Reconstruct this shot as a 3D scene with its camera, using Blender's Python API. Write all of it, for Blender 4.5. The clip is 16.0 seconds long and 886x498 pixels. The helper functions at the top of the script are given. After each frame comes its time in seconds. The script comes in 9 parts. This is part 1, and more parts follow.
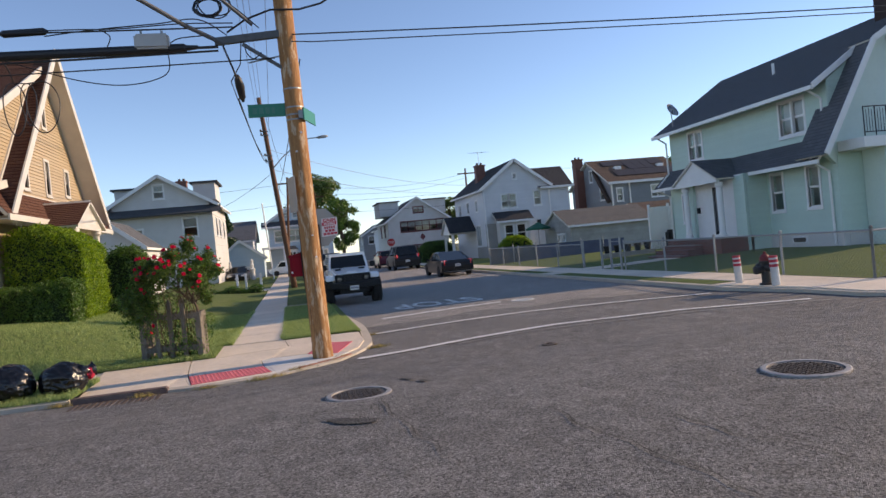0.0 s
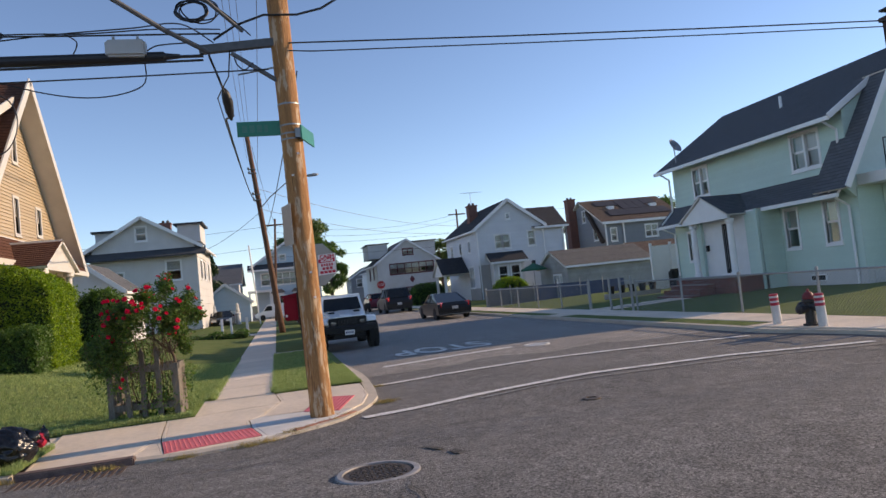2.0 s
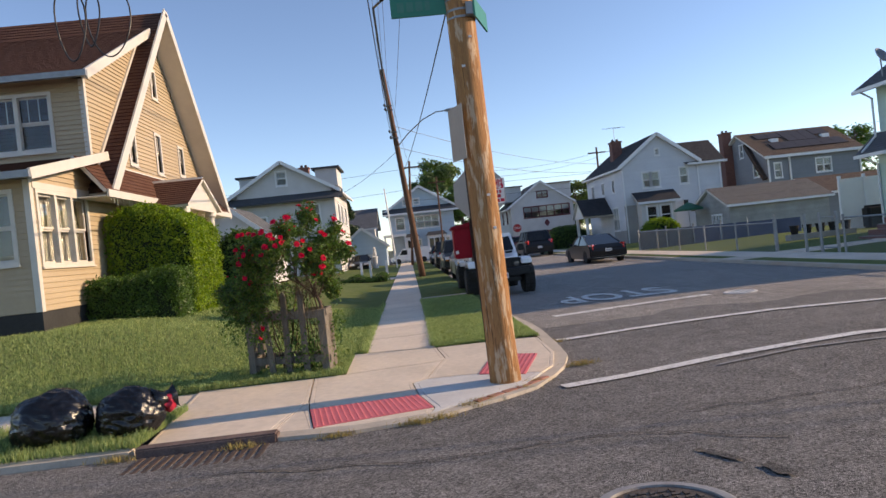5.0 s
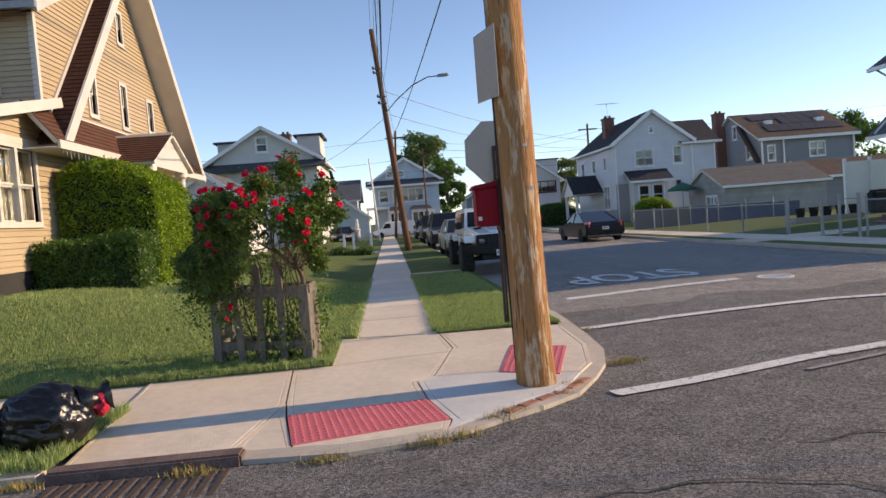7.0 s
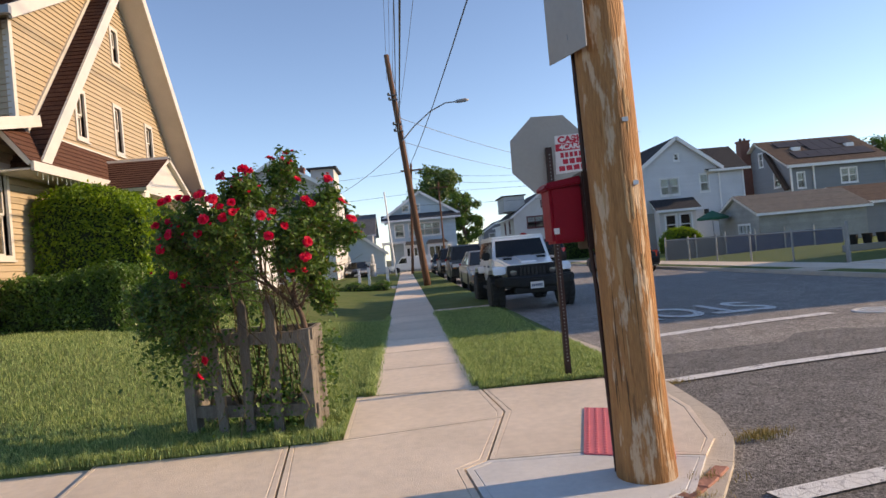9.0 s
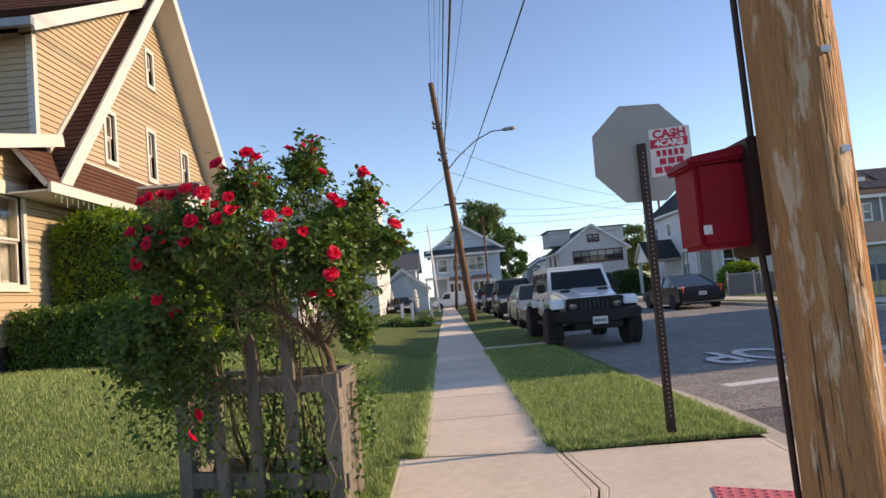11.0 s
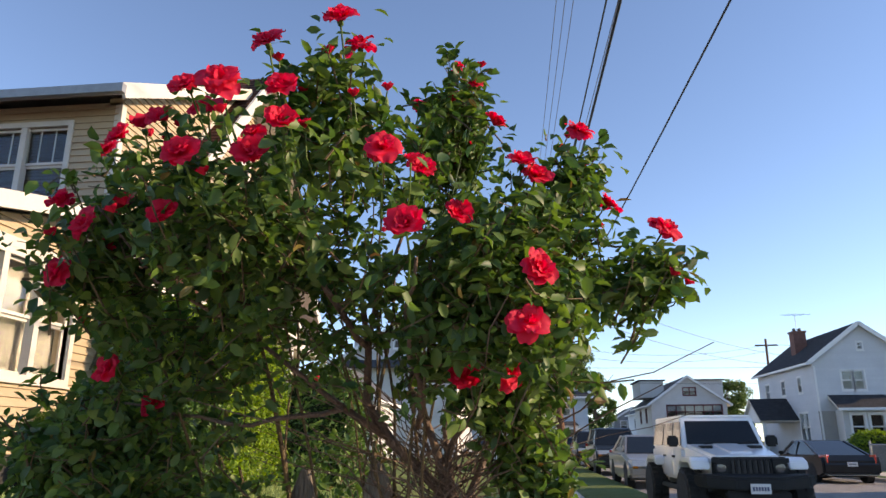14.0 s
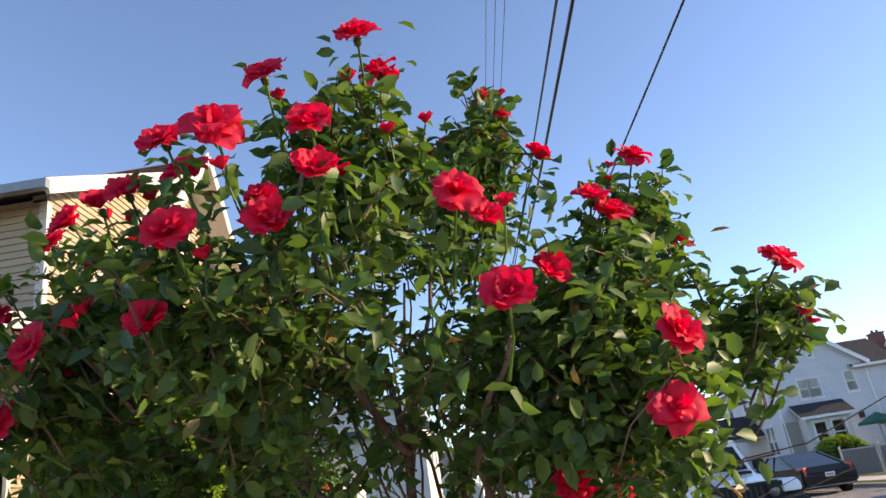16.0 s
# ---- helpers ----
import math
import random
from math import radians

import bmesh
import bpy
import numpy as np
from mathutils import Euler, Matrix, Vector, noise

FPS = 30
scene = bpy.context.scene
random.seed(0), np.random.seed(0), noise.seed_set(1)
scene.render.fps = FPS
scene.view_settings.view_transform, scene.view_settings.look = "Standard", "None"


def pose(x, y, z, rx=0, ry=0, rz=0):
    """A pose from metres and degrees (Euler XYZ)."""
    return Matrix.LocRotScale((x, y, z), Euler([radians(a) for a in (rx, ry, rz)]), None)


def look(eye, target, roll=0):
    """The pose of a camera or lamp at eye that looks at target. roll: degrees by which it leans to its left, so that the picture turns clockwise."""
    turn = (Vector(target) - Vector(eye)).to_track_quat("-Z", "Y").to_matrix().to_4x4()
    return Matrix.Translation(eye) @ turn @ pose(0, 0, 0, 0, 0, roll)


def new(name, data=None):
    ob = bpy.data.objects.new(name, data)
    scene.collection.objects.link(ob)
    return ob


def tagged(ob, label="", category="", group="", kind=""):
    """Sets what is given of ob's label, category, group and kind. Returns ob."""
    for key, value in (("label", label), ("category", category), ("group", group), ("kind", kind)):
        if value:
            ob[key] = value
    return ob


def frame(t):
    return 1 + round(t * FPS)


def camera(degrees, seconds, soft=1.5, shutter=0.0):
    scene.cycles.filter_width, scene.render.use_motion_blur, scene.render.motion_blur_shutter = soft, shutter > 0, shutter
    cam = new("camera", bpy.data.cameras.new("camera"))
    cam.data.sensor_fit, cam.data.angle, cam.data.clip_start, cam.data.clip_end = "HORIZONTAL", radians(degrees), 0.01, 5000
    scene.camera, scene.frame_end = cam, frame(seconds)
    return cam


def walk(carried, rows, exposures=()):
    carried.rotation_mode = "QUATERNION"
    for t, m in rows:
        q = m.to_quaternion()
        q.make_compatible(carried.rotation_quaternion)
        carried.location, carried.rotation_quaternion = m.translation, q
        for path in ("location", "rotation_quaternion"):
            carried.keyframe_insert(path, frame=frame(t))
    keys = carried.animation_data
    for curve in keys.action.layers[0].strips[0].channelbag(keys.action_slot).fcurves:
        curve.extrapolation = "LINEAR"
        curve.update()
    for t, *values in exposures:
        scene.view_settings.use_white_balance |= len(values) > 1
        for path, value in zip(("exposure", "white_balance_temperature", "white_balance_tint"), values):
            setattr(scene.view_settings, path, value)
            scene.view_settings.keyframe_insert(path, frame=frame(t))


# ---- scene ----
cam = camera(65.5, 16.0)
PATH = [
    (0, (-0.362, -11.438, 1.688), (0.07, -9.485, 1.673), -5.6),
    (0.5, (-0.428, -11.082, 1.699), (0.104, -9.154, 1.72), -5.7),
    (1, (-0.43, -10.651, 1.697), (0.1, -8.724, 1.774), -5.2),
    (1.5, (-0.479, -10.22, 1.692), (0.081, -8.302, 1.78), -5.7),
    (2, (-0.48, -9.833, 1.657), (0.001, -7.894, 1.762), -6.0),
    (2.5, (-0.548, -9.399, 1.638), (-0.228, -7.427, 1.731), -6.2),
    (3, (-0.589, -9.017, 1.611), (-0.376, -7.029, 1.653), -5.7),
    (3.5, (-0.666, -8.547, 1.603), (-0.539, -6.551, 1.647), -6.4),
    (4, (-0.734, -8.159, 1.584), (-0.608, -6.163, 1.624), -6.1),
    (4.5, (-0.827, -7.727, 1.563), (-0.728, -5.73, 1.583), -6.2),
    (5, (-0.89, -7.335, 1.562), (-0.789, -5.338, 1.549), -6.2),
    (5.2, (-0.9, -7.162, 1.573), (-0.822, -5.163, 1.557), -5.5),
    (7.3, (-1.153, -5.446, 1.481), (-0.989, -3.455, 1.389), -4.2),
    (7.5, (-1.154, -5.272, 1.492), (-0.993, -3.28, 1.418), -3.8),
    (8, (-1.239, -4.908, 1.484), (-1.114, -2.913, 1.439), -4.4),
    (8.5, (-1.268, -4.42, 1.435), (-1.141, -2.424, 1.421), -4.7),
    (8.7, (-1.259, -4.171, 1.399), (-1.135, -2.175, 1.398), -5.0),
    (10.8, (-1.328, -2.608, 1.339), (-1.292, -0.612, 1.46), -4.7),
    (11, (-1.368, -2.479, 1.3), (-1.365, -0.484, 1.434), -5.1),
    (11.5, (-1.476, -2.094, 1.269), (-1.491, -0.1, 1.431), -5.4),
    (12, (-1.562, -1.73, 1.242), (-1.649, 0.258, 1.448), -4.6),
    (12.5, (-1.667, -1.374, 1.203), (-1.8, 0.607, 1.445), -4.1),
    (13, (-1.741, -1.007, 1.159), (-1.934, 0.965, 1.432), -2.6),
    (13.5, (-1.86, -0.634, 1.171), (-2.039, 1.327, 1.524), -2.2),
    (14, (-1.945, -0.339, 1.246), (-2.153, 1.576, 1.786), -0.2),
    (14.5, (-2.127, -0.143, 1.295), (-2.399, 1.733, 1.933), -0.1),
    (15, (-2.222, -0.059, 1.336), (-2.394, 1.83, 1.972), -3.3),
    (15.5, (-2.191, -0.028, 1.356), (-2.291, 1.856, 2.02), -5.9),
    (16, (-2.188, -0.031, 1.381), (-2.219, 1.847, 2.069), -8.8),
]
walk(cam, [(t, look(eye, target, roll)) for t, eye, target, roll in PATH], exposures=[(0, 0.77, 7200, 18), (2.5, 0.70, 7200, 18), (4.5, 0.80, 7300, 18), (9, 0.88, 7500, 18), (11, 0.97, 7500, 18), (13.5, 1.1, 7400, 18), (15.5, 1.4, 7300, 18), (16, 1.42, 7300, 18)])



# ---- light ----
SUN_EL, SUN_AZ = 19.0, 4.0          # degrees: height, and turn from +x towards +y
world = bpy.data.worlds.new("sky")
scene.world = world
world.use_nodes = True
wn = world.node_tree
sky = wn.nodes.new("ShaderNodeTexSky")
sky.sky_type, sky.sun_disc = "NISHITA", False
sky.sun_elevation, sky.sun_rotation = radians(SUN_EL), radians(90 - SUN_AZ)
sky.air_density, sky.dust_density, sky.ozone_density = 0.9, 0.0, 2.9
sky.altitude = 1200
wn.links.new(sky.outputs[0], wn.nodes["Background"].inputs[0])
wn.nodes["Background"].inputs[1].default_value = 0.130
sun_lamp = bpy.data.lights.new("sun", "SUN")
sun_lamp.energy, sun_lamp.angle, sun_lamp.color = 3.1, radians(0.6), (1.0, 0.81, 0.57)
sun = new("sun", sun_lamp)
sd = Vector((math.cos(radians(SUN_EL)) * math.cos(radians(SUN_AZ)), math.cos(radians(SUN_EL)) * math.sin(radians(SUN_AZ)), math.sin(radians(SUN_EL))))
sun.matrix_world = look(sd * 60, (0, 0, 0))

# ---- materials ----
def mat(name, a, b=None, scale=6.0, rough=0.6, metal=0.0, bump=0.0, bscale=None, fine=0.35, rand=0.0, spec=0.5, stretch=(1, 1, 1), island=0.0, coat=0.0):
    """A surface of two tones mixed by noise at two scales, with bump."""
    m = bpy.data.materials.new(name)
    m.use_nodes = True
    t = m.node_tree
    N, L = t.nodes, t.links
    p = N["Principled BSDF"]
    b = b or tuple(c * 0.78 for c in a)
    tc = N.new("ShaderNodeTexCoord")
    mp = N.new("ShaderNodeMapping")
    mp.inputs["Scale"].default_value = stretch
    L.new(tc.outputs["Object"], mp.inputs[0])
    n1, n2 = N.new("ShaderNodeTexNoise"), N.new("ShaderNodeTexNoise")
    n1.inputs["Scale"].default_value, n1.inputs["Detail"].default_value = scale, 5
    n2.inputs["Scale"].default_value, n2.inputs["Detail"].default_value = scale * 11, 3
    L.new(mp.outputs[0], n1.inputs[0])
    L.new(mp.outputs[0], n2.inputs[0])
    mx = N.new("ShaderNodeMix")
    mx.inputs[0].default_value = fine
    L.new(n1.outputs[0], mx.inputs[2])
    L.new(n2.outputs[0], mx.inputs[3])
    rp = N.new("ShaderNodeMapRange")
    rp.inputs[1].default_value, rp.inputs[2].default_value = 0.33, 0.67
    L.new(mx.outputs[0], rp.inputs[0])
    cm = N.new("ShaderNodeMix")
    cm.data_type = "RGBA"
    cm.inputs[6].default_value, cm.inputs[7].default_value = (*a, 1), (*b, 1)
    L.new(rp.outputs[0], cm.inputs[0])
    out = cm.outputs[2]
    if rand or island:
        hs = N.new("ShaderNodeHueSaturation")
        src = N.new("ShaderNodeObjectInfo").outputs["Random"] if rand else N.new("ShaderNodeNewGeometry").outputs["Random Per Island"]
        amount = rand or island
        r2 = N.new("ShaderNodeMapRange")
        r2.inputs[3].default_value, r2.inputs[4].default_value = 1 - amount, 1 + amount
        L.new(src, r2.inputs[0])
        L.new(r2.outputs[0], hs.inputs["Value"])
        L.new(out, hs.inputs["Color"])
        out = hs.outputs[0]
    L.new(out, p.inputs["Base Color"])
    p.inputs["Roughness"].default_value, p.inputs["Metallic"].default_value = rough, metal
    p.inputs["Specular IOR Level"].default_value, p.inputs["Coat Weight"].default_value = spec, coat
    if bump:
        bn = N.new("ShaderNodeTexNoise")
        bn.inputs["Scale"].default_value, bn.inputs["Detail"].default_value = bscale or scale * 6, 4
        L.new(mp.outputs[0], bn.inputs[0])
        bp = N.new("ShaderNodeBump")
        bp.inputs["Strength"].default_value, bp.inputs["Distance"].default_value = min(1, bump), 0.02
        L.new(bn.outputs[0], bp.inputs["Height"])
        L.new(bp.outputs[0], p.inputs["Normal"])
    return m


def glassy(name, tint, rough=0.02):
    m = bpy.data.materials.new(name)
    m.use_nodes = True
    p = m.node_tree.nodes["Principled BSDF"]
    p.inputs["Base Color"].default_value = (*tint, 1)
    p.inputs["Roughness"].default_value, p.inputs["Transmission Weight"].default_value, p.inputs["IOR"].default_value = rough, 1.0, 1.45
    return m


def leaf_mat(name, a, b, through_light, rough=0.42):
    """Leaves and petals: a little light comes through, tones differ from one to the next."""
    m = bpy.data.materials.new(name)
    m.use_nodes = True
    N, L = m.node_tree.nodes, m.node_tree.links
    p, out = N["Principled BSDF"], N["Material Output"]
    g = N.new("ShaderNodeNewGeometry")
    cm = N.new("ShaderNodeMix")
    cm.data_type = "RGBA"
    cm.inputs[6].default_value, cm.inputs[7].default_value = (*a, 1), (*b, 1)
    L.new(g.outputs["Random Per Island"], cm.inputs[0])
    L.new(cm.outputs[2], p.inputs["Base Color"])
    p.inputs["Roughness"].default_value = rough
    tr = N.new("ShaderNodeBsdfTranslucent")
    hs = N.new("ShaderNodeHueSaturation")
    hs.inputs["Value"].default_value, hs.inputs["Saturation"].default_value = 1.7, 1.1
    L.new(cm.outputs[2], hs.inputs["Color"])
    L.new(hs.outputs[0], tr.inputs[0])
    mx = N.new("ShaderNodeMixShader")
    mx.inputs[0].default_value = through_light
    L.new(p.outputs[0], mx.inputs[1])
    L.new(tr.outputs[0], mx.inputs[2])
    L.new(mx.outputs[0], out.inputs[0])
    return m


def shingle_mat(name, a, b, c):
    """Asphalt shingles: each tab has its tone; rows are real steps in the mesh."""
    m = mat(name, a, b, scale=3, rough=0.92, bump=0.5, bscale=260, fine=0.5, spec=0.2)
    N, L = m.node_tree.nodes, m.node_tree.links
    p = N["Principled BSDF"]
    uv = N.new("ShaderNodeUVMap")
    br = N.new("ShaderNodeTexBrick")
    br.inputs["Scale"].default_value, br.inputs["Mortar Size"].default_value = 1.0, 0.004
    br.inputs["Brick Width"].default_value, br.inputs["Row Height"].default_value = 0.24, 0.14
    br.inputs["Color1"].default_value, br.inputs["Color2"].default_value = (*a, 1), (*c, 1)
    br.inputs["Mortar"].default_value = (*(x * 0.5 for x in b), 1)
    L.new(uv.outputs[0], br.inputs[0])
    old = p.inputs["Base Color"].links[0].from_socket
    mx = N.new("ShaderNodeMix")
    mx.data_type = "RGBA"
    mx.inputs[0].default_value = 0.55
    L.new(old, mx.inputs[6])
    L.new(br.outputs[0], mx.inputs[7])
    L.new(mx.outputs[2], p.inputs["Base Color"])
    return m


def asphalt_mat(name, a, b):
    """Coarse asphalt: pale and dark stones of two sizes in a worn binder, with broad stains."""
    m = mat(name, a, b, scale=0.35, rough=0.88, bump=1.0, bscale=110, fine=0.3, spec=0.35)
    N, L = m.node_tree.nodes, m.node_tree.links
    p = N["Principled BSDF"]
    tc = N.new("ShaderNodeTexCoord")
    out = p.inputs["Base Color"].links[0].from_socket
    for scale, lo, hi in ((62, 0.45, 1.7), (140, 0.5, 1.6), (5, 0.86, 1.14)):
        v = N.new("ShaderNodeTexVoronoi")
        v.inputs["Scale"].default_value = scale
        L.new(tc.outputs["Object"], v.inputs[0])
        mr = N.new("ShaderNodeMapRange")
        mr.inputs[1].default_value, mr.inputs[2].default_value, mr.inputs[3].default_value, mr.inputs[4].default_value = 0.1, 0.9, lo, hi
        L.new(v.outputs["Color"], mr.inputs[0])
        hs = N.new("ShaderNodeHueSaturation")
        L.new(out, hs.inputs["Color"])
        L.new(mr.outputs[0], hs.inputs["Value"])
        out = hs.outputs[0]
    L.new(out, p.inputs["Base Color"])
    return m


def worn_paint(name, a, b, under, amount):
    """Road paint, cracked and chipped down to the asphalt in places."""
    m = mat(name, a, b, scale=5, rough=0.75, fine=0.6, bump=0.6, bscale=95)
    N, L = m.node_tree.nodes, m.node_tree.links
    p = N["Principled BSDF"]
    tc = N.new("ShaderNodeTexCoord")
    out = p.inputs["Base Color"].links[0].from_socket
    nz = N.new("ShaderNodeTexNoise")
    nz.inputs["Scale"].default_value, nz.inputs["Detail"].default_value, nz.inputs["Roughness"].default_value = 7.0, 8, 0.75
    L.new(tc.outputs["Object"], nz.inputs[0])
    mr = N.new("ShaderNodeMapRange")
    mr.inputs[1].default_value, mr.inputs[2].default_value = amount, amount + 0.03
    L.new(nz.outputs[0], mr.inputs[0])
    vo = N.new("ShaderNodeTexVoronoi")
    vo.feature = "DISTANCE_TO_EDGE"
    vo.inputs["Scale"].default_value = 9
    L.new(tc.outputs["Object"], vo.inputs[0])
    cr = N.new("ShaderNodeMapRange")
    cr.inputs[1].default_value, cr.inputs[2].default_value, cr.inputs[3].default_value, cr.inputs[4].default_value = 0.02, 0.05, 0.4, 0.0
    L.new(vo.outputs[0], cr.inputs[0])
    big = N.new("ShaderNodeMath")
    big.operation = "MAXIMUM"
    L.new(mr.outputs[0], big.inputs[0])
    L.new(cr.outputs[0], big.inputs[1])
    mx = N.new("ShaderNodeMix")
    mx.data_type = "RGBA"
    mx.inputs[7].default_value = (*under, 1)
    L.new(big.outputs[0], mx.inputs[0])
    L.new(out, mx.inputs[6])
    L.new(mx.outputs[2], p.inputs["Base Color"])
    return m


ASPHALT = asphalt_mat("asphalt", (0.172, 0.164, 0.158), (0.128, 0.122, 0.118))
ASPHALT_SIDE = asphalt_mat("asphalt_side", (0.265, 0.245, 0.226), (0.215, 0.20, 0.186))
PATCH = asphalt_mat("asphalt_patch", (0.085, 0.08, 0.076), (0.06, 0.057, 0.054))
EARTH = mat("earth", (0.07, 0.085, 0.03), (0.05, 0.05, 0.025), scale=0.3, rough=0.95, bump=0.5, bscale=20)
TURF = mat("turf", (0.075, 0.125, 0.028), (0.18, 0.20, 0.08), scale=2.2, rough=0.95, bump=1.0, bscale=45, fine=0.55, spec=0.1)
CONCRETE = mat("concrete", (0.80, 0.675, 0.545), (0.62, 0.525, 0.42), scale=1.1, rough=0.85, bump=0.35, bscale=120, rand=0.06, spec=0.3, fine=0.42)
CONCRETE_NEW = mat("concrete_new", (0.68, 0.66, 0.625), (0.54, 0.53, 0.515), scale=2.2, rough=0.85, bump=0.25, bscale=120, spec=0.3)
CURB = mat("curb_concrete", (0.56, 0.49, 0.40), (0.40, 0.35, 0.29), scale=2.0, rough=0.88, bump=0.4, bscale=60)
PAD_RED = mat("pad_red", (0.70, 0.165, 0.185), (0.58, 0.13, 0.15), scale=5, rough=0.7, bump=0.15, bscale=90)
PAINT_W = worn_paint("road_paint", (0.82, 0.81, 0.78), (0.62, 0.61, 0.58), (0.13, 0.125, 0.12), 0.58)
PAINT_FAINT = mat("road_paint_faint", (0.34, 0.33, 0.32), (0.22, 0.21, 0.20), scale=6, rough=0.85, fine=0.6, bump=0.5, bscale=95)
RUST = mat("rust_iron", (0.13, 0.085, 0.065), (0.07, 0.058, 0.05), scale=9, rough=0.8, metal=0.4, bump=0.5, bscale=70)
RUST_RED = mat("rusted_plate", (0.24, 0.165, 0.14), (0.10, 0.066, 0.06), scale=5, rough=0.85, metal=0.2, bump=0.6, bscale=40)
IRON = mat("cast_iron", (0.16, 0.12, 0.09), (0.075, 0.06, 0.05), scale=12, rough=0.65, metal=0.5, bump=0.4)
IRON_RIM = mat("manhole_rim", (0.42, 0.40, 0.38), (0.25, 0.23, 0.22), scale=12, rough=0.6, metal=0.4)
POLE_WOOD = mat("pole_wood", (0.50, 0.245, 0.09), (0.27, 0.125, 0.05), scale=3.0, rough=0.75, bump=0.9, bscale=14, stretch=(7, 7, 0.5), fine=0.5, spec=0.3)


def weather_pole(m):
    """Grey-tan abraded patches with ragged ends and dark drying cracks on the round wood."""
    N, L = m.node_tree.nodes, m.node_tree.links
    p = N["Principled BSDF"]
    tc = N.new("ShaderNodeTexCoord")
    out = p.inputs["Base Color"].links[0].from_socket
    for stretch, scale, lo, hi, tone, rough_edge in (((5, 5, 1.1), 2.2, 0.55, 0.60, (0.62, 0.46, 0.31), 8), ((6, 6, 0.8), 2.6, 0.60, 0.66, (0.21, 0.10, 0.045), 6), ((26, 26, 0.7), 1.6, 0.645, 0.675, (0.05, 0.026, 0.015), 3)):
        mp = N.new("ShaderNodeMapping")
        mp.inputs["Scale"].default_value, mp.inputs["Location"].default_value = stretch, (scale * 3, scale, scale * 7)
        L.new(tc.outputs["Object"], mp.inputs[0])
        nz = N.new("ShaderNodeTexNoise")
        nz.inputs["Scale"].default_value, nz.inputs["Detail"].default_value, nz.inputs["Roughness"].default_value = scale, rough_edge, 0.62
        L.new(mp.outputs[0], nz.inputs[0])
        mr = N.new("ShaderNodeMapRange")
        mr.inputs[1].default_value, mr.inputs[2].default_value, mr.inputs[4].default_value = lo, hi, 0.85
        L.new(nz.outputs[0], mr.inputs[0])
        mx = N.new("ShaderNodeMix")
        mx.data_type = "RGBA"
        mx.inputs[7].default_value = (*tone, 1)
        L.new(mr.outputs[0], mx.inputs[0])
        L.new(out, mx.inputs[6])
        out = mx.outputs[2]
    L.new(out, p.inputs["Base Color"])


weather_pole(POLE_WOOD)
POLE_BARE = mat("pole_bare_wood", (0.58, 0.38, 0.20), (0.42, 0.23, 0.10), scale=6, rough=0.85, bump=0.6, stretch=(6, 6, 0.7))
POLE_DARK = mat("pole_dark", (0.16, 0.075, 0.04), (0.09, 0.045, 0.025), scale=3, rough=0.85, bump=0.6, stretch=(7, 7, 0.6))
OLD_WOOD = mat("weathered_wood", (0.27, 0.235, 0.195), (0.13, 0.112, 0.094), scale=5, rough=0.9, bump=0.9, bscale=22, stretch=(5, 5, 0.7), fine=0.5, rand=0.12, spec=0.2)
BARK = mat("bark", (0.19, 0.13, 0.095), (0.085, 0.058, 0.045), scale=14, rough=0.9, bump=0.8, bscale=60)
STEM = mat("rose_stem", (0.14, 0.10, 0.045), (0.08, 0.055, 0.03), scale=20, rough=0.8, bump=0.5)
LEAF = leaf_mat("rose_leaf", (0.030, 0.078, 0.022), (0.125, 0.205, 0.034), 0.34, rough=0.52)
LEAF_DRY = leaf_mat("dry_leaf", (0.16, 0.09, 0.03), (0.2, 0.16, 0.04), 0.2)
PETAL = leaf_mat("rose_petal", (0.62, 0.006, 0.045), (0.74, 0.010, 0.065), 0.32, rough=0.75)
HEDGE = leaf_mat("hedge_leaf", (0.045, 0.11, 0.010), (0.28, 0.39, 0.030), 0.36, rough=0.5)
BOXWOOD = leaf_mat("boxwood_leaf", (0.030, 0.08, 0.012), (0.10, 0.185, 0.022), 0.22)
TREE_LEAF = leaf_mat("tree_leaf", (0.05, 0.10, 0.02), (0.12, 0.18, 0.04), 0.25)
FIR_LEAF = leaf_mat("fir_leaf", (0.02, 0.05, 0.015), (0.035, 0.075, 0.02), 0.1)
GRASS = leaf_mat("grass_blade", (0.075, 0.16, 0.040), (0.43, 0.49, 0.19), 0.25, rough=0.6)
SIDING_TAN = mat("siding_tan", (0.46, 0.36, 0.235), (0.42, 0.325, 0.212), scale=1.5, rough=0.55, rand=0.03, bump=0.08, bscale=200)
SIDING_MINT = mat("siding_mint", (0.53, 0.67, 0.60), (0.48, 0.62, 0.55), scale=1.0, rough=0.55, bump=0.08, bscale=150, island=0.02)
SIDING_WHITE = mat("siding_white", (0.62, 0.635, 0.66), (0.55, 0.565, 0.59), scale=0.8, rough=0.6, island=0.02)
SIDING_GREY = mat("siding_grey", (0.235, 0.25, 0.265), (0.20, 0.21, 0.225), scale=0.8, rough=0.6, island=0.03)
SIDING_BLUE = mat("siding_blue", (0.47, 0.58, 0.65), (0.42, 0.53, 0.60), scale=0.8, rough=0.6, island=0.03)
SIDING_OLD = mat("siding_old", (0.38, 0.38, 0.36), (0.26, 0.26, 0.245), scale=1.4, rough=0.8, island=0.06)
STUCCO = mat("stucco_white", (0.62, 0.61, 0.59), (0.54, 0.53, 0.51), scale=1.2, rough=0.8, bump=0.3, bscale=120)
STUCCO_DULL = mat("stucco_grey", (0.36, 0.35, 0.33), (0.29, 0.28, 0.27), scale=1.2, rough=0.85, bump=0.3, bscale=120)
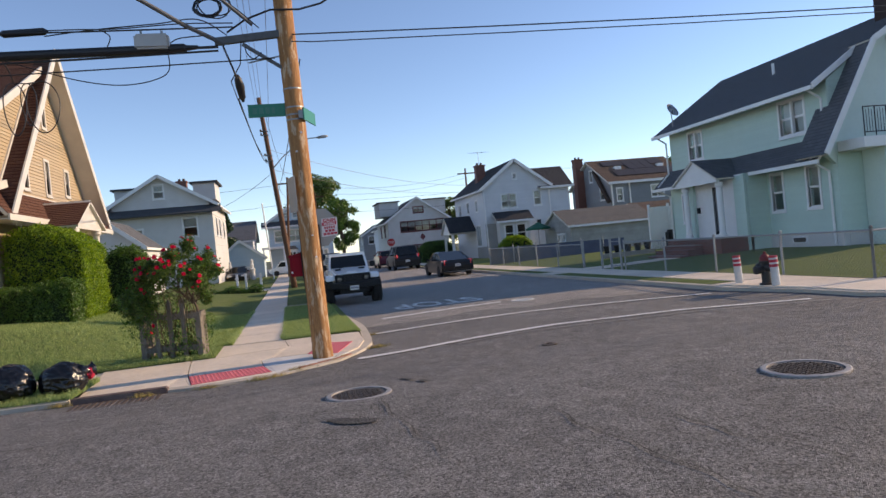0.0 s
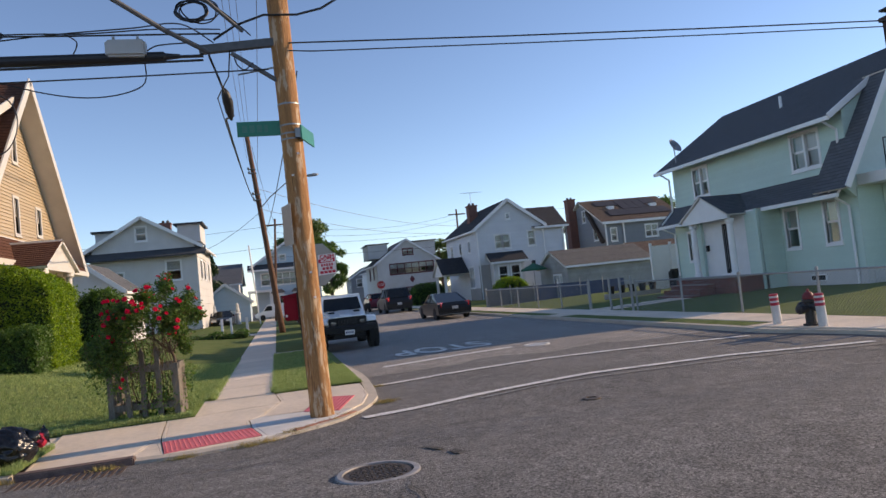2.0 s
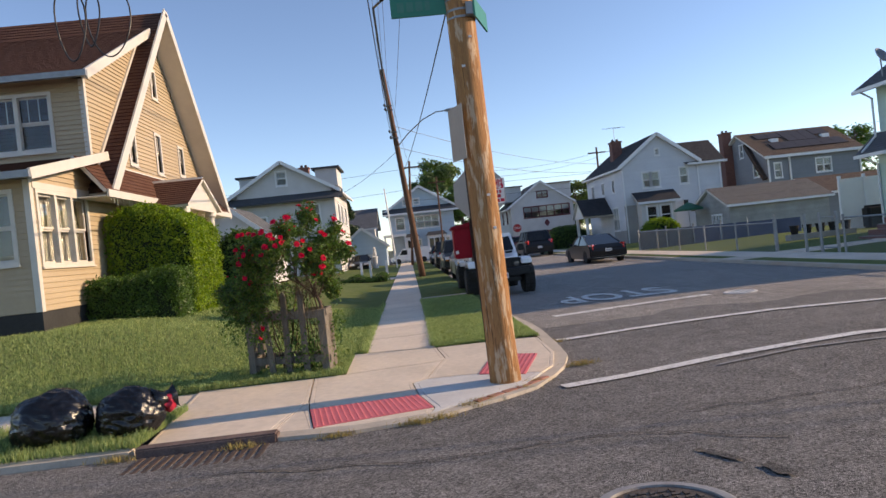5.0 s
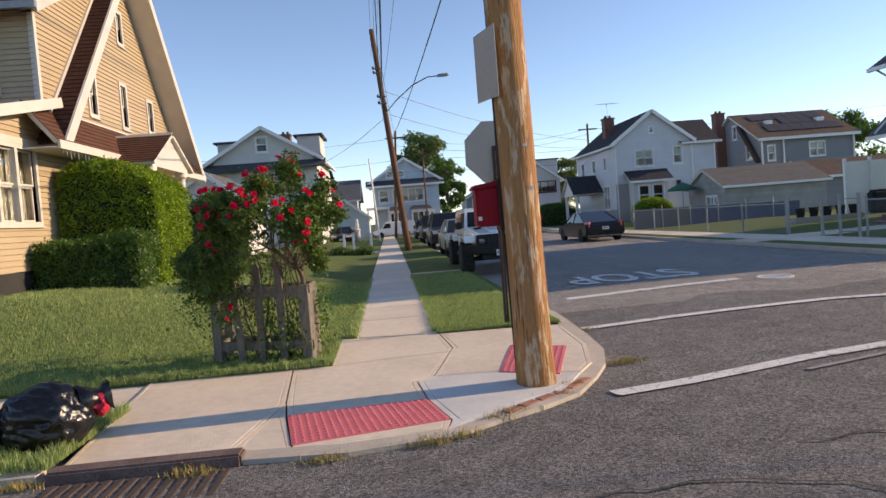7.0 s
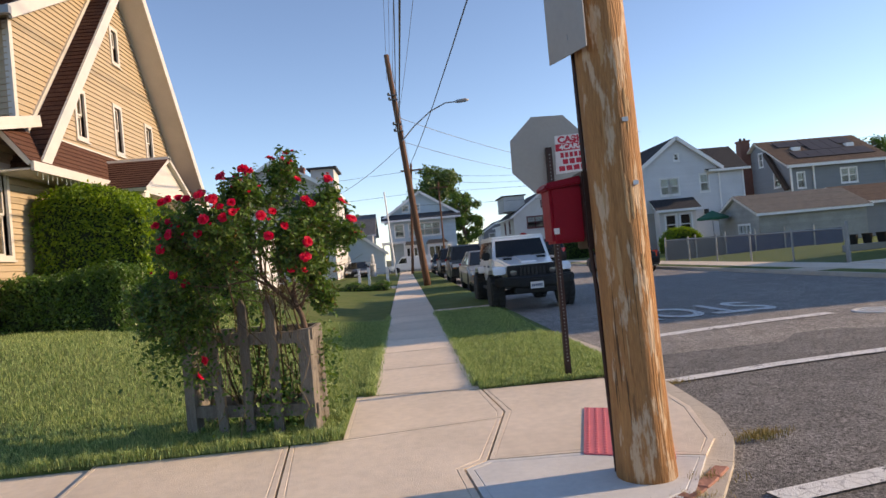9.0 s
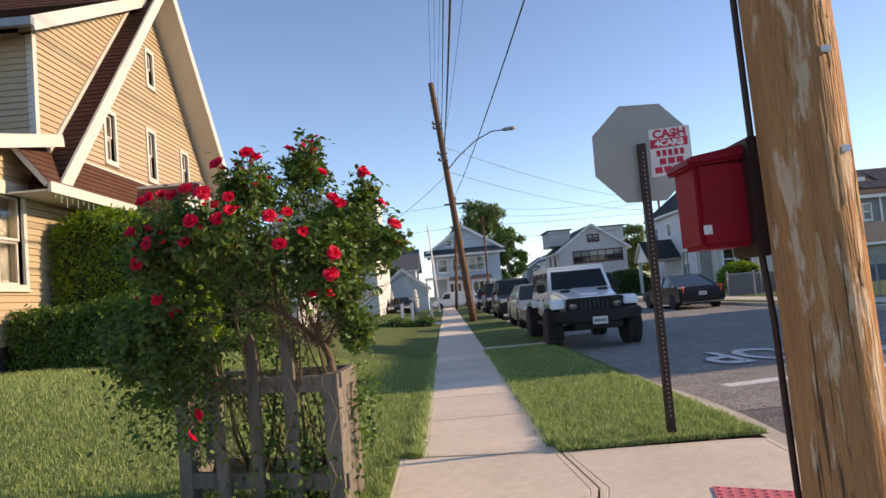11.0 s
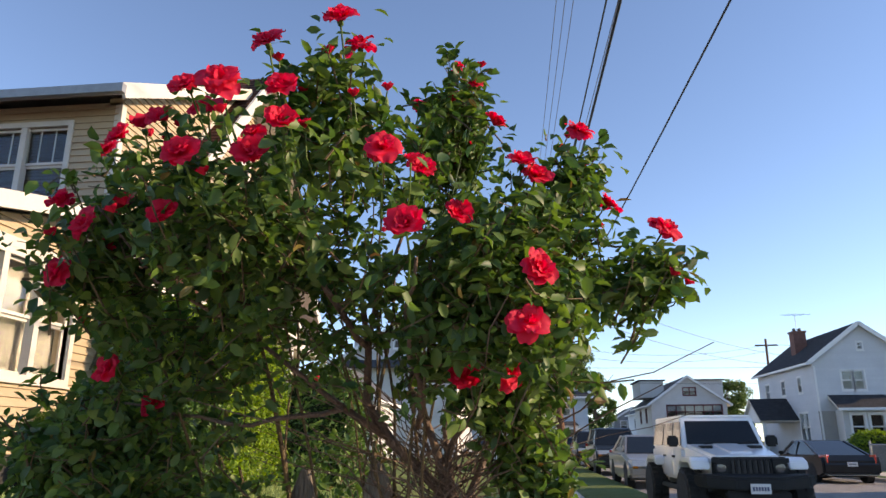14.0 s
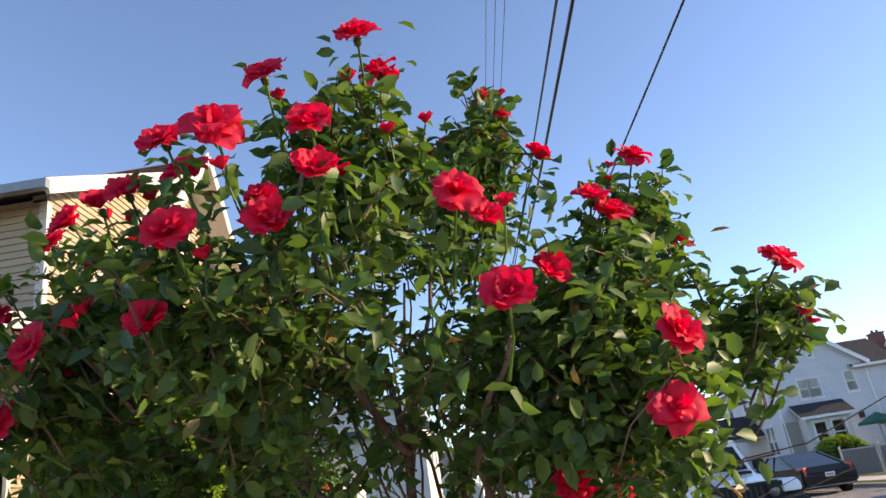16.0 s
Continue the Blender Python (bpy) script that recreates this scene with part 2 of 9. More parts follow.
MINT_PLAIN = mat("mint_panel", (0.60, 0.71, 0.65), (0.54, 0.65, 0.59), scale=0.9, rough=0.6, bump=0.15, bscale=90)
TRIM = mat("white_trim", (0.64, 0.60, 0.535), (0.56, 0.525, 0.47), scale=2.5, rough=0.45)
TRIM_COOL = mat("white_paint", (0.80, 0.80, 0.79), (0.73, 0.73, 0.72), scale=2.5, rough=0.45)
DARK_BASE = mat("dark_foundation", (0.035, 0.034, 0.034), (0.022, 0.022, 0.022), scale=2, rough=0.8, bump=0.4)
ROOF_BROWN = shingle_mat("shingle_brown", (0.112, 0.05, 0.034), (0.072, 0.034, 0.024), (0.155, 0.075, 0.048))
ROOF_GREY = shingle_mat("shingle_grey", (0.12, 0.126, 0.137), (0.085, 0.09, 0.1), (0.165, 0.172, 0.185))
ROOF_DARK = shingle_mat("shingle_dark", (0.05, 0.05, 0.054), (0.035, 0.035, 0.04), (0.075, 0.075, 0.08))
ROOF_WORN = shingle_mat("shingle_worn", (0.165, 0.152, 0.14), (0.11, 0.10, 0.092), (0.21, 0.195, 0.175))
ROOF_RUSSET = shingle_mat("shingle_russet", (0.13, 0.092, 0.073), (0.088, 0.064, 0.052), (0.17, 0.12, 0.092))
BRICK = mat("brick", (0.24, 0.11, 0.085), (0.15, 0.07, 0.055), scale=7, rough=0.85, bump=0.4, rand=0.2)
BRICK_WORN = mat("worn_brick", (0.40, 0.19, 0.13), (0.28, 0.13, 0.09), scale=8, rough=0.9, bump=0.5, rand=0.15)
MORTAR = mat("mortar", (0.30, 0.27, 0.24), scale=6, rough=0.95, bump=0.4)
GLASS = glassy("window_glass", (0.92, 0.96, 0.95))
BLIND = mat("window_blind", (0.40, 0.385, 0.345), (0.34, 0.33, 0.30), scale=1.5, rough=0.85, stretch=(1, 1, 12))
SHEER = mat("sheer_curtain", (0.20, 0.185, 0.165), (0.12, 0.112, 0.10), scale=3, rough=0.9, stretch=(6, 6, 0.3))
CURTAIN = mat("window_curtain", (0.50, 0.48, 0.44), (0.36, 0.35, 0.33), scale=3, rough=0.9, stretch=(6, 6, 0.4))
ROOM_SHADE = mat("room_shade", (0.03, 0.03, 0.032), scale=2, rough=0.9)
BURGUNDY = mat("burgundy_paint", (0.17, 0.035, 0.04), (0.13, 0.03, 0.034), scale=3, rough=0.55)
GALV = mat("galvanised", (0.33, 0.34, 0.345), (0.25, 0.26, 0.265), scale=10, rough=0.5, metal=0.6)
STEEL_BROWN = mat("post_steel", (0.055, 0.024, 0.018), (0.035, 0.018, 0.015), scale=10, rough=0.5, metal=0.4)
SIGN_GREY = mat("sign_back", (0.36, 0.34, 0.31), (0.31, 0.295, 0.27), scale=2.5, rough=0.45, metal=0.3)
SIGN_GREEN = mat("sign_green", (0.01, 0.21, 0.135), (0.01, 0.17, 0.11), scale=4, rough=0.4)
SIGN_RED = mat("sign_red", (0.55, 0.02, 0.025), scale=3, rough=0.4)
PAPER = mat("paper_white", (0.80, 0.77, 0.75), scale=6, rough=0.6)
LETTER_RED = mat("letter_red", (0.60, 0.02, 0.05), scale=6, rough=0.6)
LETTER_PALE = mat("letter_pale", (0.55, 0.62, 0.58), scale=6, rough=0.5)
BOX_RED = mat("red_plastic", (0.30, 0.004, 0.016), (0.24, 0.003, 0.013), scale=5, spec=0.2, rough=0.5, bump=0.08, bscale=70)
CABLE = mat("black_cable", (0.022, 0.022, 0.024), (0.014, 0.014, 0.016), scale=20, rough=0.5)
CABLE_GREY = mat("grey_cable", (0.11, 0.115, 0.12), (0.07, 0.075, 0.08), scale=12, rough=0.6)
TERMINAL = mat("grey_plastic", (0.46, 0.46, 0.45), (0.40, 0.40, 0.39), scale=6, rough=0.5)
BAG = mat("black_bag", (0.007, 0.007, 0.008), (0.004, 0.004, 0.005), scale=6, rough=0.2, bump=0.35, bscale=24, spec=0.55, stretch=(1, 2.2, 1.6))
BAG_RED = mat("red_tie", (0.5, 0.02, 0.05), scale=8, rough=0.4, bump=0.6, bscale=30)
HYDRANT = mat("hydrant_black", (0.02, 0.02, 0.022), (0.035, 0.032, 0.03), scale=12, rough=0.5)
CAR_WHITE = mat("car_white", (0.86, 0.86, 0.86), (0.83, 0.83, 0.83), scale=1, rough=0.28, coat=0.6)
CAR_BLACK = mat("car_black", (0.010, 0.011, 0.013), (0.008, 0.008, 0.010), scale=1, rough=0.3, coat=0.3, spec=0.35)
CAR_SILVER = mat("car_silver", (0.42, 0.40, 0.36), (0.38, 0.36, 0.33), scale=1, rough=0.3, metal=0.6, coat=0.6)
CAR_DARK = mat("car_dark_green", (0.016, 0.022, 0.024), scale=1, rough=0.28, coat=0.7)
CAR_RED = mat("car_red", (0.16, 0.015, 0.03), scale=1, rough=0.3, coat=0.7)
BLACK_PLASTIC = mat("black_plastic", (0.012, 0.012, 0.013), (0.018, 0.018, 0.018), scale=14, rough=0.6, spec=0.3)
TYRE = mat("tyre_rubber", (0.018, 0.018, 0.018), (0.028, 0.027, 0.026), scale=12, rough=0.85, bump=0.4)
RIM = mat("alloy_rim", (0.45, 0.45, 0.46), scale=8, rough=0.35, metal=0.9)
CAR_GLASS = mat("car_glass", (0.012, 0.015, 0.017), scale=1, rough=0.05, spec=0.45)
LAMP_CLEAR = mat("lamp_clear", (0.6, 0.6, 0.58), scale=8, rough=0.12, spec=0.8, coat=0.8)
LAMP_SMOKE = mat("lamp_smoked", (0.10, 0.10, 0.10), scale=8, rough=0.12, spec=0.6, coat=0.8)
LAMP_RED = mat("lamp_red", (0.45, 0.01, 0.012), scale=8, rough=0.15, coat=0.8)
LAMP_AMBER = mat("lamp_amber", (0.6, 0.22, 0.02), scale=8, rough=0.15, coat=0.8)
CHROME = mat("chrome", (0.62, 0.62, 0.63), scale=8, rough=0.12, metal=1.0)
SOLAR = mat("solar_panel", (0.055, 0.045, 0.042), (0.038, 0.031, 0.03), scale=3, rough=0.5, spec=0.3)
FABRIC_GREY = mat("fence_screen_grey", (0.14, 0.145, 0.15), (0.11, 0.115, 0.12), scale=2, rough=0.8)
FABRIC_BLUE = mat("fence_screen_blue", (0.09, 0.11, 0.18), (0.07, 0.085, 0.14), scale=2, rough=0.8)
UMBRELLA = mat("green_canvas", (0.02, 0.13, 0.075), scale=3, rough=0.8)
DISH = mat("dish_grey", (0.30, 0.31, 0.32), scale=6, rough=0.45)
DEAD = mat("dry_weeds", (0.46, 0.33, 0.12), (0.22, 0.20, 0.06), scale=12, rough=0.95)


# ---- mesh helpers ----
def bx(bm, x0, x1, y0, y1, z0, z1):
    vs = [bm.verts.new((x, y, z)) for x in (x0, x1) for y in (y0, y1) for z in (z0, z1)]
    for f in ((0, 1, 3, 2), (4, 6, 7, 5), (0, 4, 5, 1), (2, 3, 7, 6), (0, 2, 6, 4), (1, 5, 7, 3)):
        bm.faces.new([vs[i] for i in f])
    return vs


def hexa(bm, eight):
    """A six-sided solid from its lower ring and its upper ring of four."""
    vs = [bm.verts.new(p) for p in eight]
    for f in ((3, 2, 1, 0), (4, 5, 6, 7), (0, 1, 5, 4), (1, 2, 6, 5), (2, 3, 7, 6), (3, 0, 4, 7)):
        bm.faces.new([vs[i] for i in f])


def prism(bm, ring, shift):
    """A flat ring of points pushed along shift."""
    a = [bm.verts.new(p) for p in ring]
    b = [bm.verts.new(Vector(p) + Vector(shift)) for p in ring]
    bm.faces.new(a)
    bm.faces.new(b[::-1])
    for i in range(len(a)):
        j = (i + 1) % len(a)
        bm.faces.new((a[j], a[i], b[i], b[j]))


def tube(bm, pts, radii, n=8, caps=True):
    """A round tube along points; radii is one number or one for each point."""
    pts = [Vector(p) for p in pts]
    radii = radii if isinstance(radii, (list, tuple)) else [radii] * len(pts)
    rings = []
    for i, p in enumerate(pts):
        d = (pts[min(i + 1, len(pts) - 1)] - pts[max(i - 1, 0)]).normalized()
        u = d.orthogonal().normalized() if i == 0 else (u - d * u.dot(d)).normalized()
        w = d.cross(u)
        rings.append([bm.verts.new(p + radii[i] * (math.cos(k * 2 * math.pi / n) * u + math.sin(k * 2 * math.pi / n) * w)) for k in range(n)])
    for a, b in zip(rings, rings[1:]):
        for k in range(n):
            bm.faces.new((a[k], a[(k + 1) % n], b[(k + 1) % n], b[k]))
    if caps:
        bm.faces.new(rings[0][::-1])
        bm.faces.new(rings[-1])


def lathe(bm, profile, axis, centre, n=20):
    """Turns (radius, along) pairs round an axis ('x', 'y' or 'z') through centre."""
    c = Vector(centre)
    rings = []
    for r, h in profile:
        ring = []
        for k in range(n):
            a, b = r * math.cos(2 * math.pi * k / n), r * math.sin(2 * math.pi * k / n)
            ring.append(bm.verts.new(c + Vector({"x": (h, a, b), "y": (a, h, b), "z": (a, b, h)}[axis])))
        rings.append(ring)
    for a, b in zip(rings, rings[1:]):
        for k in range(n):
            bm.faces.new((a[k], a[(k + 1) % n], b[(k + 1) % n], b[k]))
    if profile[0][0] > 1e-4:
        bm.faces.new(rings[0][::-1])
    if profile[-1][0] > 1e-4:
        bm.faces.new(rings[-1])


def bevelled(bm, w, seg=2):
    bmesh.ops.bevel(bm, geom=bm.edges[:], offset=w, segments=seg, affect="EDGES", clamp_overlap=True)
    return bm


def thing(name, x=0, y=0, z=0, label="", category="", group="", kind=""):
    ob = new(name)
    ob.location = (x, y, z)
    ob.empty_display_size = 0.1
    return tagged(ob, label, category, group, kind)


def root_place(ob):
    v = Vector((0, 0, 0))
    while ob:
        v = v + ob.location
        ob = ob.parent
    return v


def finish(name, bm, material, smooth=False):
    bmesh.ops.recalc_face_normals(bm, faces=bm.faces)
    me = bpy.data.meshes.new(name)
    bm.to_mesh(me)
    bm.free()
    me.materials.append(material)
    if smooth:
        me.polygons.foreach_set("use_smooth", [True] * len(me.polygons))
        me.update()
    return me


def part(name, bm, material, parent=None, label="", smooth=False, kind=""):
    """Links a bmesh, given in world metres, as one mesh object under a thing or a part."""
    off = root_place(parent)
    if parent:
        bmesh.ops.translate(bm, verts=bm.verts, vec=-off)
    ob = new(name, finish(name, bm, material, smooth))
    ob.parent = parent
    return tagged(ob, label, kind=kind)


def soup(name, verts, faces, material, parent=None, label="", category="", kind=""):
    me = bpy.data.meshes.new(name)
    me.from_pydata(verts, [], faces)
    me.materials.append(material)
    me.update()
    ob = new(name, me)
    ob.parent = parent
    return tagged(ob, label, category, kind=kind)


class Plane:
    """A flat frame: u along, v up, n outwards."""
    def __init__(self, o, u, v):
        self.o, self.u, self.v = Vector(o), Vector(u).normalized(), Vector(v).normalized()
        self.n = self.u.cross(self.v)

    def at(self, u, v, n=0.0):
        return self.o + u * self.u + v * self.v + n * self.n


def spans(v0, v1, left, right, holes):
    """The stretches of a band that are free of holes, as (u at v0, u at v1) pairs for both ends."""
    vm = (v0 + v1) / 2
    cuts = sorted((h[0], h[1]) for h in holes if h[2] < vm < h[3])
    ends = [(left(v0), left(v1))]
    for a, b in cuts:
        ends += [(a, a), (b, b)]
    ends.append((right(v0), right(v1)))
    for a, b in zip(ends[::2], ends[1::2]):
        if b[0] - a[0] > 0.02 or b[1] - a[1] > 0.02:
            yield a[0], a[1], max(b[0], a[0]), max(b[1], a[1])


def slab(pl, left, right, levels, holes, thick):
    """A wall or roof sheet with holes through it; its face lies on the plane."""
    bm = bmesh.new()
    cuts = sorted(set(list(levels) + [h[2] for h in holes] + [h[3] for h in holes]))
    cuts = [c for c in cuts if levels[0] <= c <= levels[-1]]
    for v0, v1 in zip(cuts, cuts[1:]):
        for a0, a1, b0, b1 in spans(v0, v1, left, right, holes):
            hexa(bm, [pl.at(a0, v0), pl.at(b0, v0), pl.at(b0, v0, -thick), pl.at(a0, v0, -thick),
                      pl.at(a1, v1), pl.at(b1, v1), pl.at(b1, v1, -thick), pl.at(a1, v1, -thick)])
    return bm


def boards(pl, left, right, v_start, v_end, step, holes, proud=0.02):
    """Lapped boards or shingle rows: one wedge for each free stretch of each row."""
    v = v_start
    while v < v_end - 0.01:
        w = min(v + step, v_end)
        for a0, a1, b0, b1 in spans(v, w, left, right, holes):
            yield (a0, a1, b0, b1, v, w, proud)
        v = w


def wedge(bm, pl, row):
    a0, a1, b0, b1, v, w, proud = row
    hexa(bm, [pl.at(a0, v, 0.001), pl.at(b0, v, 0.001), pl.at(b0, v, proud), pl.at(a0, v, proud),
              pl.at(a1, w, 0.001), pl.at(b1, w, 0.001), pl.at(b1, w, 0.005), pl.at(a1, w, 0.005)])


def siding(parent, pl, left, right, v0, v1, step, holes, material, single=False, proud=0.03, name="board"):
    """Boards over a wall: each its own object, or joined where they are far off."""
    rows = list(boards(pl, left, right, v0, v1, step, holes, proud))
    if single:
        for row in rows:
            bm = bmesh.new()
            wedge(bm, pl, row)
            part(name, bm, material, parent)
    else:
        bm = bmesh.new()
        for row in rows:
            wedge(bm, pl, row)
        part("siding", bm, material, parent, kind="stuff")


def roof(parent, pl, left, right, v1, material, thick=0.12, step=0.14, name="roof", v0=0.0, holes=(), levels=None):
    """A roof slope: a sheet with stepped shingle rows on it."""
    r = part(name, slab(pl, left, right, levels or [v0, v1], list(holes), thick), TRIM, parent)
    bm = bmesh.new()
    uv = bm.loops.layers.uv.new("UVMap")
    for row in boards(pl, left, right, v0, v1, step, holes, 0.016):
        wedge(bm, pl, row)
    off = root_place(r)
    bm.faces.ensure_lookup_table()
    for f in bm.faces:
        for lp in f.loops:
            d = lp.vert.co - pl.o
            lp[uv].uv = (d.dot(pl.u) + 50, d.dot(pl.v) + 0.0)
    part("shingles", bm, material, r, kind="stuff")
    return r


def window(parent, pl, u0, u1, v0, v1, frame_mat=TRIM_COOL, blind=0.5, split=True, casing=0.09, cover=BLIND, bars=0, lite=1, deep=0.06):
    """A sash window in a hole of the wall: casing, sill, sashes, panes and a blind behind."""
    bm = bmesh.new()
    c = casing
    def blk(a, b, e, f, n0, n1):
        hexa(bm, [pl.at(a, e, n0), pl.at(b, e, n0), pl.at(b, e, n1), pl.at(a, e, n1), pl.at(a, f, n0), pl.at(b, f, n0), pl.at(b, f, n1), pl.at(a, f, n1)])
    blk(u0 - c, u0, v0 - c, v1 + c, -0.08, 0.045)
    blk(u1, u1 + c, v0 - c, v1 + c, -0.08, 0.045)
    blk(u0, u1, v1, v1 + c, -0.08, 0.045)
    blk(u0, u1, v0 - c, v0, -0.08, 0.045)
    w = part("window", bm, frame_mat, parent)
    bm = bmesh.new()
    blk(u0 - c * 1.2, u1 + c * 1.2, v0 - c * 1.35, v0 - c, 0.0, 0.075)
    part("window_sill", bm, frame_mat, w)
    n = lite
    for k in range(n):
        a, b = u0 + (u1 - u0) * k / n, u0 + (u1 - u0) * (k + 1) / n
        vm = (v0 + v1) / 2
        halves = [(v0, vm, -deep), (vm, v1, -deep + 0.03)] if split else [(v0, v1, -deep)]
        if k:
            bm = bmesh.new()
            blk(a - 0.045, a + 0.045, v0, v1, -0.08, 0.04)
            part("mullion", bm, frame_mat, w)
        for e, f, d in halves:
            bm = bmesh.new()
            s = 0.04
            blk(a, a + s, e, f, d - 0.03, d)
            blk(b - s, b, e, f, d - 0.03, d)
            blk(a + s, b - s, e, e + s, d - 0.03, d)
            blk(a + s, b - s, f - s, f, d - 0.03, d)
            for q in range(bars):
                um = a + (b - a) * (q + 1) / (bars + 1)
                if e >= vm:
                    blk(um - 0.008, um + 0.008, e + s, f - s, d - 0.02, d - 0.005)
            part("sash", bm, frame_mat, w)
            bm = bmesh.new()
            blk(a + s, b - s, e + s, f - s, d - 0.02, d - 0.014)
            pane = part("pane", bm, GLASS, w)
            pane.visible_shadow = False
    bm = bmesh.new()
    if blind > 0:
        blk(u0, u1, v1 - (v1 - v0) * blind, v1, -0.2, -0.19)
        part("blind", bm, cover, w)
    else:
        bm.free()
    return w

# ---- ground, road, pavement ----
def sm(t):
    t = max(0.0, min(1.0, t))
    return t * t * (3 - 2 * t)


def road_z(x, y):
    return 0.235 * sm((-1.1 - y) / 4.1) + (0.03 * sm((x - 1) / 3) * sm((9.2 - x) / 3) if y > -1 else 0.0)


def grid(name, xs, ys, zf, material, label, category, clip=None):
    vs, fs = [], []
    for x in xs:
        for y in ys:
            vs.append((x, y, zf(x, y)))
    n = len(ys)
    for i in range(len(xs) - 1):
        for j in range(n - 1):
            fs.append((i * n + j, (i + 1) * n + j, (i + 1) * n + j + 1, i * n + j + 1))
    return soup(name, vs, fs, material, label=label, category=category, kind="structure")


soup("ground", [(-1500, -1500, -0.2), (1500, -1500, -0.2), (1500, 1500, -0.2), (-1500, 1500, -0.2)], [(0, 1, 2, 3)], EARTH,
     label="wide grassy ground reaching the horizon", category="ground", kind="structure")
far = [-120, -60, -30, -15]
rx = far + [-9 + 0.5 * i for i in range(48)] + [18, 30, 60, 120]
ry = [-60, -40, -24] + [-18 + 0.5 * i for i in range(60)] + [16, 24, 36, 48, 62, 64, 90, 130]
grid("road", rx, ry, lambda x, y: road_z(x, y) - 0.01, ASPHALT, "worn grey asphalt road with cracks and patches", "road")
grid("side_road", [0.85, 3, 5, 7, 9.25], [4.0 + i for i in range(0, 60)], lambda x, y: road_z(x, y) - (0.003 if y > 4.5 else 0.0095), ASPHALT_SIDE, "smooth dark asphalt surface of the side street", "road")


def slab_z(x, y):
    """Pavement height: low at the ramp, rising away from the kerb."""
    return 0.02 + 0.075 * max(0.0, min(1.0, (y + 1.2) / 3.9))


def flag(parent, ring, material, name="slab", lift=0.0, thick=0.14):
    """One paving piece, shrunk a little so that its joints show."""
    cx, cy = sum(p[0] for p in ring) / len(ring), sum(p[1] for p in ring) / len(ring)
    inner = []
    n = len(ring)
    for i in range(n):
        a, b, c = Vector(ring[i - 1]), Vector(ring[i]), Vector(ring[(i + 1) % n])
        d1, d2 = (b - a).normalized(), (c - b).normalized()
        n1, n2 = Vector((-d1.y, d1.x)), Vector((-d2.y, d2.x))
        m = (n1 + n2)
        m = m / max(0.3, m.dot(n1)) if m.length > 1e-6 else n1
        inner.append(b + 0.008 * m)
    bm = bmesh.new()
    prism(bm, [(p.x, p.y, slab_z(p.x, p.y) + lift) for p in inner], (0, 0, -thick))
    # a tooled border: a shallow groove runs a hand's breadth inside the edge
    bm.normal_update()
    top = [max(bm.faces, key=lambda f: f.calc_center_median().z)]
    bmesh.ops.inset_region(bm, faces=top, thickness=0.042, depth=0.0)
    bmesh.ops.inset_region(bm, faces=top, thickness=0.006, depth=-0.005)
    bmesh.ops.inset_region(bm, faces=top, thickness=0.006, depth=0.005)
    return part(name, bm, material, parent)


def ccw(r):
    a = sum(r[i - 1][0] * r[i][1] - r[i][0] * r[i - 1][1] for i in range(len(r)))
    return r if a > 0 else r[::-1]


pave = thing("pavement", -1.2, 3, 0, "pale concrete pavement slabs with a corner ramp", "pavement", kind="structure")
for r in ([(-3.66, 1.37), (-2.23, 1.37), (-2.12, 0.1), (-2.33, -1.02), (-3.45, -1.04)],
          [(-2.12, 0.1), (-2.06, -0.28), (-1.9, -1.1), (-2.33, -1.02)],
          [(-1.84, 1.37), (-1.83, 2.85), (-0.64, 2.62), (-0.56, 1.72), (-0.6, 1.55)],
          [(-2.23, 1.37), (-1.84, 1.37), (-0.6, 1.55), (-0.84, 0.55), (-1.0, 0.42), (-0.94, -0.19), (-0.8, -0.78), (-0.85, -1.0), (-1.9, -1.1), (-2.06, -0.28), (-2.12, 0.1)],
          [(-0.56, 1.72), (-0.64, 2.62), (0.68, 2.55), (0.83, 2.5), (0.81, 1.3), (0.63, 0.5), (0.44, 0.2), (-0.22, 0.5), (-0.84, 0.55)]):
    flag(pave, ccw(r), CONCRETE)
flag(pave, ccw([(-1.0, 0.42), (-0.84, 0.55), (-0.22, 0.5), (0.44, 0.2), (0.15, -0.32), (-0.44, -0.7), (-0.85, -1.0), (-0.8, -0.78), (-0.94, -0.19)]), CONCRETE_NEW)
y = 2.86
while y < 61:
    w = y + 1.45
    y0 = 2.74 if y < 3 else y
    flag(pave, [(-1.70, y), (-0.645, y if y > 3 else 2.63), (-0.645, w), (-1.70, w)], CONCRETE)
    y = w
x = -3.58
while x > -40:
    flag(pave, [(x - 1.45, 0.3), (x, 0.3), (x, 1.37), (x - 1.45, 1.37)], CONCRETE, lift=-0.02)
    x -= 1.45
flag(pave, [(-0.64, 12.0), (0.72, 12.0), (0.72, 12.6), (-0.64, 12.6)], CONCRETE)
flag(pave, [(-12, 27.5), (-1.71, 27.5), (-1.71, 30.0), (-12, 30.0)], CONCRETE)


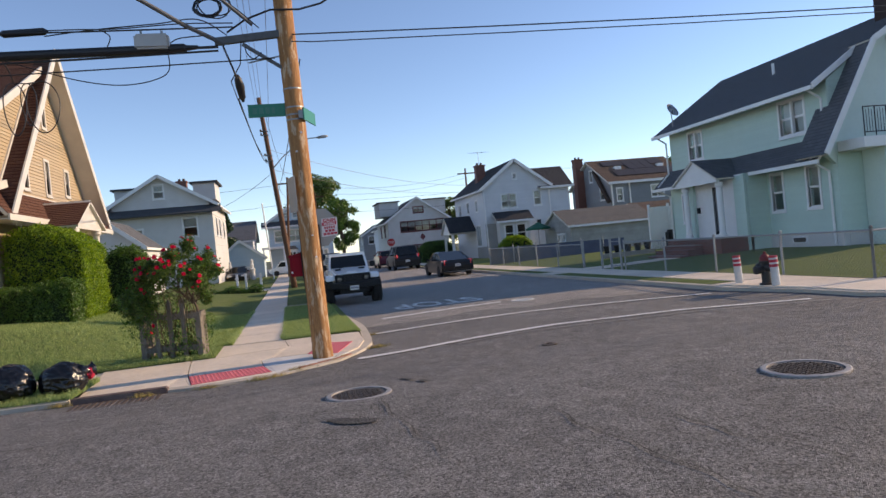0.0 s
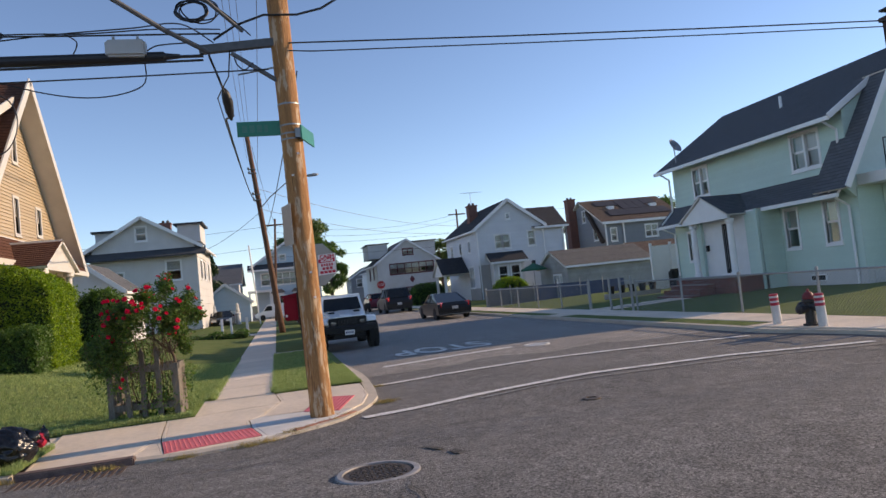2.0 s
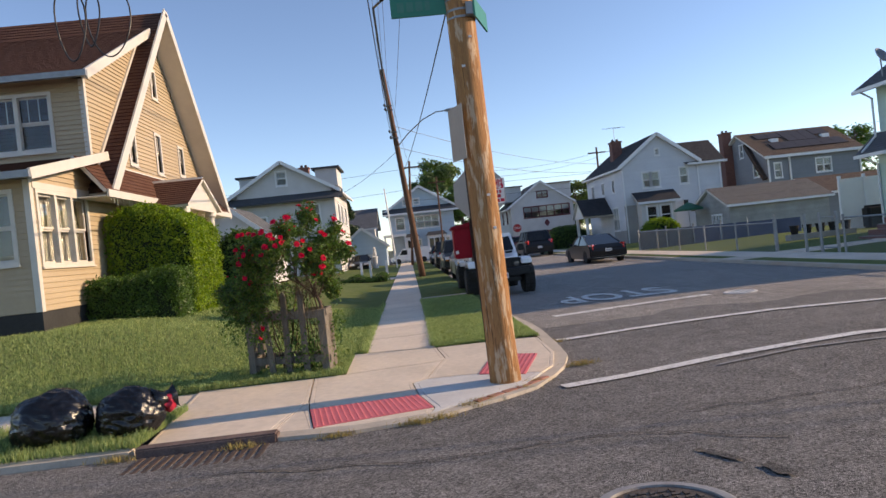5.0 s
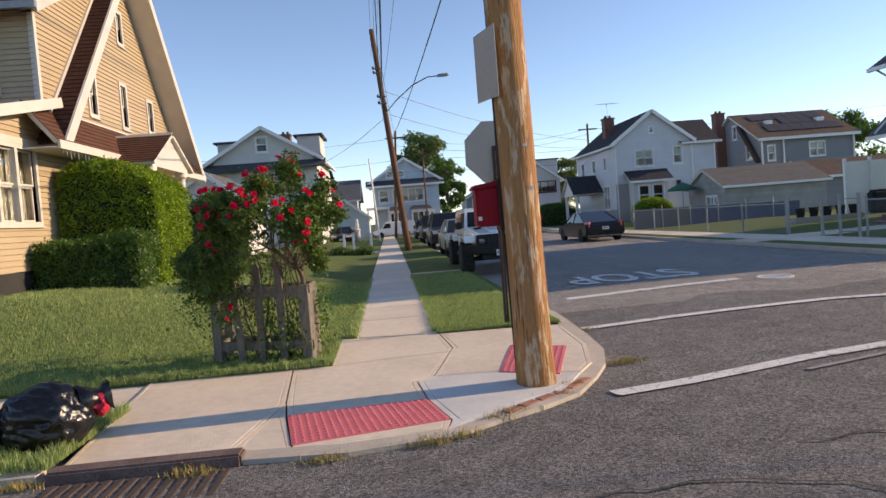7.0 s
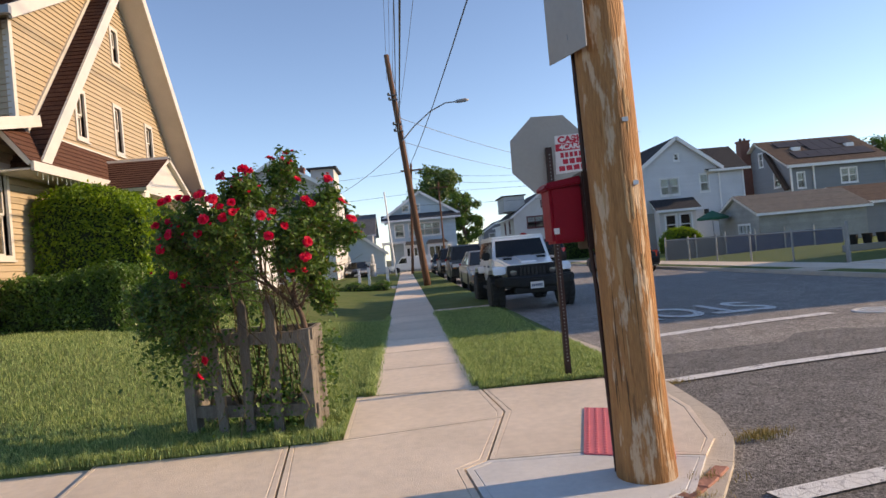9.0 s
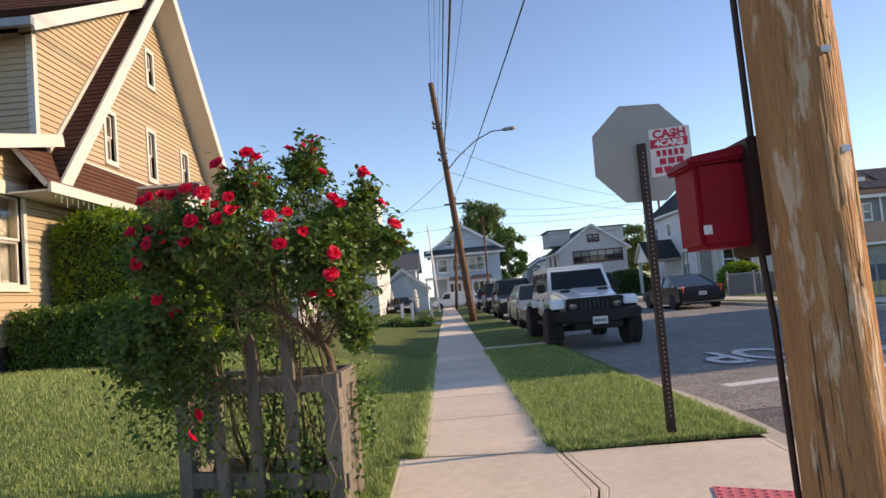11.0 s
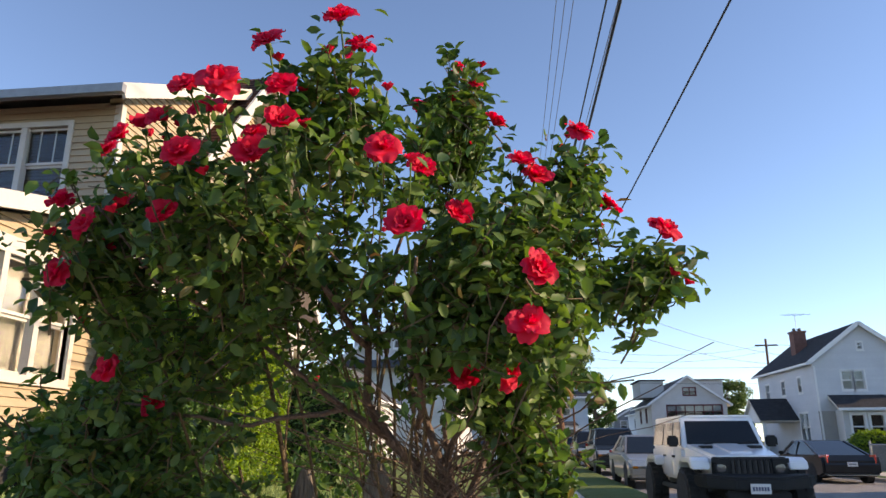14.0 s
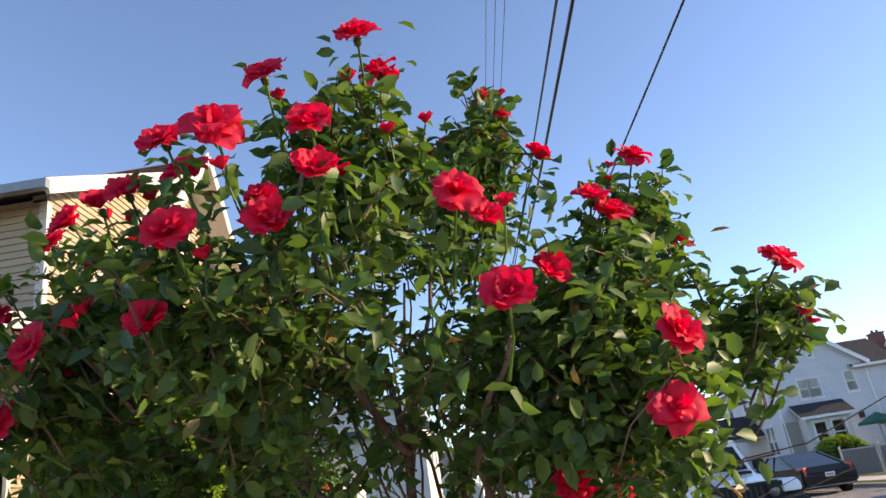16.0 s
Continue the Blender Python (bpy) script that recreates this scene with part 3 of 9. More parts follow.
def tactile(name, q, nu, nv):
    """Red tactile panel with rows of raised domes, between four corners."""
    a, b, c, d = (Vector((p[0], p[1], slab_z(*p) + 0.008)) for p in q)
    t = thing(name, a.x, a.y, 0.0, "red tactile paving panel with raised domes", "tactile paving", "tactile panels")
    bm = bmesh.new()
    prism(bm, [a, b, c, d], (0, 0, -0.03))
    part("panel", bm, PAD_RED, t)
    bm = bmesh.new()
    for i in range(nu):
        for j in range(nv):
            u, v = (i + 0.5) / nu, (j + 0.5) / nv
            p = (a * (1 - u) + b * u) * (1 - v) + (d * (1 - u) + c * u) * v
            lathe(bm, [(0.013, 0.0), (0.010, 0.006), (0.001, 0.007)], "z", p, 6)
    part("dome_field", bm, PAD_RED, t, kind="stuff")


tactile("tactile_panel", [(-1.92, -1.0), (-0.81, -0.78), (-0.95, -0.2), (-2.05, -0.29)], 20, 10)
tactile("tactile_panel", [(-0.243, 0.455), (0.245, 0.184), (0.586, 1.26), (0.053, 1.548)], 10, 20)

# kerbs
kerb = thing("kerb", 0, 0, 0, "weathered concrete kerb along the roads", "kerb", kind="structure")


def kerb_line(pts, width, tops):
    for (p, q), (t0, t1) in zip(zip(pts, pts[1:]), zip(tops, tops[1:])):
        p, q = Vector(p), Vector(q)
        d = (q - p).normalized()
        n = Vector((-d.y, d.x)) * width
        bm = bmesh.new()
        e = d * 0.004
        hexa(bm, [(*(p + e), -0.15), (*(q - e), -0.15), (*(q - e + n), -0.15), (*(p + e + n), -0.15),
                  (*(p + e), t0 - 0.006), (*(q - e), t1 - 0.006), (*(q - e + n), t1), (*(p + e + n), t0)])
        part("kerb_stone", bm, CURB, kerb)


ring = [(1.06, 4.2), (1.06, 3.4), (1.03, 2.5), (1.0, 1.86), (0.93, 1.1), (0.76, 0.52), (0.55, 0.1), (0.26, -0.38), (-0.1, -0.66), (-0.44, -0.86), (-0.85, -1.13), (-1.53, -1.26), (-2.26, -1.2)]
kerb_line([(0.88, 60 - 2.83 * i) for i in range(19)] + [(0.92, 7.0)] + ring[::1], -0.17, [0.07] * 20 + [0.075, 0.075, 0.06, 0.05, 0.045, 0.04, 0.03, 0.03, 0.03, 0.025, 0.025, 0.03, 0.035])
kerb_line([(-3.5 - 3 * i, -1.2) for i in range(14)], -0.15, [0.06] * 14)
kerb_line([(9.95, -1.25), (9.72, -0.9), (9.66, 0.6), (9.45, 1.6), (9.16, 2.7)] + [(9.16 + 0.012 * i, 3 + 3 * i) for i in range(20)], -0.16, [0.06, 0.07, 0.07, 0.07, 0.08] + [0.1] * 20)
kerb_line([(10 + 4 * i, -1.25) for i in range(16)], 0.16, [0.07] * 16)

edge = thing("brick_edging", 0.0, -0.4, 0, "red brick edging exposed along the broken kerb", "edging", kind="structure")
for (ax, ay), (cx, cy) in zip(((0.44, 0.02), (0.32, -0.12), (0.19, -0.26), (0.04, -0.385), (-0.12, -0.51), (-0.275, -0.635)), ((0.33, -0.105), (0.20, -0.245), (0.055, -0.375), (-0.10, -0.495), (-0.255, -0.62), (-0.40, -0.735))):
    d = Vector((cx - ax, cy - ay)).normalized()
    o = Vector((-d.y, d.x)) * 0.042
    bm = bmesh.new()
    lo, hi = -0.08, 0.036
    hexa(bm, [(ax - o.x, ay - o.y, lo), (ax + o.x, ay + o.y, lo), (cx + o.x, cy + o.y, lo), (cx - o.x, cy - o.y, lo), (ax - o.x, ay - o.y, hi), (ax + o.x, ay + o.y, hi + 0.003), (cx + o.x, cy + o.y, hi), (cx - o.x, cy - o.y, hi + 0.002)])
    bmesh.ops.recalc_face_normals(bm, faces=bm.faces)
    part("brick", bevelled(bm, 0.006, 1), BRICK_WORN, edge)

# storm drain by the corner
drain = thing("storm_drain", -2.9, -1.3, 0, "rusty iron storm drain inlet set in the kerb", "drain")
bm = bmesh.new()
bx(bm, -3.44, -2.21, -1.23, -1.07, -0.1, 0.075)
part("kerb_plate", bevelled(bm, 0.015), RUST_RED, drain)
bm = bmesh.new()
bx(bm, -3.42, -2.25, -1.78, -1.23, -0.06, -0.008)
part("frame", bm, RUST, drain)
for i in range(14):
    bm = bmesh.new()
    bx(bm, -3.38 + i * 0.082, -3.34 + i * 0.082, -1.75, -1.26, -0.008, 0.006)
    part("bar", bm, RUST, drain)

# lawns
def lawn_x(y):
    return -1.85 if y < 2.85 else -1.71


def lawn_z(x, y):
    back = 1 - 0.55 * sm((y - 20) / 8)
    return 0.085 + back * 0.66 * sm((lawn_x(y) - x) / 5.6) * sm((y - 1.3) / 4.4) + 0.012 * noise.noise((x * 1.3, y * 1.3, 0)) * sm((lawn_x(y) - x) / 0.5)


def field(name, x0f, x1, ys, zf, material, label, n=26, power=1.7):
    vs, fs = [], []
    for y in ys:
        x0 = x0f(y)
        row = [(x0, y, -0.12)] + [(x0 + (x1 - x0) * (i / (n - 1)) ** power, y, 0) for i in range(n)]
        for i, p in enumerate(row):
            vs.append(p if i == 0 else (p[0], p[1], zf(p[0], p[1])))
    m = n + 1
    for j in range(len(ys) - 1):
        for i in range(m - 1):
            fs.append((j * m + i, j * m + i + 1, (j + 1) * m + i + 1, (j + 1) * m + i))
    # near edge drops to the ground
    k = len(vs)
    vs += [(v[0], v[1], -0.12) for v in vs[1:m]]
    for i in range(m - 2):
        fs.append((1 + i, 2 + i, k + i + 1, k + i))
    return soup(name, vs, fs, material, label=label, category="lawn", kind="structure")


ly = [1.38 + 0.24 * i for i in range(7)] + [2.849, 2.851] + [3.1 + 0.45 * i for i in range(53)] + [27.45]
field("lawn", lawn_x, -40, ly, lawn_z, TURF, "mown green lawn rising towards the house")
field("lawn", lawn_x, -40, [30.05 + 1.5 * i for i in range(20)], lambda x, y: 0.1 + 0.2 * sm((-1.7 - x) / 5), TURF, "mown green lawn beside the pavement")


def flat_lawn(x0, x1, y0, y1, z0, z1, label, nx=8, ny=14):
    xs = [x0 + (x1 - x0) * i / nx for i in range(nx + 1)]
    ys = [y0 + (y1 - y0) * i / ny for i in range(ny + 1)]
    def zf(x, y):
        e = sm(min(x - x0, x1 - x, y - y0, y1 - y) / 0.3)
        return z0 + (z1 - z0) * (x - x0) / (x1 - x0) + e * (0.02 + 0.02 * noise.noise((x, y, 1)))
    return grid("lawn", xs, ys, zf, TURF, label, "lawn")


flat_lawn(-0.64, 0.89, 2.62, 11.98, 0.092, 0.092, "strip of mown grass between pavement and kerb", 6, 20)
flat_lawn(-0.64, 0.86, 12.62, 60, 0.092, 0.092, "strip of mown grass between pavement and kerb", 6, 30)
flat_lawn(-40, -3.5, -1.06, 0.3, 0.06, 0.07, "rough grass verge beside the road", 40, 6)
flat_lawn(9.33, 10.0, 3.3, 13.4, 0.1, 0.1, "strip of green grass along the kerb", 4, 10)
flat_lawn(9.45, 10.0, 14.9, 60, 0.1, 0.1, "strip of green grass along the kerb", 4, 20)
flat_lawn(11.45, 18.6, 0.7, 13.6, 0.1, 0.28, "green lawn behind the chain-link fence")
flat_lawn(11.45, 18.6, 15.2, 29, 0.1, 0.22, "green lawn behind the chain-link fence")
flat_lawn(11.45, 60, 29.3, 62, 0.1, 0.2, "grass yard behind the fence")
flat_lawn(18.6, 60, -0.5, 29, 0.2, 0.3, "grass yard round the mint house")

rp = thing("pavement", 10.6, 5, 0, "pale concrete pavement along the far kerb", "pavement", kind="structure")


def flat_slab(parent, x0, x1, y0, y1, z, material=CONCRETE, name="slab"):
    bm = bmesh.new()
    bx(bm, x0 + 0.006, x1 - 0.006, y0 + 0.006, y1 - 0.006, z - 0.15, z)
    part(name, bm, material, parent)


y = 3.2
while y < 60:
    flat_slab(rp, 10.0, 11.35, y, y + 1.5, 0.115)
    y += 1.5
bm = bmesh.new()
prism(bm, [(9.3, 3.2, 0.105), (9.6, 1.65, 0.1), (9.82, 0.6, 0.095), (9.85, -0.8, 0.085), (10.05, -1.1, 0.085), (11.6, -1.1, 0.09), (11.6, 0.65, 0.1), (11.36, 0.7, 0.1), (11.36, 3.19, 0.105)], (0, 0, -0.2))
part("slab", bm, CONCRETE, rp)
x = 11.62
while x < 50:
    flat_slab(rp, x, x + 1.5, -1.1, 0.6, 0.095)
    x += 1.5
for yy in (13.45, 14.2):
    flat_slab(rp, 9.3, 9.98, yy, yy + 0.72, 0.11)
for i in range(4):
    flat_slab(rp, 11.4 + i * 1.1, 12.5 + i * 1.1, 13.65, 15.15, 0.13 + 0.02 * i)

# paint on the road
def stripe(name, pts, width, label, material=PAINT_W):
    bm = bmesh.new()
    for p, q in zip(pts, pts[1:]):
        p, q = Vector(p), Vector(q)
        n = 10
        d = (q - p).normalized()
        o = Vector((-d.y, d.x)) * width / 2
        for i in range(n):
            a, b = p.lerp(q, i / n), p.lerp(q, (i + 1) / n)
            bm.faces.new([bm.verts.new((v.x, v.y, road_z(v.x, v.y) + 0.004)) for v in (a - o, b - o, b + o, a + o)])
    ob = part(name, bm, material)
    return tagged(ob, label, "road marking", kind="structure")


stripe("crosswalk_line", [(1.12, 2.55), (2.3, 2.76), (4.6, 2.94), (8.7, 2.35)], 0.17, "worn white crosswalk line on asphalt")
stripe("crosswalk_line", [(0.52, -0.43), (1.2, -0.28), (2.4, 0.06), (4.2, 0.38), (6.6, 0.2), (9.0, -0.35)], 0.17, "broken white crosswalk line on asphalt")
stripe("crosswalk_line", [(2.2, -0.32), (3.2, -0.05), (4.3, -0.04), (6.6, -0.25), (9.1, -0.75)], 0.06, "faint old white line on asphalt", PAINT_FAINT)
stripe("stop_line", [(1.68, 5.38), (4.85, 5.86)], 0.24, "solid white stop line on asphalt")


def lettering(name, text, size, m, material, parent=None, label="", category="", wide=1.0, bold=0.0, depth=0.002):
    cu = bpy.data.curves.new(name, "FONT")
    cu.body, cu.size, cu.align_x, cu.align_y, cu.extrude, cu.offset = text, size, "CENTER", "CENTER", depth, bold
    tmp = new("tmp_text", cu)
    me = bpy.data.meshes.new_from_object(tmp.evaluated_get(bpy.context.evaluated_depsgraph_get()))
    bpy.data.objects.remove(tmp)
    me.transform(Matrix.Diagonal((wide, 1, 1, 1)))
    off = root_place(parent)
    me.transform(Matrix.Translation(-off) @ m)
    me.materials.clear()
    me.materials.append(material)
    ob = new(name, me)
    ob.parent = parent
    return tagged(ob, label, category)


ob = lettering("stop_lettering", "STOP", 2.15, pose(3.55, 7.85, 0.034, 0, 0, 181), PAINT_W, label="white word STOP painted on asphalt", category="road marking", wide=0.49, bold=0.03)
ob["kind"] = "structure"


def manhole(x, y, r, label, rim=True, iron=IRON):
    z = road_z(x, y)
    t = thing("manhole_cover", x, y, z, label, "manhole cover", "manhole covers")
    bm = bmesh.new()
    lathe(bm, [(r + 0.06, -0.03), (r + 0.06, 0.006), (r + 0.045, 0.012), (r + 0.004, 0.012), (r, -0.02)], "z", (x, y, z), 40)
    part("rim", bm, IRON_RIM if rim else iron, t)
    bm = bmesh.new()
    lathe(bm, [(r - 0.006, -0.03), (r - 0.006, 0.002), (0.001, 0.002)], "z", (x, y, z), 40)
    part("lid", bm, iron, t)
    bm = bmesh.new()
    s = 0.052
    k = int(r / s) + 1
    for i in range(-k, k + 1):
        for j in range(-k, k + 1):
            cx, cy = i * s, j * s
            if math.hypot(cx, cy) < r - 0.045:
                a, b = (0.021, 0.011) if (i + j) % 2 else (0.011, 0.021)
                bx(bm, x + cx - a, x + cx + a, y + cy - b, y + cy + b, z + 0.002, z + 0.010)
    part("stud_field", bm, iron, t, kind="stuff")
    return t


manhole(0.20, -4.12, 0.29, "round cast iron manhole cover with bright rim")
manhole(4.1, -6.0, 0.32, "round grated cast iron manhole cover")
manhole(5.42, 5.70, 0.25, "pale worn round manhole cover in the side street", rim=False, iron=CONCRETE_NEW)
manhole(3.35, -1.5, 0.06, "small iron valve cover in the asphalt", rim=False)


def blot(name, cx, cy, r0, r1, label, turn=0.0, material=PATCH):
    """A worn patch with a ragged edge."""
    bm = bmesh.new()
    n = 28
    vs = []
    for i in range(n):
        a = 2 * math.pi * i / n
        k = 0.75 + 0.5 * noise.noise((cx + math.cos(a) * 1.5, cy + math.sin(a) * 1.5, 3))
        px, py = r0 * k * math.cos(a), r1 * k * math.sin(a)
        X, Y = cx + px * math.cos(turn) - py * math.sin(turn), cy + px * math.sin(turn) + py * math.cos(turn)
        vs.append(bm.verts.new((X, Y, road_z(X, Y) + 0.002)))
    bm.faces.new(vs)
    tagged(part(name, bm, material), label, "road patch", kind="structure")


blot("road_patch", 0.85, -3.3, 0.05, 0.26, "dark broken hollow in the asphalt", 0.3)
blot("road_patch", 0.97, -3.72, 0.06, 0.2, "dark broken hollow in the asphalt", 0.1)


def crack(pts, width, label="jagged dark crack in the asphalt"):
    bm = bmesh.new()
    path = []
    for p, q in zip(pts, pts[1:]):
        p, q = Vector(p), Vector(q)
        n = max(3, int((q - p).length / 0.09))
        for i in range(n):
            v = p.lerp(q, i / n)
            path.append(v + Vector((noise.noise((v.x * 3, v.y * 3, 7)), noise.noise((v.x * 3, v.y * 3, 9)))) * 0.13)
    ring = None
    for i in range(len(path) - 1):
        d = (path[i + 1] - path[i]).normalized()
        o = Vector((-d.y, d.x)) * width * (0.5 + 0.8 * abs(noise.noise((i * 0.7, 2.0, 5.0))))
        cur = [bm.verts.new((v.x, v.y, road_z(v.x, v.y) + 0.003)) for v in (path[i] - o, path[i] + o)]
        if ring:
            bm.faces.new((ring[0], cur[0], cur[1], ring[1]))
        ring = cur
    tagged(part("road_crack", bm, PATCH), label, "crack", kind="structure")


blot("road_patch", 0.02, -5.42, 0.34, 0.12, "dark worn hollow in the asphalt", -0.5)
crack([(-2.6, -2.1), (-1.0, -2.5), (0.3, -2.35), (0.95, -2.6), (1.5, -3.2)], 0.018)
crack([(0.37, -4.6), (0.38, -5.0), (0.46, -6.0), (0.62, -7.2)], 0.008)
crack([(1.62, -5.9), (1.68, -6.7), (1.75, -7.1), (1.9, -8.5)], 0.009)
crack([(2.35, -6.7), (2.42, -7.3), (2.7, -8.2)], 0.009)
crack([(3.0, -6.4), (4.2, -6.8), (5.4, -7.8)], 0.009)
crack([(1.2, -1.9), (3.3, -1.7), (6.2, -2.2), (9.0, -2.6)], 0.013)
crack([(-6, -4.2), (-3.5, -4.6), (-0.4, -4.5)], 0.012)
crack([(5, -4.2), (7.5, -4.0), (10, -4.3)], 0.012)
crack([(-5, -7.5), (-2.0, -8.0), (0.4, -7.4)], 0.012)


def blades(name, count, spots, height, width, material, label, lean=0.5, kind="stuff"):
    """Many single blades of grass; spots(n) gives their feet."""
    rng = np.random.default_rng(len(name) + count)
    foot = spots(rng, count)
    n = len(foot)
    ang = rng.uniform(0, 2 * math.pi, n)
    tuft = np.sin(foot[:, 0] * 31 + 2 * np.sin(foot[:, 1] * 17)) * np.sin(foot[:, 1] * 27 + 2 * np.sin(foot[:, 0] * 13))
    h = height * rng.uniform(0.45, 1.2, n) * (1 + 0.45 * tuft)
    side = np.stack([np.cos(ang), np.sin(ang), np.zeros(n)], 1) * (width * rng.uniform(0.6, 1.2, n))[:, None]
    ln = rng.uniform(-1, 1, (n, 2)) * (lean * h)[:, None]
    tip = foot + np.concatenate([ln, h[:, None]], 1)
    mid = foot + np.concatenate([ln * 0.35, 0.6 * h[:, None]], 1)
    v = np.stack([foot - side, foot + side, mid + side * 0.7, mid - side * 0.7, tip], 1).reshape(-1, 3)
    base = np.arange(n)[:, None] * 5
    f = np.concatenate([base + [0, 1, 2], base + [0, 2, 3], base + [3, 2, 4]], 1).reshape(-1, 3)
    me = bpy.data.meshes.new(name)
    me.from_pydata(v, [], f)
    me.materials.append(material)
    return tagged(new(name, me), label, "grass", kind="stuff")


def lawn_spots(rng, n):
    y = 1.4 + 9.5 * rng.random(n) ** 1.8
    x = np.where(y < 2.85, -1.83, -1.69) - 7.0 * rng.random(n) ** 1.5
    return np.array([(a, b, lawn_z(min(a, lawn_x(b) - 0.001), b) - 0.004) for a, b in zip(x, y)])


def strip_spots(rng, n):
    y = 2.6 + 9.3 * rng.random(n) ** 1.6
    x = -0.66 + rng.random(n) * np.where(y < 6, 1.52, 1.38)
    return np.stack([x, y, np.full(n, 0.098)], 1)


def verge_spots(rng, n):
    x = -3.45 - 5 * rng.random(n) ** 1.4
    return np.stack([x, rng.uniform(-1.15, 0.3, n), np.full(n, 0.07)], 1)


def edge_spots(rng, n):
    t = rng.random(n)
    a = t < 0.45
    x = np.where(a, rng.uniform(-6.5, -1.85, n), np.where(t < 0.75, -1.70, -0.645) + rng.normal(0, 0.03, n))
    y = np.where(a, 1.38 + rng.normal(0, 0.03, n), 2.8 + 9 * rng.random(n) ** 1.6)
    return np.stack([x, y, np.full(n, 0.085)], 1)


def weed_spots(rng, n):
    c = np.array([(-0.30, -0.68), (-0.48, -0.80), (0.28, -0.12), (0.10, -0.36), (-0.75, -1.10), (-0.98, -1.2), (0.92, 0.55), (1.02, 0.62), (1.07, 2.42), (-3.6, -1.25), (-2.5, -1.3), (-1.7, -1.32)])
    p = c[rng.integers(0, len(c), n)] + rng.normal(0, 0.055, (n, 2)) * [1.5, 0.6]
    return np.column_stack([p, np.full(n, 0.0)])


blades("lawn_grass", 230000, lawn_spots, 0.046, 0.003, GRASS, "short mown lawn grass, green with dry tips")
blades("strip_grass", 80000, strip_spots, 0.046, 0.0028, GRASS, "short mown grass of the kerb strip")
blades("verge_grass", 26000, verge_spots, 0.08, 0.003, GRASS, "long rough grass of the road verge")
blades("edge_grass", 14000, edge_spots, 0.075, 0.003, GRASS, "longer grass along the pavement edges")
blades("kerb_weeds", 2600, weed_spots, 0.05, 0.0025, DEAD, "dry weeds growing along the kerb")

# ---- houses ----
def south(y):
    return Plane((0, y, 0), (1, 0, 0), (0, 0, 1))


def east(x):
    return Plane((x, 0, 0), (0, 1, 0), (0, 0, 1))


def west(x):
    """Faces -x; u runs along -y."""
    return Plane((x, 0, 0), (0, -1, 0), (0, 0, 1))


def north(y):
    return Plane((0, y, 0), (-1, 0, 0), (0, 0, 1))


def const(v):
    return lambda _: v


def wall(parent, pl, a, b, z0, z1, material, holes=(), thick=0.2, name="wall"):
    return part(name, slab(pl, const(a), const(b), [z0, z1], list(holes), thick), material, parent)


def beam(parent, p, q, w, h, material, name="trim_board"):
    """A straight board from p to q, w wide and h high."""
    p, q = Vector(p), Vector(q)
    d = (q - p).normalized()
    s = d.cross(Vector((0, 0, 1)))
    s = (s.normalized() if s.length > 1e-4 else Vector((1, 0, 0))) * w / 2
    u = s.cross(d).normalized() * h / 2
    bm = bmesh.new()
    hexa(bm, [p - s - u, p + s - u, q + s - u, q - s - u, p - s + u, p + s + u, q + s + u, q - s + u])
    return part(name, bm, material, parent)


# tan gabled house on the corner
tan = thing("house", -12, 12, 0.6, "tan clapboard house with steep brown shingle roof", "house")
E0, S0, S1, CK = -7.75, 5.8, 8.4, -7.70
def tan_l(v):
    return 5.8 if v <= 3.62 else (5.8 + (v - 3.62) * 4.1 if v <= 4.3 else 8.62 + (v - 3.85) * 0.87)
def tan_r(v):
    return 17.6 if v <= 3.7 else 17.6 - (v - 3.7) * 0.868
eh = [(6.02, 7.98, 2.02, 3.36), (10.80, 11.16, 4.53, 5.47), (12.74, 13.08, 4.50, 5.55), (14.70, 15.08, 4.64, 5.46), (12.92, 13.22, 6.70, 7.46), (11.3, 12.2, 0.9, 3.05)]
wall_e = part("wall", slab(east(E0), tan_l, tan_r, [0.45, 3.62, 4.3, 8.95], eh, 0.2), SIDING_TAN, tan)
cased = [(a - 0.08, b + 0.08, c - 0.09, d + 0.08) for a, b, c, d in eh]
siding(wall_e, east(E0), tan_l, tan_r, 1.13, 8.9, 0.105, cased, SIDING_TAN, single=True)
window(tan, east(E0), *eh[0], frame_mat=TRIM, blind=0.96, lite=3, casing=0.08, cover=SHEER)
for h in eh[1:5]:
    window(tan, east(E0), *h, frame_mat=TRIM, blind=0.96, casing=0.085, cover=SHEER)
sh = [(-10.0, -8.12, 2.1, 3.36), (-14.5, -12.5, 2.1, 3.36)]
wall_s = part("wall", slab(south(S0), const(-18), const(E0 - 0.003), [0.45, 3.62], sh, 0.2), SIDING_TAN, tan)
siding(wall_s, south(S0), const(-13), const(E0 - 0.02), 1.13, 3.6, 0.105, [(a - 0.08, b + 0.08, c - 0.09, d + 0.08) for a, b, c, d in sh], SIDING_TAN, single=True)
for h in sh:
    window(tan, south(S0), *h, frame_mat=TRIM, blind=0.9, lite=3, casing=0.08, cover=SHEER)
dh = [(-9.88, -8.48, 4.62, 5.80), (-13.4, -12.0, 4.62, 5.80)]
wall_d = part("wall", slab(south(S1), const(-18), const(CK - 0.003), [3.6, 6.15], dh, 0.2), SIDING_TAN, tan)
siding(wall_d, south(S1), const(-13), const(CK - 0.02), 4.05, 6.1, 0.105, [(a - 0.08, b + 0.08, c - 0.09, d + 0.08) for a, b, c, d in dh], SIDING_TAN, single=True)
for h in dh:
    window(tan, south(S1), *h, frame_mat=TRIM, blind=0.0, lite=2, casing=0.08, bars=2)
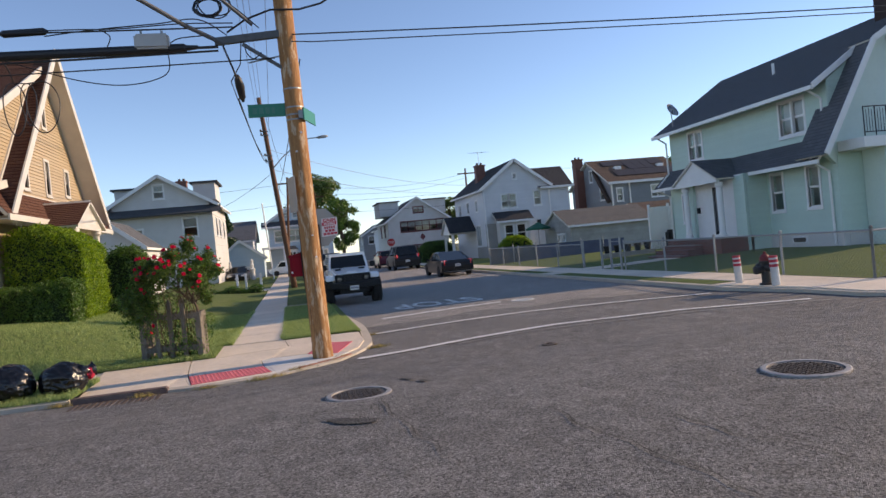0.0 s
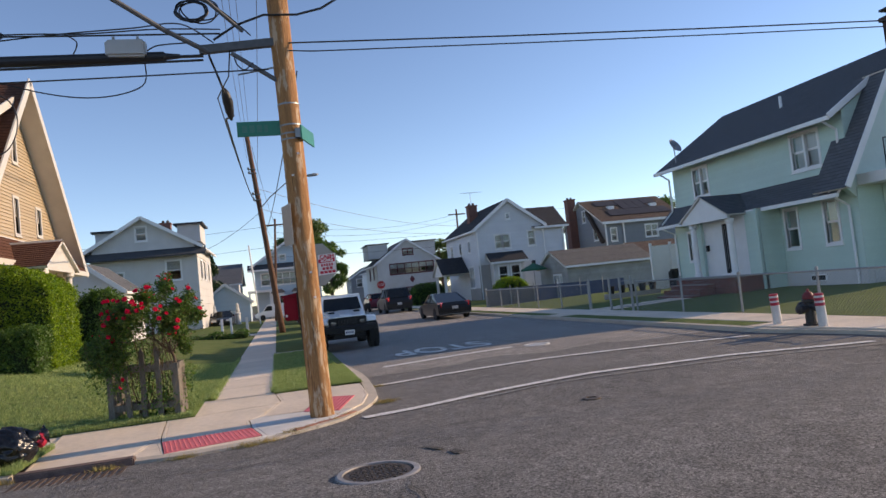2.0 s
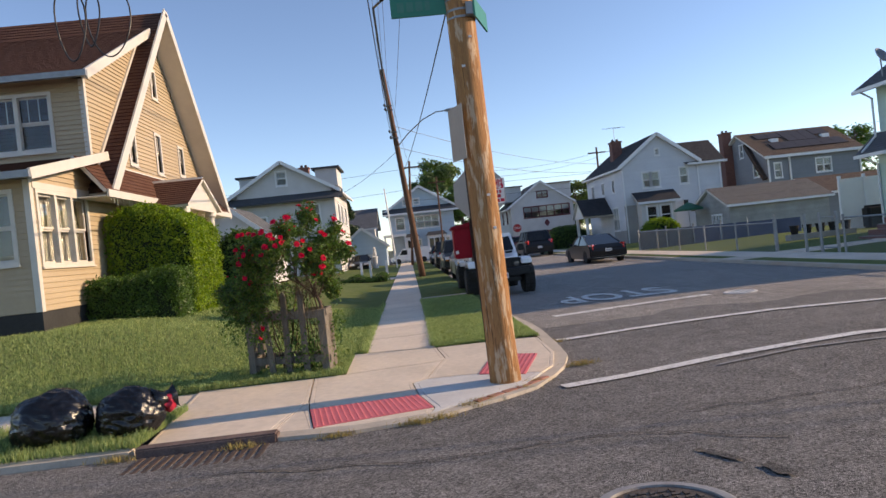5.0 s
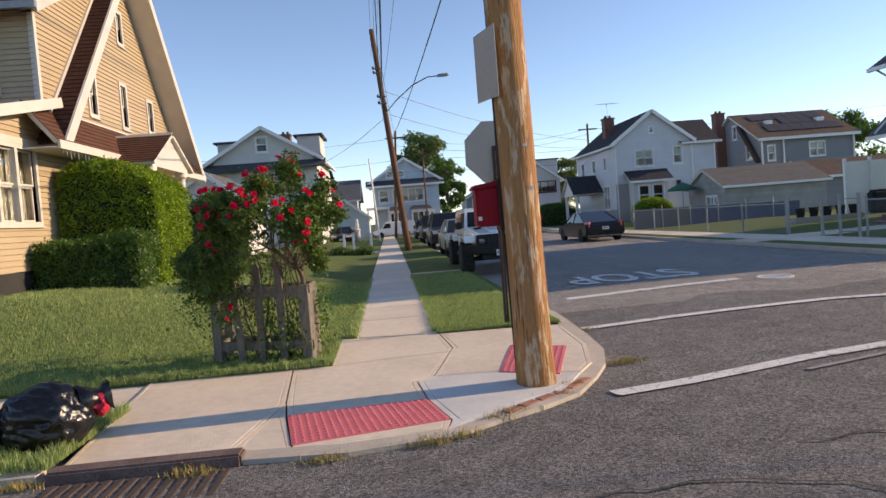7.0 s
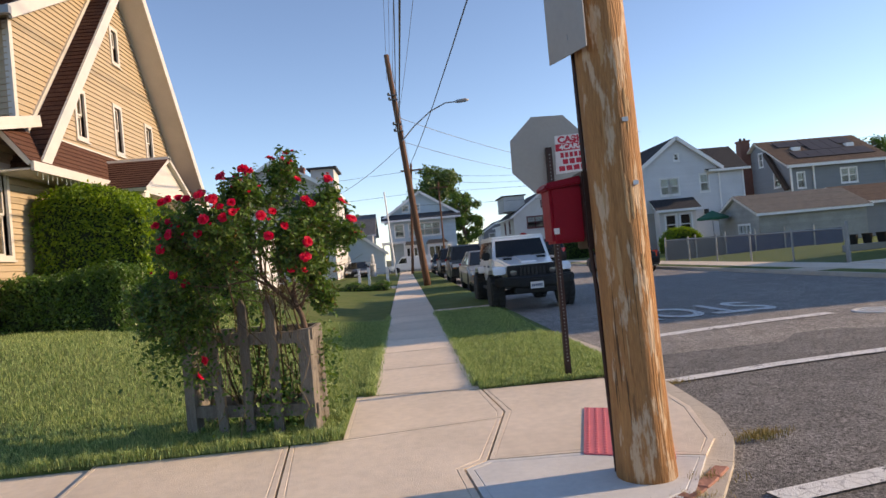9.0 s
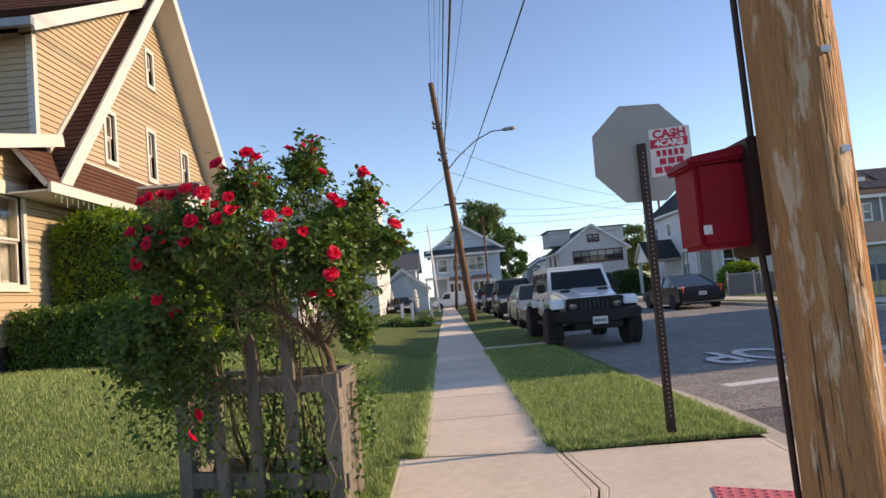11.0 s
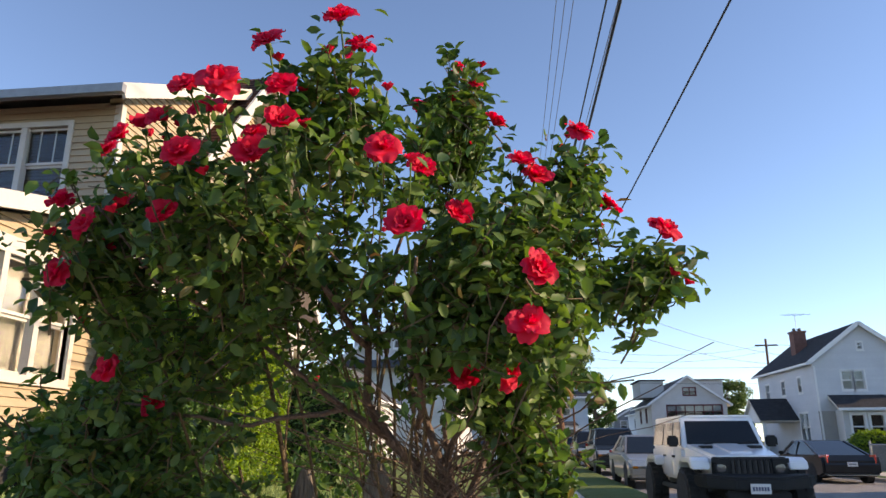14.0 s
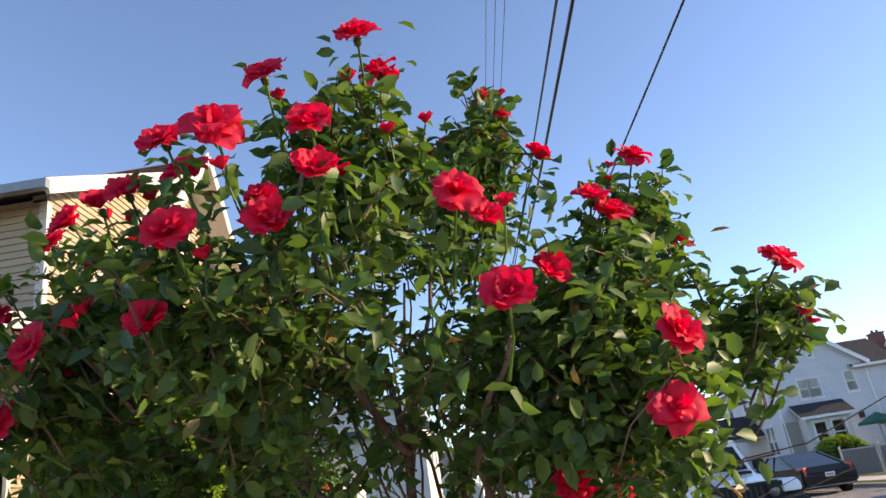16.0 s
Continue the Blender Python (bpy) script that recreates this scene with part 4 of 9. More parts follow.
# dormer cheek
def ck_l(v):
    return 8.4 if v < 6.22 else 8.4 + (v - 6.22) / 0.52
def ck_r(v):
    return 8.25 + (v - 3.62) / 1.152
wall_c = part("wall", slab(east(CK), ck_l, ck_r, [3.85, 6.22, 8.2], [], 0.2), SIDING_TAN, tan)
siding(wall_c, east(CK), ck_l, ck_r, 3.95, 8.2, 0.105, [], SIDING_TAN, single=True)
wall(tan, north(17.6), 7.75, 18, 0.45, 3.7, SIDING_TAN)
wall(tan, west(-18), -17.6, -5.8, 0.45, 3.7, SIDING_TAN)
wall(tan, east(-17.8), 8.4, 17.6, 3.7, 6.0, SIDING_TAN)
# foundation
bm = bmesh.new()
bx(bm, -18.02, E0 + 0.012, S0 - 0.012, S0 + 0.2, 0.3, 1.12)
bx(bm, E0 - 0.2, E0 + 0.012, S0 + 0.2, 17.6, 0.3, 1.12)
part("foundation", bm, DARK_BASE, tan)
# corner boards
for p, q, s in (((E0 + 0.01, S0 - 0.01, 1.12), (E0 + 0.01, S0 - 0.01, 3.6), 0.1), ((CK + 0.01, S1 - 0.005, 4.2), (CK + 0.01, S1 - 0.005, 6.1), 0.09)):
    bm = bmesh.new()
    bx(bm, p[0] - s, p[0] + 0.02, p[1] - 0.02, p[1] + s, p[2], q[2])
    part("corner_board", bm, TRIM, tan)
ang = math.atan(1.152)
cs, sn = math.cos(ang), math.sin(ang)
roof(tan, Plane((0, 8.12, 3.5), (1, 0, 0), (0, cs, sn)), const(-18.3), const(-7.15), 7.42, ROOF_BROWN, thick=0.1)
roof(tan, Plane((0, 17.92, 3.46), (-1, 0, 0), (0, -cs, sn)), const(7.15), const(18.3), 7.42, ROOF_BROWN, thick=0.1)
da = math.atan(0.52)
roof(tan, Plane((0, 7.93, 6.14), (1, 0, 0), (0, math.cos(da), math.sin(da))), const(-18.3), const(-7.40), 5.05, ROOF_BROWN, thick=0.1)
sa = math.atan(0.225)
roof(tan, Plane((0, 5.32, 3.68), (1, 0, 0), (0, math.cos(sa), math.sin(sa))), const(-18.2), const(-7.45), 3.15, ROOF_BROWN, thick=0.1)
roof(tan, Plane((-7.08, 0, 3.48), (0, 1, 0), (-0.62, 0, 0.785)), const(7.6), const(17.8), 1.02, ROOF_BROWN, thick=0.08, name="pent_roof")
# rakes, fascias, gutters
beam(tan, (-7.14, 8.05, 3.40), (-7.14, 13.02, 9.12), 0.045, 0.24, TRIM, "rake_board")
beam(tan, (-7.14, 18.0, 3.36), (-7.14, 13.02, 9.10), 0.045, 0.24, TRIM, "rake_board")
beam(tan, (-7.39, 7.9, 6.06), (-7.39, 12.3, 8.34), 0.05, 0.22, TRIM, "rake_board")
beam(tan, (-7.44, 5.3, 3.62), (-7.44, 8.7, 4.39), 0.05, 0.2, TRIM, "rake_board")
beam(tan, (-7.07, 7.6, 3.42), (-7.07, 17.8, 3.42), 0.05, 0.16, TRIM, "fascia")
beam(tan, (-18.2, 7.88, 6.08), (-7.36, 7.88, 6.08), 0.1, 0.13, GALV, "gutter")
beam(tan, (-18.2, 5.27, 3.62), (-7.42, 5.27, 3.62), 0.1, 0.13, GALV, "gutter")
beam(tan, (CK + 0.03, 8.42, 3.9), (CK + 0.03, 12.3, 8.36), 0.06, 0.12, TRIM, "trim_board")
beam(tan, (E0 + 0.03, 9.3, 4.24), (E0 + 0.03, 17.0, 4.24), 0.04, 0.14, TRIM, "trim_board")
beam(tan, (E0 + 0.03, 5.85, 3.50), (E0 + 0.03, 8.4, 3.50), 0.04, 0.12, TRIM, "trim_board")
bm = bmesh.new()
prism(bm, [(-7.12, 7.6, 3.36), (-7.75, 7.6, 3.36), (-7.75, 17.8, 3.36), (-7.12, 17.8, 3.36)], (0, 0, 0.03))
part("soffit", bm, TRIM, tan)
beam(tan, (-9.0, 17.75, 5.7), (-9.0, 18.6, 6.2), 2.0, 0.1, TRIM, "rear_dormer_eave")
# portico
bm = bmesh.new()
prism(bm, [(-6.3, 10.25, 3.18), (-6.3, 13.0, 3.18), (-6.3, 13.0, 3.3), (-6.3, 12.3, 3.64), (-6.3, 11.65, 4.0), (-6.3, 11.0, 3.64), (-6.3, 10.25, 3.3)], (-0.1, 0, 0))
part("portico_gable", bm, TRIM, tan)
pa = math.atan(0.52)
roof(tan, Plane((0, 10.1, 3.26), (1, 0, 0), (0, math.cos(pa), math.sin(pa))), const(-7.8), const(-6.2), 1.8, ROOF_BROWN, thick=0.07, name="portico_roof")
roof(tan, Plane((0, 13.2, 3.26), (-1, 0, 0), (0, -math.cos(pa), math.sin(pa))), const(6.2), const(7.8), 1.8, ROOF_BROWN, thick=0.07, name="portico_roof")
for yy in (10.45, 12.8):
    bm = bmesh.new()
    lathe(bm, [(0.14, 0.0), (0.14, 0.08), (0.1, 0.12), (0.09, 2.2), (0.1, 2.25), (0.15, 2.3), (0.15, 2.42)], "z", (-6.42, yy, 0.78), 16)
    part("column", bm, TRIM, tan, smooth=False)
bm = bmesh.new()
bx(bm, -7.72, -6.2, 10.2, 13.1, 0.3, 0.78)
part("porch_step", bm, CONCRETE, tan)
bm = bmesh.new()
bx(bm, -7.86, -7.8, 11.32, 12.18, 0.9, 3.03)
door = part("door", bm, TRIM, tan, "white panelled front door")
bm = bmesh.new()
lathe(bm, [(0.03, 0), (0.03, 0.05), (0.001, 0.06)], "x", (-7.8, 11.42, 1.9), 10)
part("handle", bm, CHROME, door)
# string of small lamps under the eave
bm = bmesh.new()
for i in range(60):
    y = 7.8 + i * 0.16
    h = 0.08 + 0.14 * ((i * 7) % 5) / 5
    tube(bm, [(-7.1, y, 3.36), (-7.1, y, 3.36 - h)], 0.006, 4)
part("string_lights", bm, LETTER_PALE, tan, kind="stuff")

# mint house across the street
mint = thing("house", 22, 14, 0.2, "mint green clapboard house with grey gambrel roof", "house")
MX = 18.2
mh = [(-12.05, -11.45, 1.7, 3.08), (-10.15, -9.58, 1.72, 3.16), (-18.3, -17.95, 1.6, 2.85)]
wf = part("wall", slab(west(MX), const(-19.3), const(-8.7), [0.1, 3.45], mh, 0.2), SIDING_MINT, mint)
siding(wf, west(MX), const(-19.3), const(-8.7), 0.78, 3.42, 0.115, [(a - 0.1, b + 0.1, c - 0.1, d + 0.1) for a, b, c, d in mh], SIDING_MINT)
for h in mh:
    window(mint, west(MX), *h, blind=0.5, casing=0.09)
m2 = [(-11.45, -10.2, 4.5, 5.72), (-17.6, -16.6, 4.45, 5.66)]
w2 = part("wall", slab(west(18.35), const(-19.2), const(-9.05), [3.4, 6.05], m2, 0.2), SIDING_MINT, mint)
siding(w2, west(18.35), const(-19.2), const(-9.05), 3.95, 6.0, 0.115, [(a - 0.1, b + 0.1, c - 0.1, d + 0.1) for a, b, c, d in m2], SIDING_MINT)
for h in m2:
    window(mint, west(18.35), *h, blind=0.45, lite=2, casing=0.1, cover=CURTAIN)
bm = bmesh.new()
bx(bm, 18.16, 18.4, 8.65, 19.3, -0.1, 0.76)
bx(bm, 18.4, 26, 8.62, 8.8, -0.1, 0.76)
part("foundation", bm, STUCCO, mint)
bm = bmesh.new()
bx(bm, 18.12, 18.2, 10.35, 11.1, 0.42, 0.66)
v = part("basement_window", bm, TRIM_COOL, mint)
bm = bmesh.new()
bx(bm, 18.10, 18.12, 10.42, 11.03, 0.46, 0.62)
part("pane", bm, BLACK_PLASTIC, v)
# gable wall
def mg_l(v):
    return MX if v < 3.5 else (17.75 + (v - 3.5) * 0.613 if v < 7.2 else 20.0 + (v - 7.2) * 1.75)
def mg_r(v):
    return 26 if v < 3.5 else (26 - (v - 3.5) * 0.613 if v < 7.2 else 23.7 - (v - 7.2) * 1.5)
gh = [(20.75, 21.2, 6.5, 7.35), (21.05, 21.85, 1.75, 3.1)]
wg = part("wall", slab(south(8.7), mg_l, mg_r, [0.1, 3.5, 7.2, 8.3], gh, 0.2), MINT_PLAIN, mint)
siding(wg, south(8.7), const(MX), const(26), 0.78, 3.45, 0.115, [(a - 0.1, b + 0.1, c - 0.1, d + 0.1) for a, b, c, d in gh], SIDING_MINT)
for h in gh:
    window(mint, south(8.7), *h, blind=0.5, casing=0.09)
def mc_l(v):
    return 18.35 if v < 6.1 else 18.35 + (v - 6.1) / 0.65
def mc_r(v):
    return 17.4 + (v - 3.6) / 1.63
wc = part("wall", slab(south(9.05), mc_l, lambda v: max(mc_l(v), mc_r(v)), [4.9, 6.1, 7.1], [], 0.15), SIDING_MINT, mint)
siding(wc, south(9.05), mc_l, lambda v: max(mc_l(v), mc_r(v)), 4.95, 7.1, 0.115, [], SIDING_MINT)
wall(mint, north(19.3), -26, -MX, 0.1, 3.5, SIDING_MINT)
wall(mint, north(19.25), -25, -18.35, 3.5, 6.0, SIDING_MINT)
wall(mint, east(26), 8.7, 19.3, 0.1, 3.5, SIDING_MINT)
ma = math.atan(1.63)
roof(mint, Plane((17.28, 0, 3.42), (0, -1, 0), (math.cos(ma), 0, math.sin(ma))), const(-9.6), const(-8.12), 4.5, ROOF_GREY, thick=0.08)
roof(mint, Plane((26.3, 0, 3.42), (0, 1, 0), (-math.cos(ma), 0, math.sin(ma))), const(8.12), const(19.7), 4.5, ROOF_GREY, thick=0.08)
mu = math.atan(0.645)
roof(mint, Plane((17.72, 0, 5.92), (0, -1, 0), (math.cos(mu), 0, math.sin(mu))), const(-19.7), const(-8.95), 4.9, ROOF_GREY, thick=0.1)
mv = math.atan(0.57)
roof(mint, Plane((19.55, 0, 7.22), (0, -1, 0), (math.cos(mv), 0, math.sin(mv))), const(-9.2), const(-8.12), 2.66, ROOF_GREY, thick=0.08)
roof(mint, Plane((24.1, 0, 7.22), (0, 1, 0), (-math.cos(mv), 0, math.sin(mv))), const(8.12), const(19.7), 2.66, ROOF_GREY, thick=0.08)
roof(mint, Plane((17.45, 0, 3.32), (0, -1, 0), (0.74, 0, 0.67)), const(-19.6), const(-8.75), 1.25, ROOF_GREY, thick=0.08, name="pent_roof")
beam(mint, (17.27, 8.1, 3.42), (19.56, 8.1, 7.2), 0.05, 0.2, TRIM_COOL, "rake_board")
beam(mint, (19.56, 8.1, 7.2), (21.82, 8.1, 8.48), 0.05, 0.2, TRIM_COOL, "rake_board")
beam(mint, (26.3, 8.1, 3.42), (24.1, 8.1, 7.2), 0.05, 0.2, TRIM_COOL, "rake_board")
beam(mint, (24.1, 8.1, 7.2), (21.82, 8.1, 8.48), 0.05, 0.2, TRIM_COOL, "rake_board")
beam(mint, (17.7, 8.93, 5.9), (19.7, 8.93, 7.18), 0.05, 0.2, TRIM_COOL, "rake_board")
beam(mint, (17.68, 8.95, 5.84), (17.68, 19.7, 5.84), 0.12, 0.14, TRIM_COOL, "gutter")
beam(mint, (17.42, 8.7, 3.24), (17.42, 19.6, 3.24), 0.12, 0.13, TRIM_COOL, "gutter")
for pts in ([(17.72, 9.25, 5.8), (18.3, 9.3, 5.5), (18.3, 9.3, 4.2), (17.5, 9.1, 3.35)], [(17.5, 8.95, 3.2), (18.1, 9.0, 2.9), (18.12, 9.0, 0.3)],
            [(17.72, 19.3, 5.8), (18.1, 19.2, 5.5), (18.1, 19.2, 4.0), (17.5, 19.25, 3.4)], [(17.5, 19.3, 3.2), (18.1, 19.25, 2.9), (18.12, 19.25, 0.3)]):
    bm = bmesh.new()
    tube(bm, pts, 0.045, 8)
    part("downpipe", bm, TRIM_COOL, mint)
# balcony over the side wing
bm = bmesh.new()
bx(bm, 18.25, 26, 7.55, 8.68, 3.5, 3.85)
part("balcony_floor", bm, TRIM_COOL, mint)
bm = bmesh.new()
bx(bm, 19.2, 26, 7.75, 8.66, 0.0, 3.5)
wb = part("wall", bm, MINT_PLAIN, mint)
siding(wb, south(7.75), const(19.2), const(26), 0.7, 3.45, 0.115, [(20.3, 21.3, 1.55, 3.2), (19.4, 20.2, 0.1, 0.7)], SIDING_MINT)
window(mint, south(7.73), 20.4, 21.2, 1.7, 3.08, blind=0.5, casing=0.09)
for i in range(17):
    xx = 18.4 + i * 0.45
    bm = bmesh.new()
    tube(bm, [(xx, 7.65, 3.85), (xx, 7.65, 4.85)], 0.02, 6)
    for k in (1, 2, 3):
        tube(bm, [(xx + 0.11 * k, 7.65, 4.0), (xx + 0.11 * k, 7.65, 4.66 + 0.12 * math.sin(math.pi * k / 4))], 0.009, 5)
    part("baluster", bm, BLACK_PLASTIC, mint)
for zz in (4.0, 4.84):
    bm = bmesh.new()
    tube(bm, [(18.4, 7.65, zz), (26, 7.65, zz)], 0.018, 6)
    part("rail", bm, BLACK_PLASTIC, mint)
# chimney, vent, dish
bm = bmesh.new()
bx(bm, 21.3, 22.1, 9.0, 9.7, 8.0, 9.35)
bx(bm, 21.22, 22.18, 8.92, 9.78, 9.35, 9.5)
ch = part("chimney", bm, mat("soot_brick", (0.05, 0.03, 0.026), scale=6, rough=0.9, bump=0.5), mint)
bm = bmesh.new()
bx(bm, 21.4, 22.0, 9.1, 9.6, 9.5, 9.72)
bx(bm, 21.25, 22.15, 8.95, 9.75, 9.72, 9.8)
part("chimney_cap", bm, BLACK_PLASTIC, ch)
bm = bmesh.new()
tube(bm, [(20.0, 13.6, 7.2), (20.0, 13.6, 7.85)], 0.06, 10)
part("vent_pipe", bm, TRIM_COOL, mint)
# porch
hv = [(-14.55, -13.85, 0.95, 2.95)]
wv = part("wall", slab(west(17.25), const(-15.9), const(-12.3), [0.1, 3.3], hv, 0.12), TRIM_COOL, mint)
siding(wv, west(17.25), const(-13.1), const(-12.3), 0.86, 3.25, 0.115, [], SIDING_MINT)
ws = part("wall", slab(south(12.3), const(17.13), const(18.2), [0.1, 3.3], [], 0.12), SIDING_MINT, mint)
siding(ws, south(12.3), const(17.25), const(18.2), 0.86, 3.25, 0.115, [], SIDING_MINT)
wall(mint, north(15.9), -18.2, -17.13, 0.1, 3.3, SIDING_MINT, thick=0.12)
bm = bmesh.new()
bx(bm, 17.24, 17.29, 13.87, 14.53, 0.95, 2.93)
dr = part("door", bm, BLACK_PLASTIC, mint, "black barred storm door")
for i in range(5):
    bm = bmesh.new()
    bx(bm, 17.215, 17.235, 13.95 + i * 0.12, 13.97 + i * 0.12, 1.1, 2.85)
    part("bar", bm, GALV, dr)
for yy in (13.35, 15.75):
    bm = bmesh.new()
    lathe(bm, [(0.17, 0), (0.17, 0.1), (0.13, 0.14), (0.12, 2.0), (0.17, 2.06), (0.17, 2.2)], "z", (16.75, yy, 0.88), 16)
    part("column", bm, TRIM_COOL, mint)
bm = bmesh.new()
prism(bm, [(16.5, 13.1, 3.08), (16.5, 16.1, 3.08), (16.5, 16.1, 3.25), (16.5, 14.6, 4.08), (16.5, 13.1, 3.25)], (0.12, 0, 0))
part("portico_gable", bm, TRIM_COOL, mint)
pm = math.atan(0.55)
roof(mint, Plane((0, 12.95, 3.22), (1, 0, 0), (0, math.cos(pm), math.sin(pm))), const(16.4), const(18.4), 1.9, ROOF_GREY, thick=0.06, name="portico_roof")
roof(mint, Plane((0, 16.25, 3.22), (-1, 0, 0), (0, -math.cos(pm), math.sin(pm))), const(-18.4), const(-16.4), 1.9, ROOF_GREY, thick=0.06, name="portico_roof")
bm = bmesh.new()
bx(bm, 16.95, 17.05, 15.2, 15.32, 1.9, 2.15)
part("mailbox", bm, BLACK_PLASTIC, mint)
# brick porch platform
steps = thing("brick_steps", 16, 14, 0.1, "red brick porch platform with steps", "steps")
bm = bmesh.new()
bx(bm, 15.95, 17.22, 12.35, 16.2, 0.05, 0.84)
bx(bm, 15.6, 15.95, 13.6, 16.1, 0.05, 0.64)
bx(bm, 15.25, 15.6, 13.6, 16.1, 0.05, 0.45)
bx(bm, 14.9, 15.25, 13.6, 16.1, 0.05, 0.26)
part("core", bm, MORTAR, steps)
rng = random.Random(4)
def brick_face(o, du, length, z0, z1, out):
    zz = z0
    k = 0
    while zz < z1 - 0.03:
        a = -0.11 * (k % 2)
        while a < length - 0.02:
            b0, b1 = max(0, a) + 0.005, min(length, a + 0.21) - 0.005
            if b1 - b0 > 0.03:
                p, q = Vector(o) + Vector(du) * b0, Vector(o) + Vector(du) * b1
                n = Vector(out) * 0.012
                hexa(brk, [(*p.xy, zz), (*q.xy, zz), (*(q + n).xy, zz), (*(p + n).xy, zz), (*p.xy, zz + 0.06), (*q.xy, zz + 0.06), (*(q + n).xy, zz + 0.06), (*(p + n).xy, zz + 0.06)])
            a += 0.22
        zz += 0.07
        k += 1
brk = bmesh.new()
brick_face((15.95, 12.35, 0), (0, 1, 0), 3.85, 0.12, 0.84, (-1, 0, 0))
brick_face((15.95, 12.35, 0), (1, 0, 0), 1.27, 0.12, 0.84, (0, -1, 0))
for xx, zt in ((15.6, 0.64), (15.25, 0.45), (14.9, 0.26)):
    brick_face((xx, 13.6, 0), (0, 1, 0), 2.5, 0.12, zt, (-1, 0, 0))
    brick_face((xx, 13.6, 0), (1, 0, 0), 0.35, 0.12, zt, (0, -1, 0))
part("bricks", brk, mat("brick_joined", (0.20, 0.062, 0.045), (0.14, 0.045, 0.035), scale=5, rough=0.85, bump=0.4, island=0.25), steps, kind="stuff")

dish = thing("satellite_dish", 18.2, 18.6, 6.2, "grey satellite dish on the roof edge", "satellite dish")
bm = bmesh.new()
lathe(bm, [(0.001, 0.0), (0.15, 0.02), (0.28, 0.07), (0.36, 0.13), (0.36, 0.145), (0.27, 0.085), (0.001, 0.012)], "y", (0, 0, 0), 28)
bmesh.ops.transform(bm, matrix=Matrix.Translation((18.1, 18.5, 6.95)) @ Euler((radians(-30), 0, radians(25))).to_matrix().to_4x4() @ Matrix.Rotation(math.pi, 4, "Z"), verts=bm.verts)
part("reflector", bm, DISH, dish, smooth=True)
bm = bmesh.new()
tube(bm, [(18.2, 18.6, 6.15), (18.2, 18.6, 6.6), (18.1, 18.5, 6.9)], 0.025, 8)
part("mast", bm, GALV, dish)
bm = bmesh.new()
tube(bm, [(18.1, 18.5, 6.8), (17.95, 18.1, 6.75), (17.9, 18.0, 6.95)], 0.015, 6)
part("arm", bm, GALV, dish)


